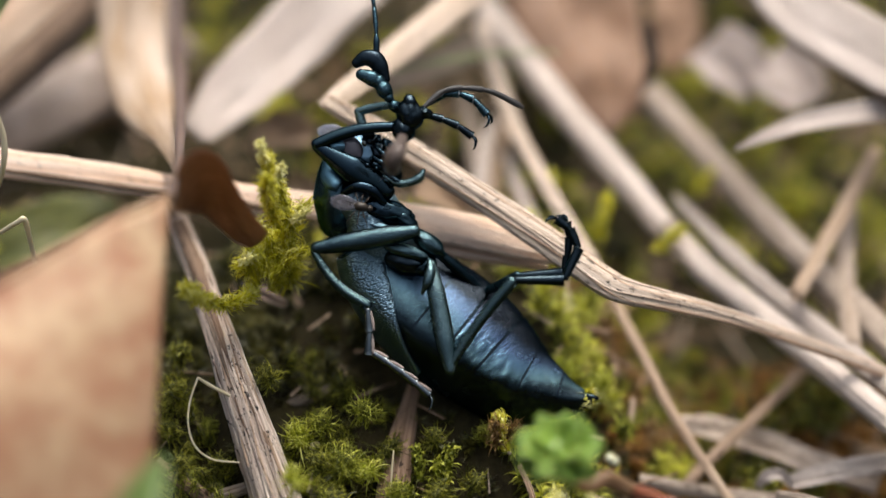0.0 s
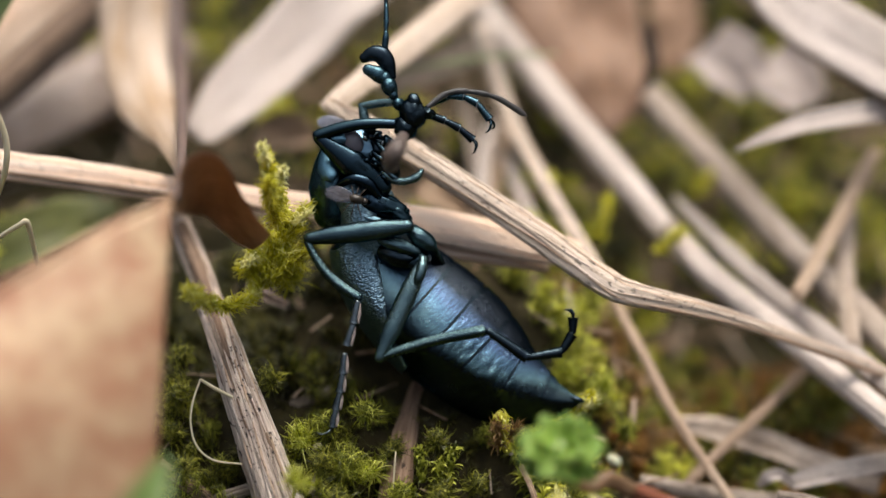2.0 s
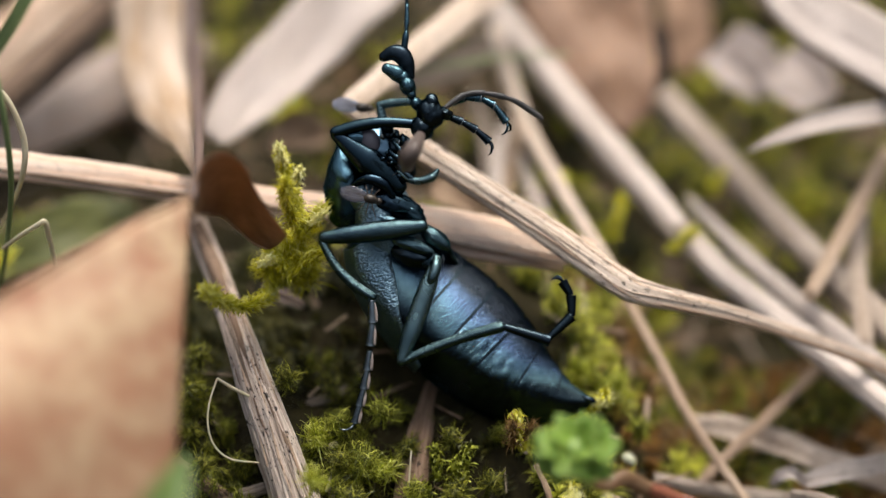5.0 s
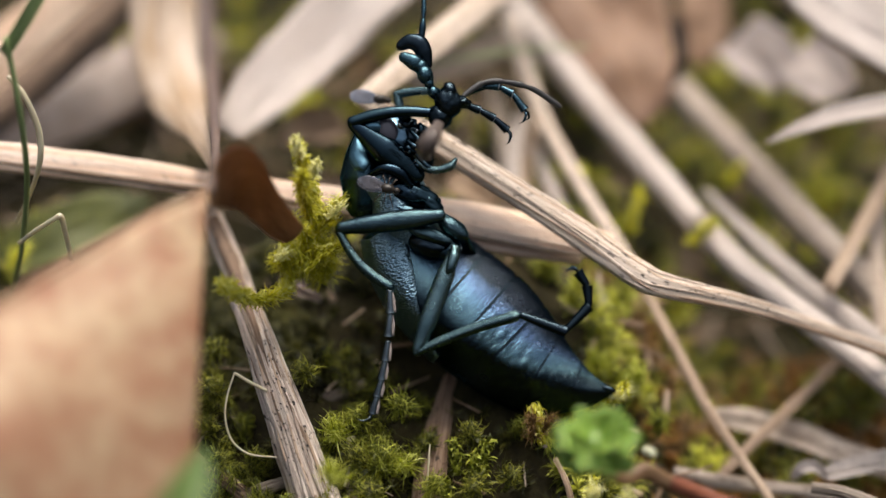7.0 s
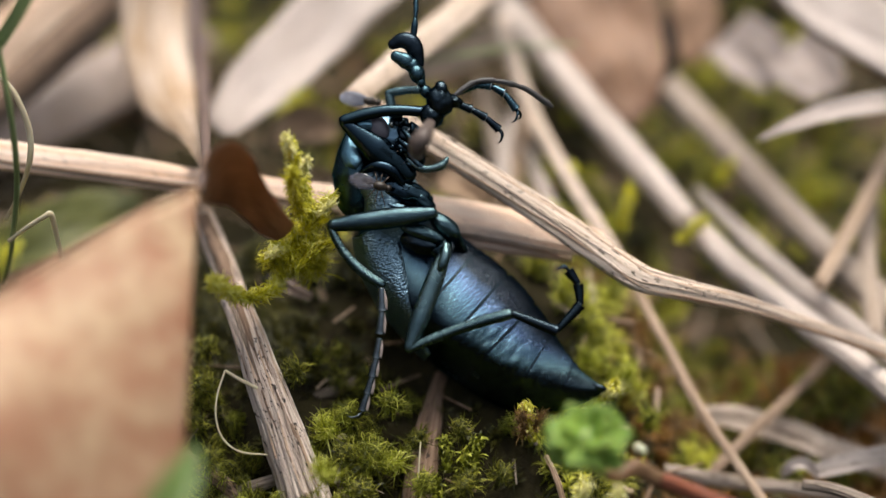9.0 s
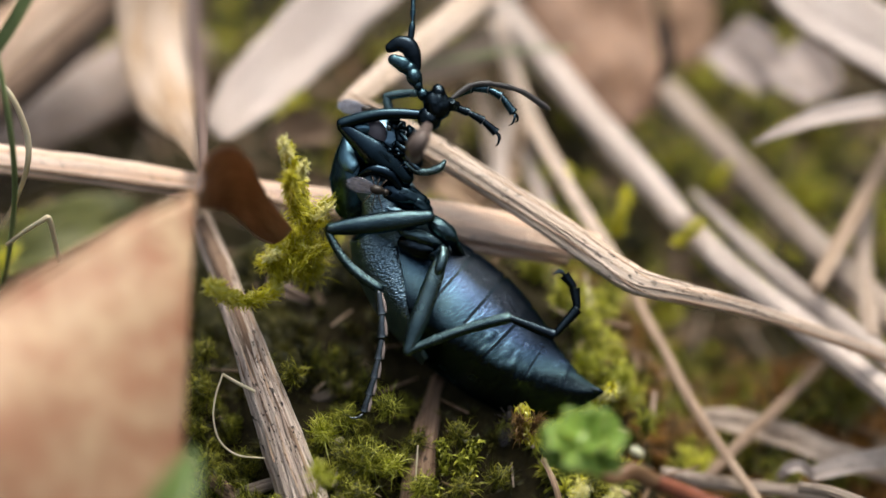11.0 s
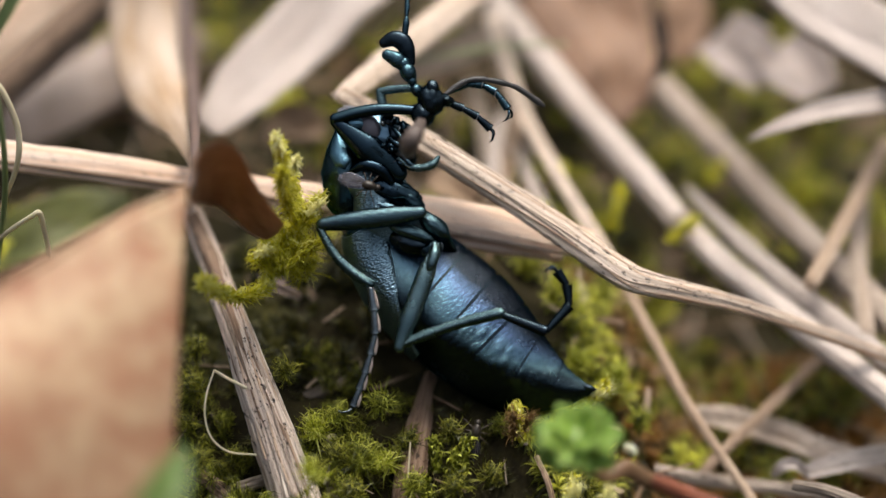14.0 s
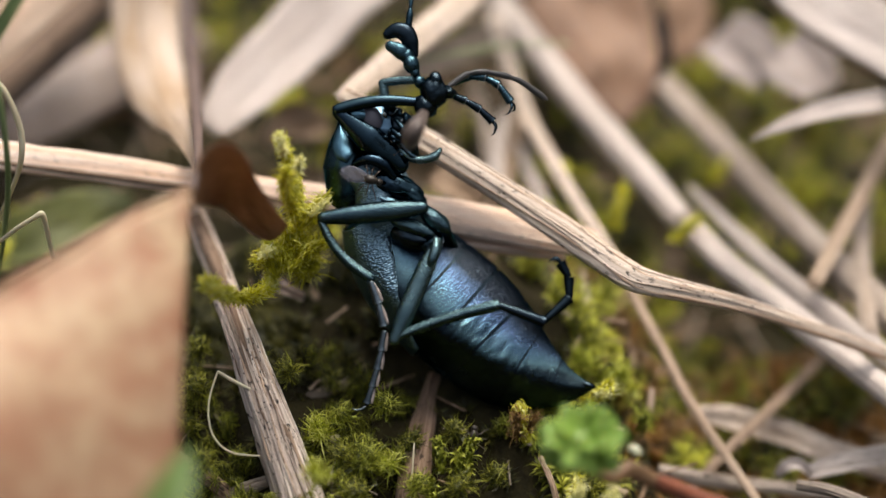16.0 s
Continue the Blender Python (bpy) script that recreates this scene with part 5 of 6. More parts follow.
for k, (a, c) in enumerate([((-10.97, 5.49, 19.85), (-11.25, 5.51, 21.43)), ((-10.32, 5.27, 18.03), (-9.80, 5.23, 19.54)), ((-9.40, 5.07, 14.69), (-8.33, 5.60, 15.32)), ((-11.58, 5.32, 13.43), (-12.04, 4.97, 14.56)), ((-11.92, 4.36, 12.28), (-12.70, 3.27, 12.54))]):
    mid = tuple((p + q) / 2 for p, q in zip(a, c))
    moss_shoot("moss_shoot", [a, mid, c], 0.7, MOSS_CREAM, "pale cream tip of a yellow moss shoot", 40, (0.8, 0.10), 90 + k)

for k, (a, c) in enumerate([((5.81, -5.42, 2.18), (5.65, -5.07, 4.16)), ((6.43, -5.07, 2.60), (7.02, -4.90, 3.58)), ((9.31, -12.99, 2.49), (9.83, -12.54, 4.59)), ((12.07, -13.12, 2.34), (12.18, -12.79, 4.29)), ((11.71, -1.25, 2.49), (12.80, -0.92, 2.87))]):
    mid = tuple((p + q) / 2 for p, q in zip(a, c))
    # the first two, below the abdomen, are darker: its shade put into colour
    moss_shoot("moss_shoot", [a, mid, c], 0.8, (MOSS_DRY, MOSS_DRY, MOSS_CREAM, MOSS_CREAM, MOSS_CREAM)[k], "pale dry curled moss by the seedling", 26, (1.3, 0.05), 110 + k, 0.7)


def bud_plant():
    root = tagged(new("seedling"), "young green rosette with a red-brown stem", "seedling")
    root.location = Vector((16.05, -15.03, 4.73)) * MM
    o = np.array(root.location) / MM

    def rel(*ps):
        return [np.array(p) - o for p in ps]
    part("stem", tube(rel((23.76, -15.77, 3.85), (18.36, -14.48, 5.38), (15.60, -14.13, 6.58), (14.01, -14.18, 7.30)), [0.6, 0.62, 0.62, 0.5], seg=14, wobble=0.1), REDSTEM, root, "glossy red-brown stem")
    part("sheath", tube(rel((14.68, -14.42, 7.33), (13.00, -14.13, 8.13), (11.39, -15.17, 8.45), (9.57, -15.70, 10.15)), [0.5, 0.6, 0.45, 0.25], seg=14, wobble=0.35, seed=3), BUD_SKIN, root, "thin pinkish brown sheath")
    part("bud", ovoid(rel((13.46, -12.25, 8.04))[0], (0.55, 0.34, 0.34), (0, 0, -42), 0.25, 2), BUD_WHITE, root, "pale bud scale")
    c = rel((9.42, -16.08, 12.82))[0]
    r = np.random.default_rng(9)
    part("heart", ovoid(c + np.array((0, 0.3, -0.5)), (1.5, 1.35, 1.4), (0, 0, 0), 0.3, 5, 28), LEAF_GREEN, root)
    for k in range(13):
        z = 0.95 - 1.5 * (k + 0.5) / 13
        a = k * 2.4 + 0.3 * r.random()
        q = math.sqrt(1 - z * z)
        d = np.array((q * math.cos(a), q * math.sin(a) * 0.85 - 0.1, z))
        out = np.array((d[0], d[1], 0.25))
        p0 = c + d * 0.7
        p1 = c + d * 1.55 + out * 0.25
        p2 = c + d * 2.05 + out * 0.55 * (0.7 + 0.5 * r.random())
        p3 = p2 + out * 0.35 - d * 0.5 + np.array((0, 0, -0.35))
        part("leaf", blade_mesh([p0, p1, p2, p3], [0.4, 1.0 + 0.25 * r.random(), 0.95, 0.25], tuple(d + np.array((0, -0.1, 0.5))), 0.14, 0.35, sub=5, across=9, wave=0.25, seed=k), LEAF_GREEN, root)
    return root


bud_plant()


# ---- the beetle ----
def seg_pose(p, q, ref=(0, 0, 1)):
    """The pose of a limb piece that starts at p and points along its own x axis to q (mm)."""
    p, q = Vector(p) * MM, Vector(q) * MM
    x = (q - p).normalized()
    z = Vector(ref) - x * x.dot(Vector(ref))
    z.normalize()
    y = z.cross(x)
    return Matrix.Translation(p) @ Matrix((x, y, z)).transposed().to_4x4()


def limb(length, radii, flat=0.8, bend=0.0, seg=14, spurs=(), ribs=0.0):
    pts = [(length * s, bend * math.sin(math.pi * s), 0) for s in np.linspace(0, 1, 5)]
    bm = tube(pts, radii, sub=5, seg=seg, flat=flat, normal=(0, 0, 1), shape=grooved(ribs, 4, 0.8) if ribs else None, domed=True)
    out = [bm]
    for x, dy, ln in spurs:
        out.append(tube([(x, 0, 0.1), (x + ln * 0.5, dy * 0.6, 0.15), (x + ln * 0.7, dy, 0.2)], [0.09, 0.07, 0.015], sub=3, seg=6, normal=(0, 0, 1)))
    return join(*out)


def tarsus_mesh(joints, r=0.28, claw=True, big=1.0, hook=1, pads=False):
    """Joints in mm in its own space; waisted pieces between them, two hooked claws at the end."""
    out = []
    for a, c in zip(joints[:-1], joints[1:]):
        a, c = np.array(a, float), np.array(c, float)
        out.append(tube([a, a + (c - a) * 0.3, a + (c - a) * 0.85, c], [r * 0.62, r * 0.8, r * 1.0, r * 1.14], sub=4, seg=10, normal=(0, 0, 1)))
        if pads:
            # brush of pale hairs along the sole
            y = np.array((0, r * 0.72, r * 0.35))
            sole = tube([a + y * 0.7 + (c - a) * 0.08, a + y + (c - a) * 0.5, a + y * 1.1 + (c - a) * 0.95], [0.05, 0.13, 0.12], sub=4, seg=8, normal=(0, 0, 1), wobble=0.3)
            for f in sole.faces:
                f.material_index = 1
            out.append(sole)
    if claw:
        e, d = np.array(joints[-1], float), np.array(joints[-1], float) - np.array(joints[-2], float)
        d /= np.linalg.norm(d)
        s = np.cross(d, (0, 0, 1)) * hook
        for sg in (-1, 1):
            out.append(tube([e, e + (d * 0.35 + np.array((0, 0, 0.25 * sg)) + s * (0.05 + 0.1 * sg)) * big, e + (d * 0.6 + s * (0.35 + 0.2 * sg) + np.array((0, 0, 0.35 * sg))) * big, e + (d * 0.55 + s * (0.65 + 0.25 * sg) + np.array((0, 0, 0.4 * sg))) * big], [0.11, 0.10, 0.08, 0.015], sub=4, seg=6, normal=(0, 0, 1)))
    return join(*out)


def belly_section(a, ridge):
    """Cross-section of the abdomen: a flattish belly that rises to a blunt ridge, then a steep flank."""
    c, s = math.cos(a), math.sin(a)
    if s <= 0:
        return c, s
    p, q = (c + 1) / (1 + ridge), (1 - c) / (1 - ridge)
    tent = -math.log(math.exp(-6 * p) + math.exp(-6 * q)) / 6
    return c, 0.55 * s + 0.55 * max(0.0, tent) * s ** 0.35


def ridge_at(s):
    """Where the ridge runs: low on the flank in front, nearer the middle behind."""
    return float(np.interp(s, (0.0, 0.2, 0.5, 0.65, 0.8, 1.0), (0.80, 0.72, 0.42, 0.16, -0.05, -0.05)))


def beetle():
    root = tagged(new("beetle"), "dark metallic blue-green oil beetle lying on its back in moss", "beetle")
    root.rotation_mode = "QUATERNION"
    root.matrix_world = BEETLE_POSE
    made = {}
    # abdomen: overlapping ring plates along its axis
    axis = [(-5.56, 6.74, -3.40), (-4.09, 4.55, -3.80), (-1.81, 2.09, -4.20), (1.72, -1.10, -4.20), (5.35, -4.35, -3.80), (8.58, -5.79, -3.30), (11.05, -6.07, -3.00)]
    half = [2.3, 3.35, 4.15, 4.45, 3.6, 1.9, 0.35]
    deep = [2.4, 3.3, 3.9, 4.0, 3.1, 1.6, 0.35]
    path = spline(axis, 44)
    w, d = (spline(np.array(v)[:, None], 44)[:, 0] for v in (half, deep))
    cuts = [0.0, 0.37, 0.473, 0.57, 0.69, 0.825, 1.0]
    def crease(a, x, k):
        """Dented folds along the ridge of the middle rings."""
        f = 1 + 0.012 * math.sin(3 * a)
        if k in (2, 3, 4):
            f += 0.040 * noise.noise(Vector((a * 7.0, x * 6.0 + k * 3, 2.0))) * math.exp(-((a - 1.35) / 0.5) ** 2)
        return f

    def skin(i0, i1, scale, k):
        f0, f1 = i0 / len(path), i1 / len(path)
        return loft(path[i0:i1], w[i0:i1] * scale, d[i0:i1] * scale, normal=(0, 0, 1), seg=90, wobble=0.03, seed=1,
                    shape=lambda a, x: crease(a, x, k), section=lambda a, x: belly_section(a, ridge_at(f0 + (f1 - f0) * x)))
    part("abdomen_core", skin(0, len(path), 0.980, 9), CHITIN_BLACK, root, "dark membrane between the rings")
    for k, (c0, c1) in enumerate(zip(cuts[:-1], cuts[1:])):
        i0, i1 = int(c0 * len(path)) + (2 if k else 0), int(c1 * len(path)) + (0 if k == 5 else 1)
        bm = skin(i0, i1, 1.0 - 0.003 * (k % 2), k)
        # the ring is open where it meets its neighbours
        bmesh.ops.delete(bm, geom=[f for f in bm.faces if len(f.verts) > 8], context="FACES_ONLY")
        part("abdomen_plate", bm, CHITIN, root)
    part("tail_tip", join(ovoid((10.94, -5.84, -2.70), (0.6, 0.26, 0.3), (0, 0, -18), 0.1, 3, 16), ovoid((10.88, -6.19, -3.00), (0.4, 0.18, 0.25), (0, 0, 2), 0.1, 4, 16)), CHITIN_BLACK, root, "black tail tip")

    # wing case wrapped round the flank
    bm = bmesh.new()
    i0, i1, na = 2, int(0.47 * len(path)), 26
    fr = frames_along(path, (0, 0, 1))
    for off in (1.012, 1.06):
        grid = []
        for i in range(i0, i1):
            t = (i - i0) / (i1 - 1 - i0)
            # the free edge runs back over the flank
            a0 = radians(70 + 80 * t ** 1.35)
            a1 = radians(262 - 20 * t)
            row = []
            for j in range(na + 1):
                x = j / na
                a = a0 + (a1 - a0) * x
                lift = off + 0.015 * math.sin(math.pi * min(1, x * 6))
                tt, sd, kk = fr[i]
                cx, cy = belly_section(math.pi - a, ridge_at(i / len(path)))
                v = path[i] + sd * cx * w[i] * lift + kk * cy * d[i] * lift
                row.append(bm.verts.new(v * MM))
            grid.append(row)
        for i in range(len(grid) - 1):
            for j in range(na):
                bm.faces.new((grid[i][j], grid[i + 1][j], grid[i + 1][j + 1], grid[i][j + 1]))
    bmesh.ops.bridge_loops(bm, edges=[e for e in bm.edges if e.is_boundary])
    bmesh.ops.recalc_face_normals(bm, faces=bm.faces)
    part("wing_case", bm, CHITIN_WING, root, "leathery wrinkled blue-black wing case")

    # thorax
    part("mesothorax", tube([(-4.59, 8.72, -1.90), (-4.17, 7.26, -2.00), (-3.68, 6.01, -2.40)], [2.0, 2.4, 2.3], seg=30, flat=0.75, normal=(0, 0, 1), wobble=0.08, seed=3, domed=True), CHITIN_WING, root)
    part("pronotum", join(ovoid((-6.37, 10.09, -2.60), (1.8, 2.3, 1.9), (0, 0, 6), 0.1, 4, 32), tube([(-7.35, 13.16, -2.00), (-7.25, 11.80, -1.60), (-7.29, 9.96, -1.70), (-7.31, 8.22, -2.00)], [0.7, 1.35, 1.75, 1.45], sub=8, seg=28, normal=(0, 0, 1), domed=True, flat=0.85, shape=grooved(0.05, 2, 2.4))), CHITIN_NECK, root, "glossy rounded neck shield")
    # this facet carries the neck shield's highlight in its colour
    part("shoulder", blade_mesh([(-7.75, 13.00, -1.10), (-7.72, 12.35, -0.70), (-7.62, 11.55, -0.15), (-7.30, 10.75, 0.22), (-7.15, 10.35, 0.10)], [0.10, 0.46, 0.74, 0.62, 0.12], (-0.25, 0.45, 0.85), 0.3, -0.18, sub=8, across=10, wave=0.06, seed=4), CHITIN_HIGHLIGHT, root, "steel-blue shoulder facet with its highlight in the colour")
    part("neck", tube([(-6.25, 9.96, -1.60), (-5.41, 8.71, -1.50), (-4.78, 7.04, -1.40)], [1.7, 1.5, 1.9], seg=20, normal=(0, 0, 1), wobble=0.1), CHITIN_WING, root)
    for c, r, tz, sd in (((-3.64, 8.67, -0.40), (1.95, 0.95, 0.9), -18, 5), ((-2.45, 8.10, -0.50), (1.45, 0.62, 0.8), -42, 6), ((-2.15, 4.91, -0.70), (1.8, 1.0, 0.9), -14, 7), ((-0.62, 6.15, -0.80), (1.42, 0.70, 0.9), -40, 8),
                         ((-4.13, 7.43, -0.20), (1.7, 0.5, 0.6), -8, 9), ((-0.91, 4.45, -0.30), (0.9, 0.6, 0.7), 40, 10)):
        # lobe 7 is black to stand for the shaded hollow under the hind coxa
        part("coxa", ovoid(c, r, (0, 0, tz), 0.15, sd, 24), {8: CHITIN_THIGH, 7: CHITIN_BLACK}.get(sd, CHITIN_SLEEK), root)
    part("coxa", ovoid((-2.30, 5.66, -0.15), (1.9, 0.58, 0.7), (0, 0, -20), 0.1, 22, 24), CHITIN_THIGH, root)
    part("coxa", tube([(-6.59, 10.13, 0.20), (-5.59, 10.53, 0.60), (-4.52, 10.20, 0.60), (-3.79, 9.31, 0.30)], [0.25, 0.42, 0.46, 0.3], sub=6, seg=14, normal=(0, 0, 1), domed=True), CHITIN_SLEEK, root)
    part("trochanter", tube([(-0.58, 4.78, 0.90), (-0.58, 4.12, 1.20), (-0.82, 3.31, 1.40), (-1.23, 2.57, 1.20)], [0.22, 0.42, 0.38, 0.12], sub=6, seg=14, normal=(0, 0, 1), domed=True), CHITIN_LEG, root)

    # middle leg on the near side: still thigh and shin, swinging foot
    mid = part("middle_leg", limb(7.2, [0.5, 0.75, 0.78, 0.68, 0.45], 0.85), CHITIN_THIGH, root, "teal metallic thigh")
    mid.matrix_basis = seg_pose((-1.64, 7.07, 0.90), (-8.90, 6.17, 0.70))
    made["middle_leg"] = mid
    shin = part("shin", limb(5.5, [0.26, 0.3, 0.34, 0.38, 0.36], 0.8, -0.5, spurs=((5.2, 0.5, 0.7), (5.2, -0.4, 0.6)), ribs=0.15), CHITIN_SHIN, mid)
    shin.matrix_basis = mid.matrix_basis.inverted() @ seg_pose((-8.95, 5.93, 0.70), (-5.16, 1.79, 1.20))
    made["middle_foot"] = part("foot", tarsus_mesh([(0, 0, 0), (1.7, 0.1, 0), (3.4, 0, 0)], 0.37, False, pads=True), CHITIN_FOOT, mid)
    made["middle_toe"] = part("toe", tarsus_mesh([(0, 0, 0), (1.5, 0.08, 0), (2.9, 0.08, 0), (4.2, 0, 0), (5.5, -0.1, 0)], 0.34, True, 1.1, pads=True), CHITIN_FOOT, mid)
    for key in ("middle_foot", "middle_toe"):
        made[key].data.materials.append(SOLE)

    # hind leg folded over the belly
    hind = part("hind_leg", limb(7.75, [0.35, 0.66, 0.72, 0.72, 0.42], 0.8), CHITIN_LEG, root, "teal metallic thigh")
    made["hind_leg"] = hind
    made["hind_shin"] = part("shin", limb(7.6, [0.30, 0.36, 0.38, 0.40, 0.42], 0.8, 0.2, spurs=((7.2, 0.6, 0.9), (7.2, -0.4, 0.5)), ribs=0.15), CHITIN_SHIN, hind)
    made["hind_foot"] = part("foot", tarsus_mesh([(0, 0, 0), (3.6, 0, 0)], 0.42, False), CHITIN_BLACK, hind)
    made["hind_toe"] = part("toe", tarsus_mesh([(0, 0, 0), (2.5, 0.4, 0), (3.3, 1.7, 0), (3.35, 2.9, 0)], 0.38, True, 0.9, -1), CHITIN_BLACK, hind)
    # far hind and middle legs, mostly hidden by the body
    far = part("hind_leg", limb(1.9, [0.45, 0.66, 0.7, 0.62, 0.4], 0.8), CHITIN_SLEEK, root, "dark thigh on the far side")
    far.matrix_basis = seg_pose((-1.24, 6.41, -1.20), (0.20, 5.30, -1.60))
    made["far_leg"] = far
    made["far_knee"] = part("knee", limb(4.4, [0.36, 0.42, 0.42, 0.4, 0.34], 0.8), CHITIN_SLEEK, far)
    made["far_shin"] = part("shin", limb(5.2, [0.28, 0.32, 0.34, 0.36, 0.38], 0.8), CHITIN_SHIN, far)
    made["far_foot"] = part("foot", tarsus_mesh([(0, 0, 0), (3.3, 0, 0)], 0.40, False), CHITIN_BLACK, far)
    made["far_toe"] = part("toe", tarsus_mesh([(0, 0, 0), (1.3, 0.05, 0), (2.6, 0.15, 0), (3.7, 0.6, 0)], 0.34, True, 0.9, -1), CHITIN_BLACK, far)
    far = part("middle_leg", limb(2.4, [0.4, 0.60, 0.62, 0.55, 0.35], 0.8), CHITIN_SLEEK, root)
    far.matrix_basis = seg_pose((-4.14, 8.68, -0.60), (-1.9, 8.15, -0.90))

    # head, folded back, with feelers and mouthparts
    head = part("head", join(ovoid((-4.83, 12.79, -1.50), (2.5, 1.95, 1.8), (0, 0, -18), 0.12, 11, 32), ovoid((-6.17, 13.64, -1.70), (1.45, 1.2, 1.4), (0, 0, 0), 0.1, 12, 24)), CHITIN_FACE, root, "glossy blue-black head")
    made["head"] = head
    # the cheek's lit blue is likewise painted in
    part("cheek", ovoid((-6.25, 13.62, 0.28), (0.85, 0.48, 0.40), (0, 0, -8), 0.08, 4, 20), CHITIN_HIGHLIGHT, head, "blue cheek with its highlight in the colour")
    part("eye", ovoid((-5.23, 13.31, 0.12), (0.78, 1.05, 0.55), (0, 0, 22), 0, 0, 28), EYE, head, "matt grey oval eye")
    part("jaw", join(ovoid((-3.22, 12.88, -0.30), (0.75, 0.95, 0.7), (0, 0, 30), 0.3, 13), ovoid((-2.39, 11.47, -0.20), (0.6, 0.8, 0.6), (0, 0, 20), 0.3, 14),
                     ovoid((-3.64, 13.84, -0.40), (0.6, 0.45, 0.5), (0, 0, 0), 0.3, 15)), CHITIN_BLACK, head, "black jaws")
    for pts in ([(-3.50, 13.38, 0.30), (-2.87, 12.53, 0.70), (-2.55, 11.43, 0.60)], [(-3.79, 12.68, 0.30), (-3.20, 12.12, 0.70), (-2.67, 11.92, 0.60)], [(-2.88, 13.80, 0.20), (-2.14, 13.07, 0.60), (-2.14, 11.92, 0.60)], [(-3.21, 11.73, 0.30), (-2.26, 10.69, 0.60), (-1.64, 10.49, 0.60)]):
        part("mouthpart", tube(pts, [0.16, 0.24, 0.14], sub=5, seg=8, normal=(0, 0, 1)), CHITIN_SLEEK, head)
    hairs = []
    r = np.random.default_rng(12)
    for k in range(16):
        x, y = 700 + 50 * r.random(), 200 + 85 * r.random()
        b0 = np.array(((x - 800) * 0.0412, (540 - y) * 0.0412, 0.55))
        hairs.append(tube([b0, b0 + r.normal(0, 0.35, 3) + (0.25, 0.1, 0.2)], [0.025, 0.008], sub=3, seg=5, normal=(0, 0, 1)))
    part("bristles", join(*hairs), CHITIN_BROWN, head)
    for p, rr, tz in (((-3.92, 14.35, -0.00), (0.5, 0.3, 0.4), 10), ((-2.67, 13.37, 0.40), (0.28, 0.5, 0.3), 20), ((-3.46, 11.94, 0.30), (0.55, 0.3, 0.35), -30), ((-2.76, 10.71, 0.10), (0.6, 0.36, 0.4), -20)):
        part("mouthpart", ovoid(p, rr, (0, 0, tz), 0.3, 31, 14), CHITIN_SLEEK, head)
    r = np.random.default_rng(31)
    for k in range(11):
        p = (-4.3 + 1.7 * r.random(), 11.6 + 2.4 * r.random(), 0.25 + 0.45 * r.random())
        part("mouthpart", ovoid(p, (0.16 + 0.16 * r.random(), 0.10 + 0.1 * r.random(), 0.16), (0, 0, 180 * r.random()), 0.3, k, 12), CHITIN_FOOT if k % 3 == 0 else CHITIN_SLEEK, head)
    part("palp", tube([(-3.09, 11.12, 0.20), (-2.26, 10.53, 0.50), (-1.44, 10.44, 0.60), (-0.62, 10.69, 0.60), (-0.21, 11.18, 0.60)], [0.2, 0.3, 0.28, 0.34, 0.16], sub=5, seg=10, normal=(0, 0, 1), domed=True), CHITIN_LEG, head)
    # feeler with the swollen kink, pointing up
    beads = [((-1.40, 15.30, 0.80), 0.36), ((-1.80, 16.05, 0.70), 0.42), ((-2.15, 16.75, 0.65), 0.36), ((-2.42, 17.35, 0.60), 0.60), ((-2.70, 17.95, 0.50), 0.48)]
    bms = [ovoid(p, (r, r * 1.25, r), (0, 0, 25), 0.1, 16) for p, r in beads]
    bms.append(tube([(-2.55, 17.60, 0.50), (-3.20, 18.25, 0.60), (-3.95, 18.65, 0.50)], [0.36, 0.60, 0.42], sub=5, seg=12, flat=0.7, normal=(0, 0, 1), domed=True))
    bell = tube([(-4.20, 19.55, 0.10), (-3.55, 19.80, 0.20), (-2.90, 19.62, 0.25), (-2.52, 19.00, 0.25), (-2.25, 18.15, 0.20)], [0.38, 0.58, 0.68, 0.60, 0.34], sub=6, seg=14, flat=0.6, normal=(0, 0, 1), domed=True, wobble=0.15, seed=6)
    bms.append(tube([(-2.72, 19.62, 0.00), (-2.68, 20.28, 0.00), (-2.60, 21.03, -0.00), (-2.56, 21.52, -0.00)], [0.14, 0.24, 0.26, 0.12], sub=4, seg=10, normal=(0, 0, 1)))
    bms.append(tube([(-2.56, 21.44, 0.00), (-2.52, 22.29, -0.20), (-2.52, 23.57, -0.50)], [0.13, 0.2, 0.16], sub=4, seg=10, normal=(0, 0, 1)))
    bms.append(tube([(-2.52, 23.57, -0.50), (-2.57, 24.87, -0.90), (-2.74, 26.61, -1.40)], [0.14, 0.2, 0.1], sub=4, seg=10, normal=(0, 0, 1)))
    part("antenna", join(*bms), CHITIN_NECK, head, "kinked blue-black feeler")
    part("antenna_cup", bell, CHITIN_BLACK, head, "black cup-shaped feeler joint")
    # feeler held by the front feet: brown base to the viewer, dark knob, grey tip
    bms = [tube([(-2.36, 11.30, 6.00), (-2.18, 11.81, 7.50), (-1.83, 12.47, 7.50), (-1.46, 13.46, 4.50)], [0.5, 0.68, 0.6, 0.35], sub=6, seg=16, normal=(0, 0, 1), domed=True, wobble=0.25, seed=4)]
    part("antenna", join(*bms), CHITIN_BROWN, head, "grey-brown feeler base")
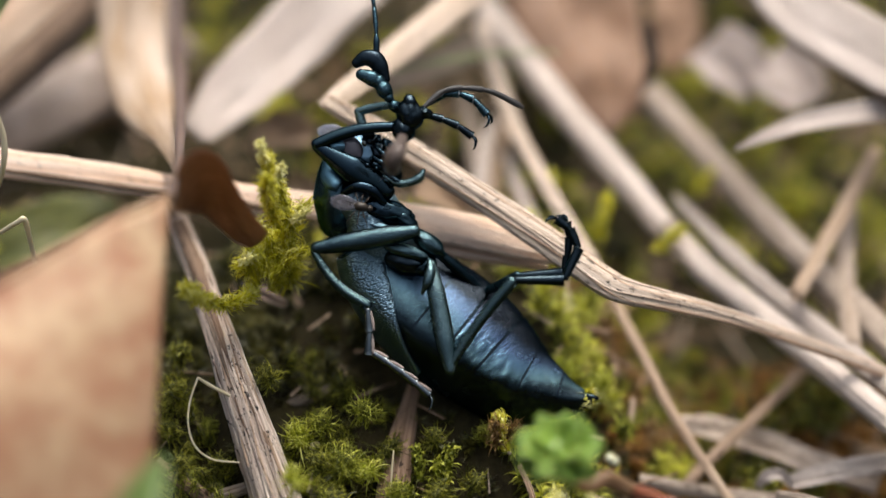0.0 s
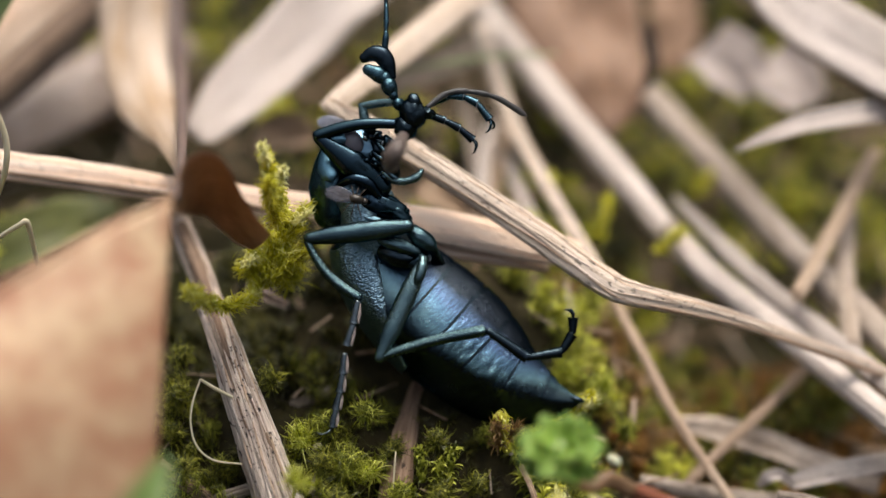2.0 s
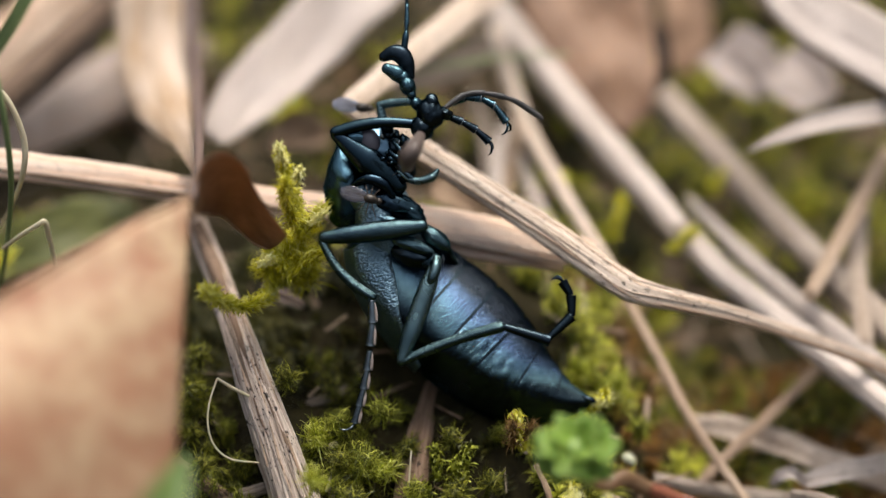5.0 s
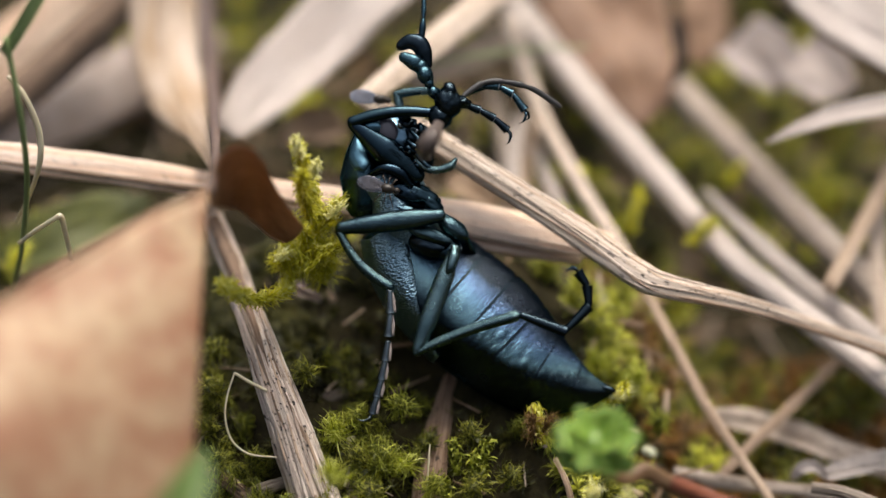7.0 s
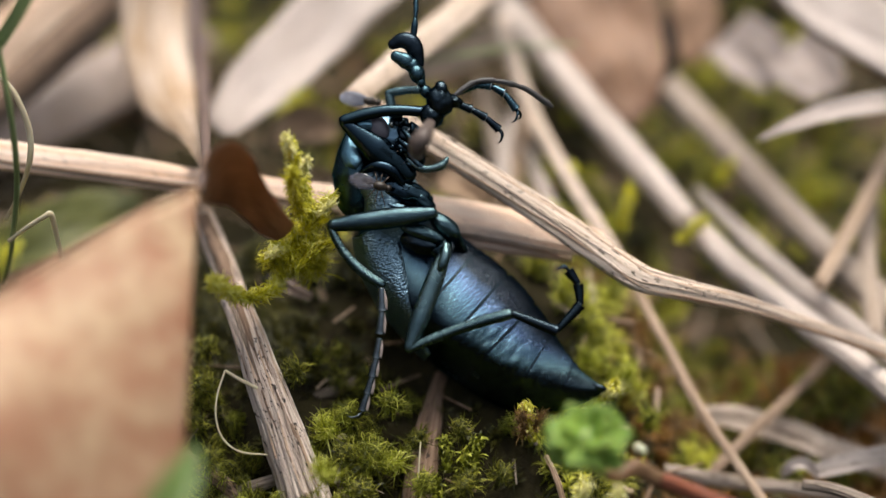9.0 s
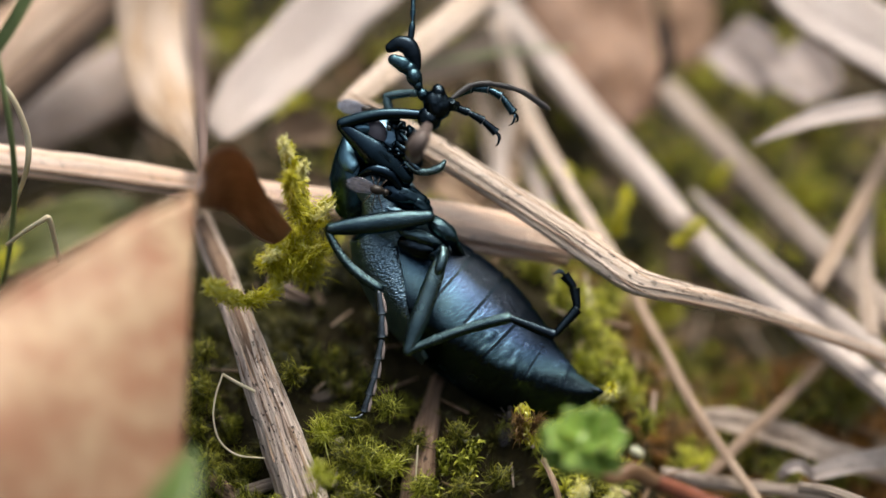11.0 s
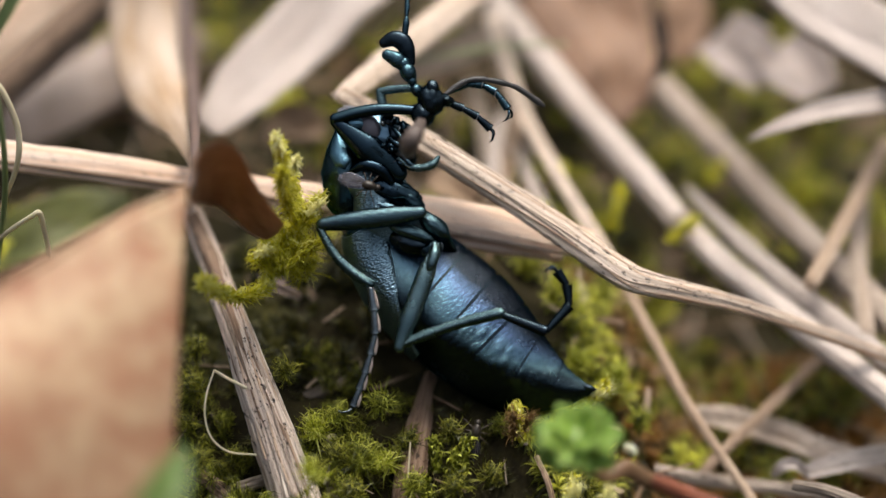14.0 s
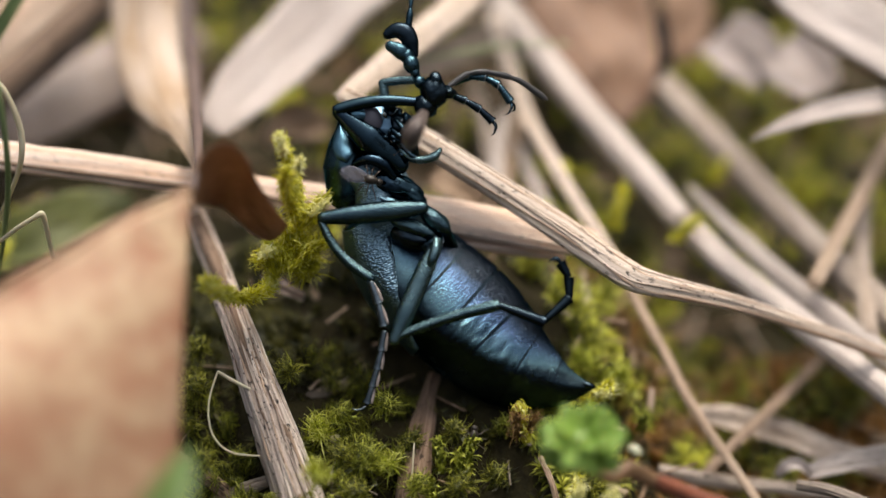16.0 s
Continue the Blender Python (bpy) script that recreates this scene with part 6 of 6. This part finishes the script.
    part("antenna_knob", join(ovoid((-0.62, 16.05, 2.20), (0.5, 0.68, 0.5), (0, 0, 14), 0.15, 17), ovoid((-0.70, 15.26, 2.00), (0.95, 1.15, 0.8), (0, 0, 15), 0.2, 18), ovoid((-1.31, 14.21, 1.80), (0.85, 0.9, 0.7), (0, 0, 20), 0.2, 19), ovoid((0.11, 15.31, 1.80), (0.8, 0.45, 0.5), (0, 0, -15), 0.4, 21)), CHITIN_BLACK, head, "dark swollen feeler joint")
    tip = spline([(0.24, 15.67, 1.00), (1.43, 16.60, 0.60), (2.47, 16.92, 0.30), (3.62, 16.85, 0.10), (4.75, 16.64, -0.30), (6.02, 16.15, -0.80), (7.50, 15.16, -1.40)], 8)
    beads = []
    for a, e in ((0, 11), (11, 22), (22, 33), (33, len(tip) - 1)):
        q = tip[a:e + 1]
        beads.append(tube([q[0], q[len(q) // 3], q[-3], q[-1]], [0.16, 0.21, 0.24, 0.16], sub=5, seg=10, normal=(0, 0, 1), domed=True))
    part("antenna_tip", join(*beads), CHITIN_GREY, head, "dull grey feeler tip")

    # front legs folded against the face
    leg = part("front_leg", limb(5.9, [0.7, 1.04, 1.12, 0.76, 0.42], 0.7), CHITIN_SLEEK, root, "glossy black thigh")
    made["front_leg"] = leg
    leg.matrix_basis = seg_pose((-3.13, 10.06, -0.10), (-7.60, 13.69, 0.50))
    b0 = leg.matrix_basis.inverted()
    sh = part("shin", limb(5.8, [0.42, 0.44, 0.42, 0.38, 0.34], 0.8, 0.36, ribs=0.1), CHITIN_SLEEK, leg)
    sh.matrix_basis = b0 @ seg_pose((-7.72, 13.95, 0.60), (-1.97, 14.58, 0.90))
    ft = part("foot", tarsus_mesh([(0, 0, 0), (1.4, -0.1, 0), (2.6, -0.35, 0), (3.8, -0.9, 0)], 0.32), CHITIN_BLACK, leg)
    ft.matrix_basis = b0 @ seg_pose((0.24, 15.26, 0.90), (2.46, 14.60, 0.50))
    for x, y in ((1.4, -0.1), (2.6, -0.35)):
        jr = part("joint", ovoid((x, y, 0), (0.06, 0.35, 0.35), (0, 0, -10), 0, 0, 12), JOINT, leg, "pale joint membrane")
        jr.matrix_basis = ft.matrix_basis.copy()
    wr = part("wrist", ovoid((0, 0, 0), (1.5, 0.42, 0.4), (0, 0, 0), 0.2, 20), CHITIN_BLACK, leg)
    wr.matrix_basis = b0 @ seg_pose((-1.15, 14.86, 0.80), (-0.00, 15.19, 0.80))
    leg2 = part("front_leg", limb(1.7, [0.3, 0.34, 0.36, 0.36, 0.34], 0.8, 0.1), CHITIN_LEG, root, "thin front leg behind the head")
    made["front_leg_far"] = leg2
    leg2.matrix_basis = seg_pose((-4.04, 14.48, -1.80), (-4.46, 15.98, -1.80))
    b0 = leg2.matrix_basis.inverted()
    sh = part("shin", limb(3.1, [0.3, 0.34, 0.32, 0.3, 0.28], 0.8, 0.1), CHITIN_LEG, leg2)
    sh.matrix_basis = b0 @ seg_pose((-4.58, 16.15, -1.80), (-1.57, 16.31, -0.80))
    ft = part("foot", tarsus_mesh([(0, 0, 0), (1.3, 0.6, 0), (2.5, 0.55, 0), (3.5, 0.0, 0), (4.4, -1.2, 0)], 0.31), CHITIN_NECK, leg2)
    ft.matrix_basis = b0 @ seg_pose((0.50, 16.01, -0.20), (4.32, 15.98, 0.20))
    for x, y in ((1.3, 0.6), (2.5, 0.55), (3.5, 0.0)):
        jr = part("joint", ovoid((x, y, 0), (0.06, 0.35, 0.35), (0, 0, -15), 0, 0, 12), JOINT, leg2, "pale joint membrane")
        jr.matrix_basis = ft.matrix_basis.copy()
    return root, made


BEETLE_POSE = Matrix.Translation(Vector((0.660, 0.623, 9.383)) * MM) @ pose(0, 0, 0, 50)
bug, limbs = beetle()


# ---- midges ----
def midge(label, wing=None, reach=1.0):
    """About 2.5 mm: body, two folded wings, six legs. x is forward, z is up."""
    root = tagged(new("midge"), label, "fly", "midges on the beetle")
    part("body", join(ovoid((0.05, 0, 0.42), (0.58, 0.36, 0.40), (0, 0, 0), 0.1, 1, 14), tube([(-0.3, 0, 0.35), (-0.8, 0, 0.3), (-1.4, 0, 0.22)], [0.26, 0.22, 0.06], sub=4, seg=10, normal=(0, 0, 1)),
                      ovoid((0.68, 0, 0.30), (0.26, 0.26, 0.26), (0, 0, 0), 0, 1, 12)), FLY_BODY, root)
    for s in (-1, 1):
        pane = part("wing", blade_mesh([(0.15 - 0.4 * q, (0.03 + 0.015 * q) * s, 0.56 + 0.03 * s - 0.004 * q * q) for q in range(7)], [0.08, 0.26, 0.40, 0.48, 0.48, 0.36, 0.05], (0, 0, 1), 0.02, 0.08, sub=8, across=10), wing or WING, root, "clear iridescent wing")
        part("veins", join(*[tube([(0.05, 0.03 * s + 0.02 * v, 0.60 + 0.03 * s), (-1.0, 0.06 * s + 0.15 * v, 0.62 + 0.03 * s), (-2.0, 0.08 * s + 0.20 * v, 0.55 + 0.03 * s)], [0.014, 0.012, 0.008], sub=4, seg=5, normal=(0, 0, 1)) for v in (-1.6, -0.5, 0.6, 1.7)]), FLY_LEG, pane)
        for k in (-1, 0, 1):
            part("leg", tube([(0.15 * k, 0.15 * s, 0.3), (0.45 * k, 0.7 * s * reach, 0.5 * reach), (0.6 * k, 0.95 * s * reach, 0.0), (0.8 * k, 1.35 * s * reach, -0.1)], [0.045, 0.038, 0.032, 0.015], sub=3, seg=6, normal=(0, 0, 1)), FLY_LEG, root)
    return root


fly_neck = midge("small dark midge with clear wings on the beetle's neck")
fly_head = midge("small midge with clear wings behind the beetle's head", WING_PALE, 0.4)
fly_low = midge("small dark midge climbing in the moss", WING_DULL, 0.8)


# ---- what moves ----
def motions():
    body = [
    (0, 1.01, -0.63, 3.14),
    (0.5, 1.02, -0.65, 3.03),
    (1, 1.06, -0.69, 2.75),
    (1.5, 0.88, -0.70, 2.87),
    (2, 0.08, -0.23, 0.36),
    (2.5, 0.06, -0.17, 0.53),
    (3, 0.10, -0.13, 0.55),
    (3.5, 0.14, -0.13, 0.21),
    (4, 0.03, -0.25, 0.02),
    (6.5, -0.10, -0.06, 0.08),
    (7, -0.06, 0.01, 0.14),
    (7.5, -0.10, 0.01, 0.02),
    (8, 0.11, -0.06, 0.16),
    (8.5, 0.03, -0.05, -0.07),
    (9, 0.01, -0.02, -0.10),
    (11.5, 0.02, -0.01, -0.03),
    (12, -0.03, -0.03, -0.07),
    (12.5, -0.03, -0.02, -0.12),
    (13, -0.00, -0.00, -0.00),
    (13.5, 0.01, -0.02, -0.30),
    (14, -0.07, -0.02, -0.15),
    (14.5, -0.06, 0.07, -0.14),
    (15, -0.08, -0.02, -0.10),
    (15.5, -0.09, 0.03, -0.10),
    (16, -0.32, 0.37, -1.06),
    ]
    rows = [(t, BEETLE_POSE @ pose(x * MM, y * MM, 0, 0, 0, a)) for t, x, y, a in body]
    walk(bug, rows)
    # the yellow moss leans with the beetle
    at = yellow_moss.location.copy()
    turn = pose(0, 0, 0, 50)
    walk(yellow_moss, [(t, Matrix.Translation(at) @ turn @ pose(x * 0.75 * MM, y * 0.75 * MM, 0, 0, 0, a) @ turn.inverted()) for t, x, y, a in body])

    # hind leg: hip, knee, ankle, foot joint, toe
    hind = [
        (0.0, (-0.50, 4.61, 0.80), (0.51, -2.86, 1.60), (5.39, 3.20, 2.20), (9.06, 3.03, 2.00), (10.25, 4.64, 1.80)),
        (0.5, (-0.50, 4.61, 0.80), (0.64, -2.79, 1.60), (5.58, 3.23, 2.20), (9.23, 3.05, 2.00), (10.38, 4.72, 1.80)),
        (1.0, (-0.50, 4.61, 0.80), (0.62, -2.87, 1.60), (5.58, 2.47, 2.20), (8.82, 2.53, 2.00), (10.43, 3.69, 1.80)),
        (1.25, (-0.50, 4.61, 0.80), (-0.29, -3.01, 1.60), (5.51, 1.44, 2.20), (8.77, 0.80, 2.00), (10.58, 1.74, 1.80)),
        (1.5, (-0.50, 4.61, 0.80), (-1.85, -2.96, 1.60), (5.32, 0.53, 2.20), (8.52, -0.47, 2.00), (10.61, 0.00, 1.80)),
        (2.0, (-0.50, 4.61, 0.80), (-3.65, -2.46, 1.60), (4.07, -0.45, 2.20), (7.01, -2.46, 2.00), (9.19, -2.47, 1.80)),
        (2.5, (-0.50, 4.61, 0.80), (-3.31, -2.80, 1.60), (4.32, -0.15, 2.20), (7.54, -1.68, 2.00), (9.27, -0.64, 1.80)),
        (3.0, (-0.50, 4.61, 0.80), (-3.12, -2.90, 1.60), (4.36, -0.11, 2.20), (7.76, -1.20, 2.00), (9.34, -0.15, 1.80)),
        (3.5, (-0.50, 4.61, 0.80), (-2.92, -2.85, 1.60), (4.39, -0.23, 2.20), (7.56, -1.09, 2.00), (9.21, -0.03, 1.80)),
        (7.0, (-0.50, 4.61, 0.80), (-3.30, -2.86, 1.60), (4.17, -0.11, 2.20), (7.44, -1.35, 2.00), (8.93, -0.25, 1.80)),
        (13.0, (-0.50, 4.61, 0.80), (-3.02, -2.60, 1.60), (4.13, -0.26, 2.20), (7.51, -1.57, 2.00), (8.99, -0.35, 1.80)),
        (16.0, (-0.50, 4.61, 0.80), (-3.36, -2.36, 1.60), (3.99, 0.15, 2.20), (7.28, -1.01, 2.00), (8.82, 0.02, 1.80)),
    ]
    poses = []
    for t, hip, knee, ankle, joint, toe in hind:
        f = seg_pose(hip, knee)
        poses.append((t, f, f.inverted() @ seg_pose(knee, ankle), f.inverted() @ seg_pose(ankle, joint), f.inverted() @ seg_pose(joint, toe)))
    for i, key in enumerate(("hind_leg", "hind_shin", "hind_foot", "hind_toe")):
        walk(limbs[key], [(p[0], p[1 + i]) for p in poses])

    # far hind leg: its foot drops behind the body
    lie = limbs["far_leg"].matrix_basis.inverted()
    far_rows = [
        (0.0, (3.30, 2.30, -3.20), (5.75, 3.45, 0.30), (9.15, 3.50, 0.60), (9.65, 5.40, 0.60)),
        (0.5, (3.30, 2.30, -3.30), (5.85, 3.40, 0.30), (9.25, 3.50, 0.60), (9.75, 5.40, 0.60)),
        (0.8, (3.00, 2.30, -3.60), (5.80, 3.00, 0.20), (9.10, 2.90, 0.50), (9.80, 4.80, 0.60)),
        (1.0, (2.40, 2.20, -4.60), (5.50, 2.10, 0.20), (8.60, 1.30, 0.40), (10.30, 3.50, 0.50)),
        (1.15, (2.20, 2.10, -4.80), (6.10, 1.40, 0.00), (9.60, 0.90, 0.20), (13.20, 1.70, 0.20)),
        (1.4, (2.00, 2.10, -5.00), (5.90, 1.00, -0.80), (9.20, 0.40, -0.60), (12.80, -0.10, -0.80)),
        (1.5, (1.80, 2.00, -5.50), (4.20, -1.60, -5.50), (6.40, -3.20, -6.20), (8.20, -5.00, -6.60)),
        (2.0, (1.80, 2.00, -5.50), (4.20, -1.80, -5.50), (6.20, -3.40, -6.20), (8.00, -5.00, -6.60)),
        (16.0, (1.80, 2.00, -5.50), (4.20, -1.80, -5.50), (6.20, -3.40, -6.20), (8.00, -5.00, -6.60)),
    ]
    walk(limbs["far_knee"], [(r[0], lie @ seg_pose((0.20, 5.30, -1.70), r[1])) for r in far_rows])
    for key, length, i in (("far_shin", 5.2, 2), ("far_foot", 0, 2), ("far_toe", 0, 3)):
        out = []
        for r in far_rows:
            if length:
                a, e = np.array(r[1]), np.array(r[i])
                e0 = e - (e - a) / np.linalg.norm(e - a) * length
                out.append((r[0], lie @ seg_pose(e0, e)))
            else:
                out.append((r[0], lie @ seg_pose(r[i], r[i + 1])))
        walk(limbs[key], out)

    # middle foot swings down
    thigh = limbs["middle_leg"].matrix_basis.inverted()
    ends = [(0.0, (-5.33, -1.39, 1.00), (-1.86, -4.13, 0.50)), (0.5, (-5.22, -1.32, 1.00), (-1.78, -4.15, 0.50)), (1.0, (-5.30, -1.59, 1.00), (-1.27, -3.61, 0.50)), (1.2, (-5.42, -1.68, 1.00), (-3.12, -5.36, 0.50)), (1.4, (-6.04, -1.57, 1.00), (-4.89, -6.21, 0.50)), (1.5, (-6.30, -1.48, 1.00), (-6.36, -6.15, 0.50)), (2.0, (-6.21, -2.16, 1.00), (-6.98, -7.09, 0.50)), (2.5, (-5.91, -2.00, 1.00), (-6.86, -6.92, 0.50)), (3.0, (-5.52, -2.09, 1.00), (-6.27, -7.25, 0.50)), (3.5, (-5.41, -2.06, 1.00), (-6.18, -6.98, 0.50)), (7.0, (-5.37, -2.02, 1.00), (-6.43, -7.37, 0.50)), (9.0, (-5.36, -2.00, 1.00), (-6.48, -7.14, 0.50)), (13.0, (-4.71, -1.69, 1.00), (-6.08, -7.22, 0.50)), (14.5, (-4.91, -1.78, 1.00), (-6.54, -7.41, 0.50)), (15.5, (-4.69, -1.34, 1.00), (-6.10, -6.82, 0.50)), (16.0, (-4.16, -1.87, 1.00), (-5.11, -6.56, 0.50))]
    walk(limbs["middle_foot"], [(t, thigh @ seg_pose((-5.24, 1.67, 1.20), j)) for t, j, e in ends])
    walk(limbs["middle_toe"], [(t, thigh @ seg_pose(j, e)) for t, j, e in ends])

    # head and front legs lift a little
    nods = [(0, -0.63, -0.05, 3.5), (0.5, -0.71, 0.09, 3.5), (1, -0.82, -0.09, 3.5), (1.5, -0.73, -0.09, 3), (2, -0.43, -0.18, 1.5), (2.5, -0.28, -0.23, 0.5), (3, -0.31, -0.11, 0.3), (3.5, -0.40, -0.10, 0), (4, -0.36, -0.03, 0), (7, -0.22, -0.02, 0), (9, -0.26, -0.12, 0), (12.5, -0.14, -0.01, 0), (13, 0.00, -0.00, 0), (14.5, -0.18, -0.12, 0), (15.5, -0.07, 0.36, 0), (16, -0.17, 0.12, 0)]
    pivot = Vector((-5.15, 13.32, 0.00)) * MM
    for key in ("head", "front_leg", "front_leg_far"):
        rest = limbs[key].matrix_basis.copy()
        walk(limbs[key], [(t, pose(x * MM, y * MM, 0) @ Matrix.Translation(pivot) @ pose(0, 0, 0, 0, 0, a) @ Matrix.Translation(-pivot) @ rest) for t, x, y, a in nods])

    # midges
    def with_body(t):
        ts = [r[0] for r in body]
        return [float(np.interp(t, ts, [r[k] for r in body])) for k in (1, 2, 3)]

    def ride(fly, keys):
        out = []
        for t, p, turn, tilt in keys:
            x, y, a = with_body(t)
            out.append((t, BEETLE_POSE @ pose(x * MM, y * MM, 0, 0, 0, a) @ Matrix.Translation(Vector(p) * MM) @ pose(0, 0, 0, 0, tilt, turn)))
        walk(fly, out)
    neck = sorted({0.0, 16.0} | {r[0] for r in body})
    ride(fly_neck, [(t, (-5.42, 9.05, 0.50), -15, 0) for t in neck])
    ride(fly_head, [(0.0, (-6.38, 14.84, -5.00), -5, 0), (2.0, (-6.30, 14.84, -5.00), -5, 0), (2.5, (-6.37, 14.70, -4.80), 0, 0), (3.5, (-6.54, 15.45, -4.60), -8, 0), (6.5, (-6.15, 16.05, -4.60), -8, 0), (9.0, (-6.37, 15.62, -4.60), -8, 0), (11.5, (-6.28, 15.11, -4.60), -8, 0), (13.0, (-5.74, 14.37, -5.00), -8, 0), (16.0, (-5.74, 14.37, -5.00), -8, 0)])
    low = pose(0, 0, 0, 50)
    spots = [(0.0, (5.24, 0.79, -1.31)), (9.0, (5.24, 0.79, -1.31)), (11.5, (4.85, -3.04, 1.90)), (13.0, (3.49, -4.18, 2.10)), (14.5, (2.99, -4.50, 1.72)), (16.0, (2.57, -4.64, 1.56))]
    walk(fly_low, [(t, Matrix.Translation(Vector(p) * MM) @ low @ pose(0, 0, 0, 0, 0, 80)) for t, p in spots])


motions()
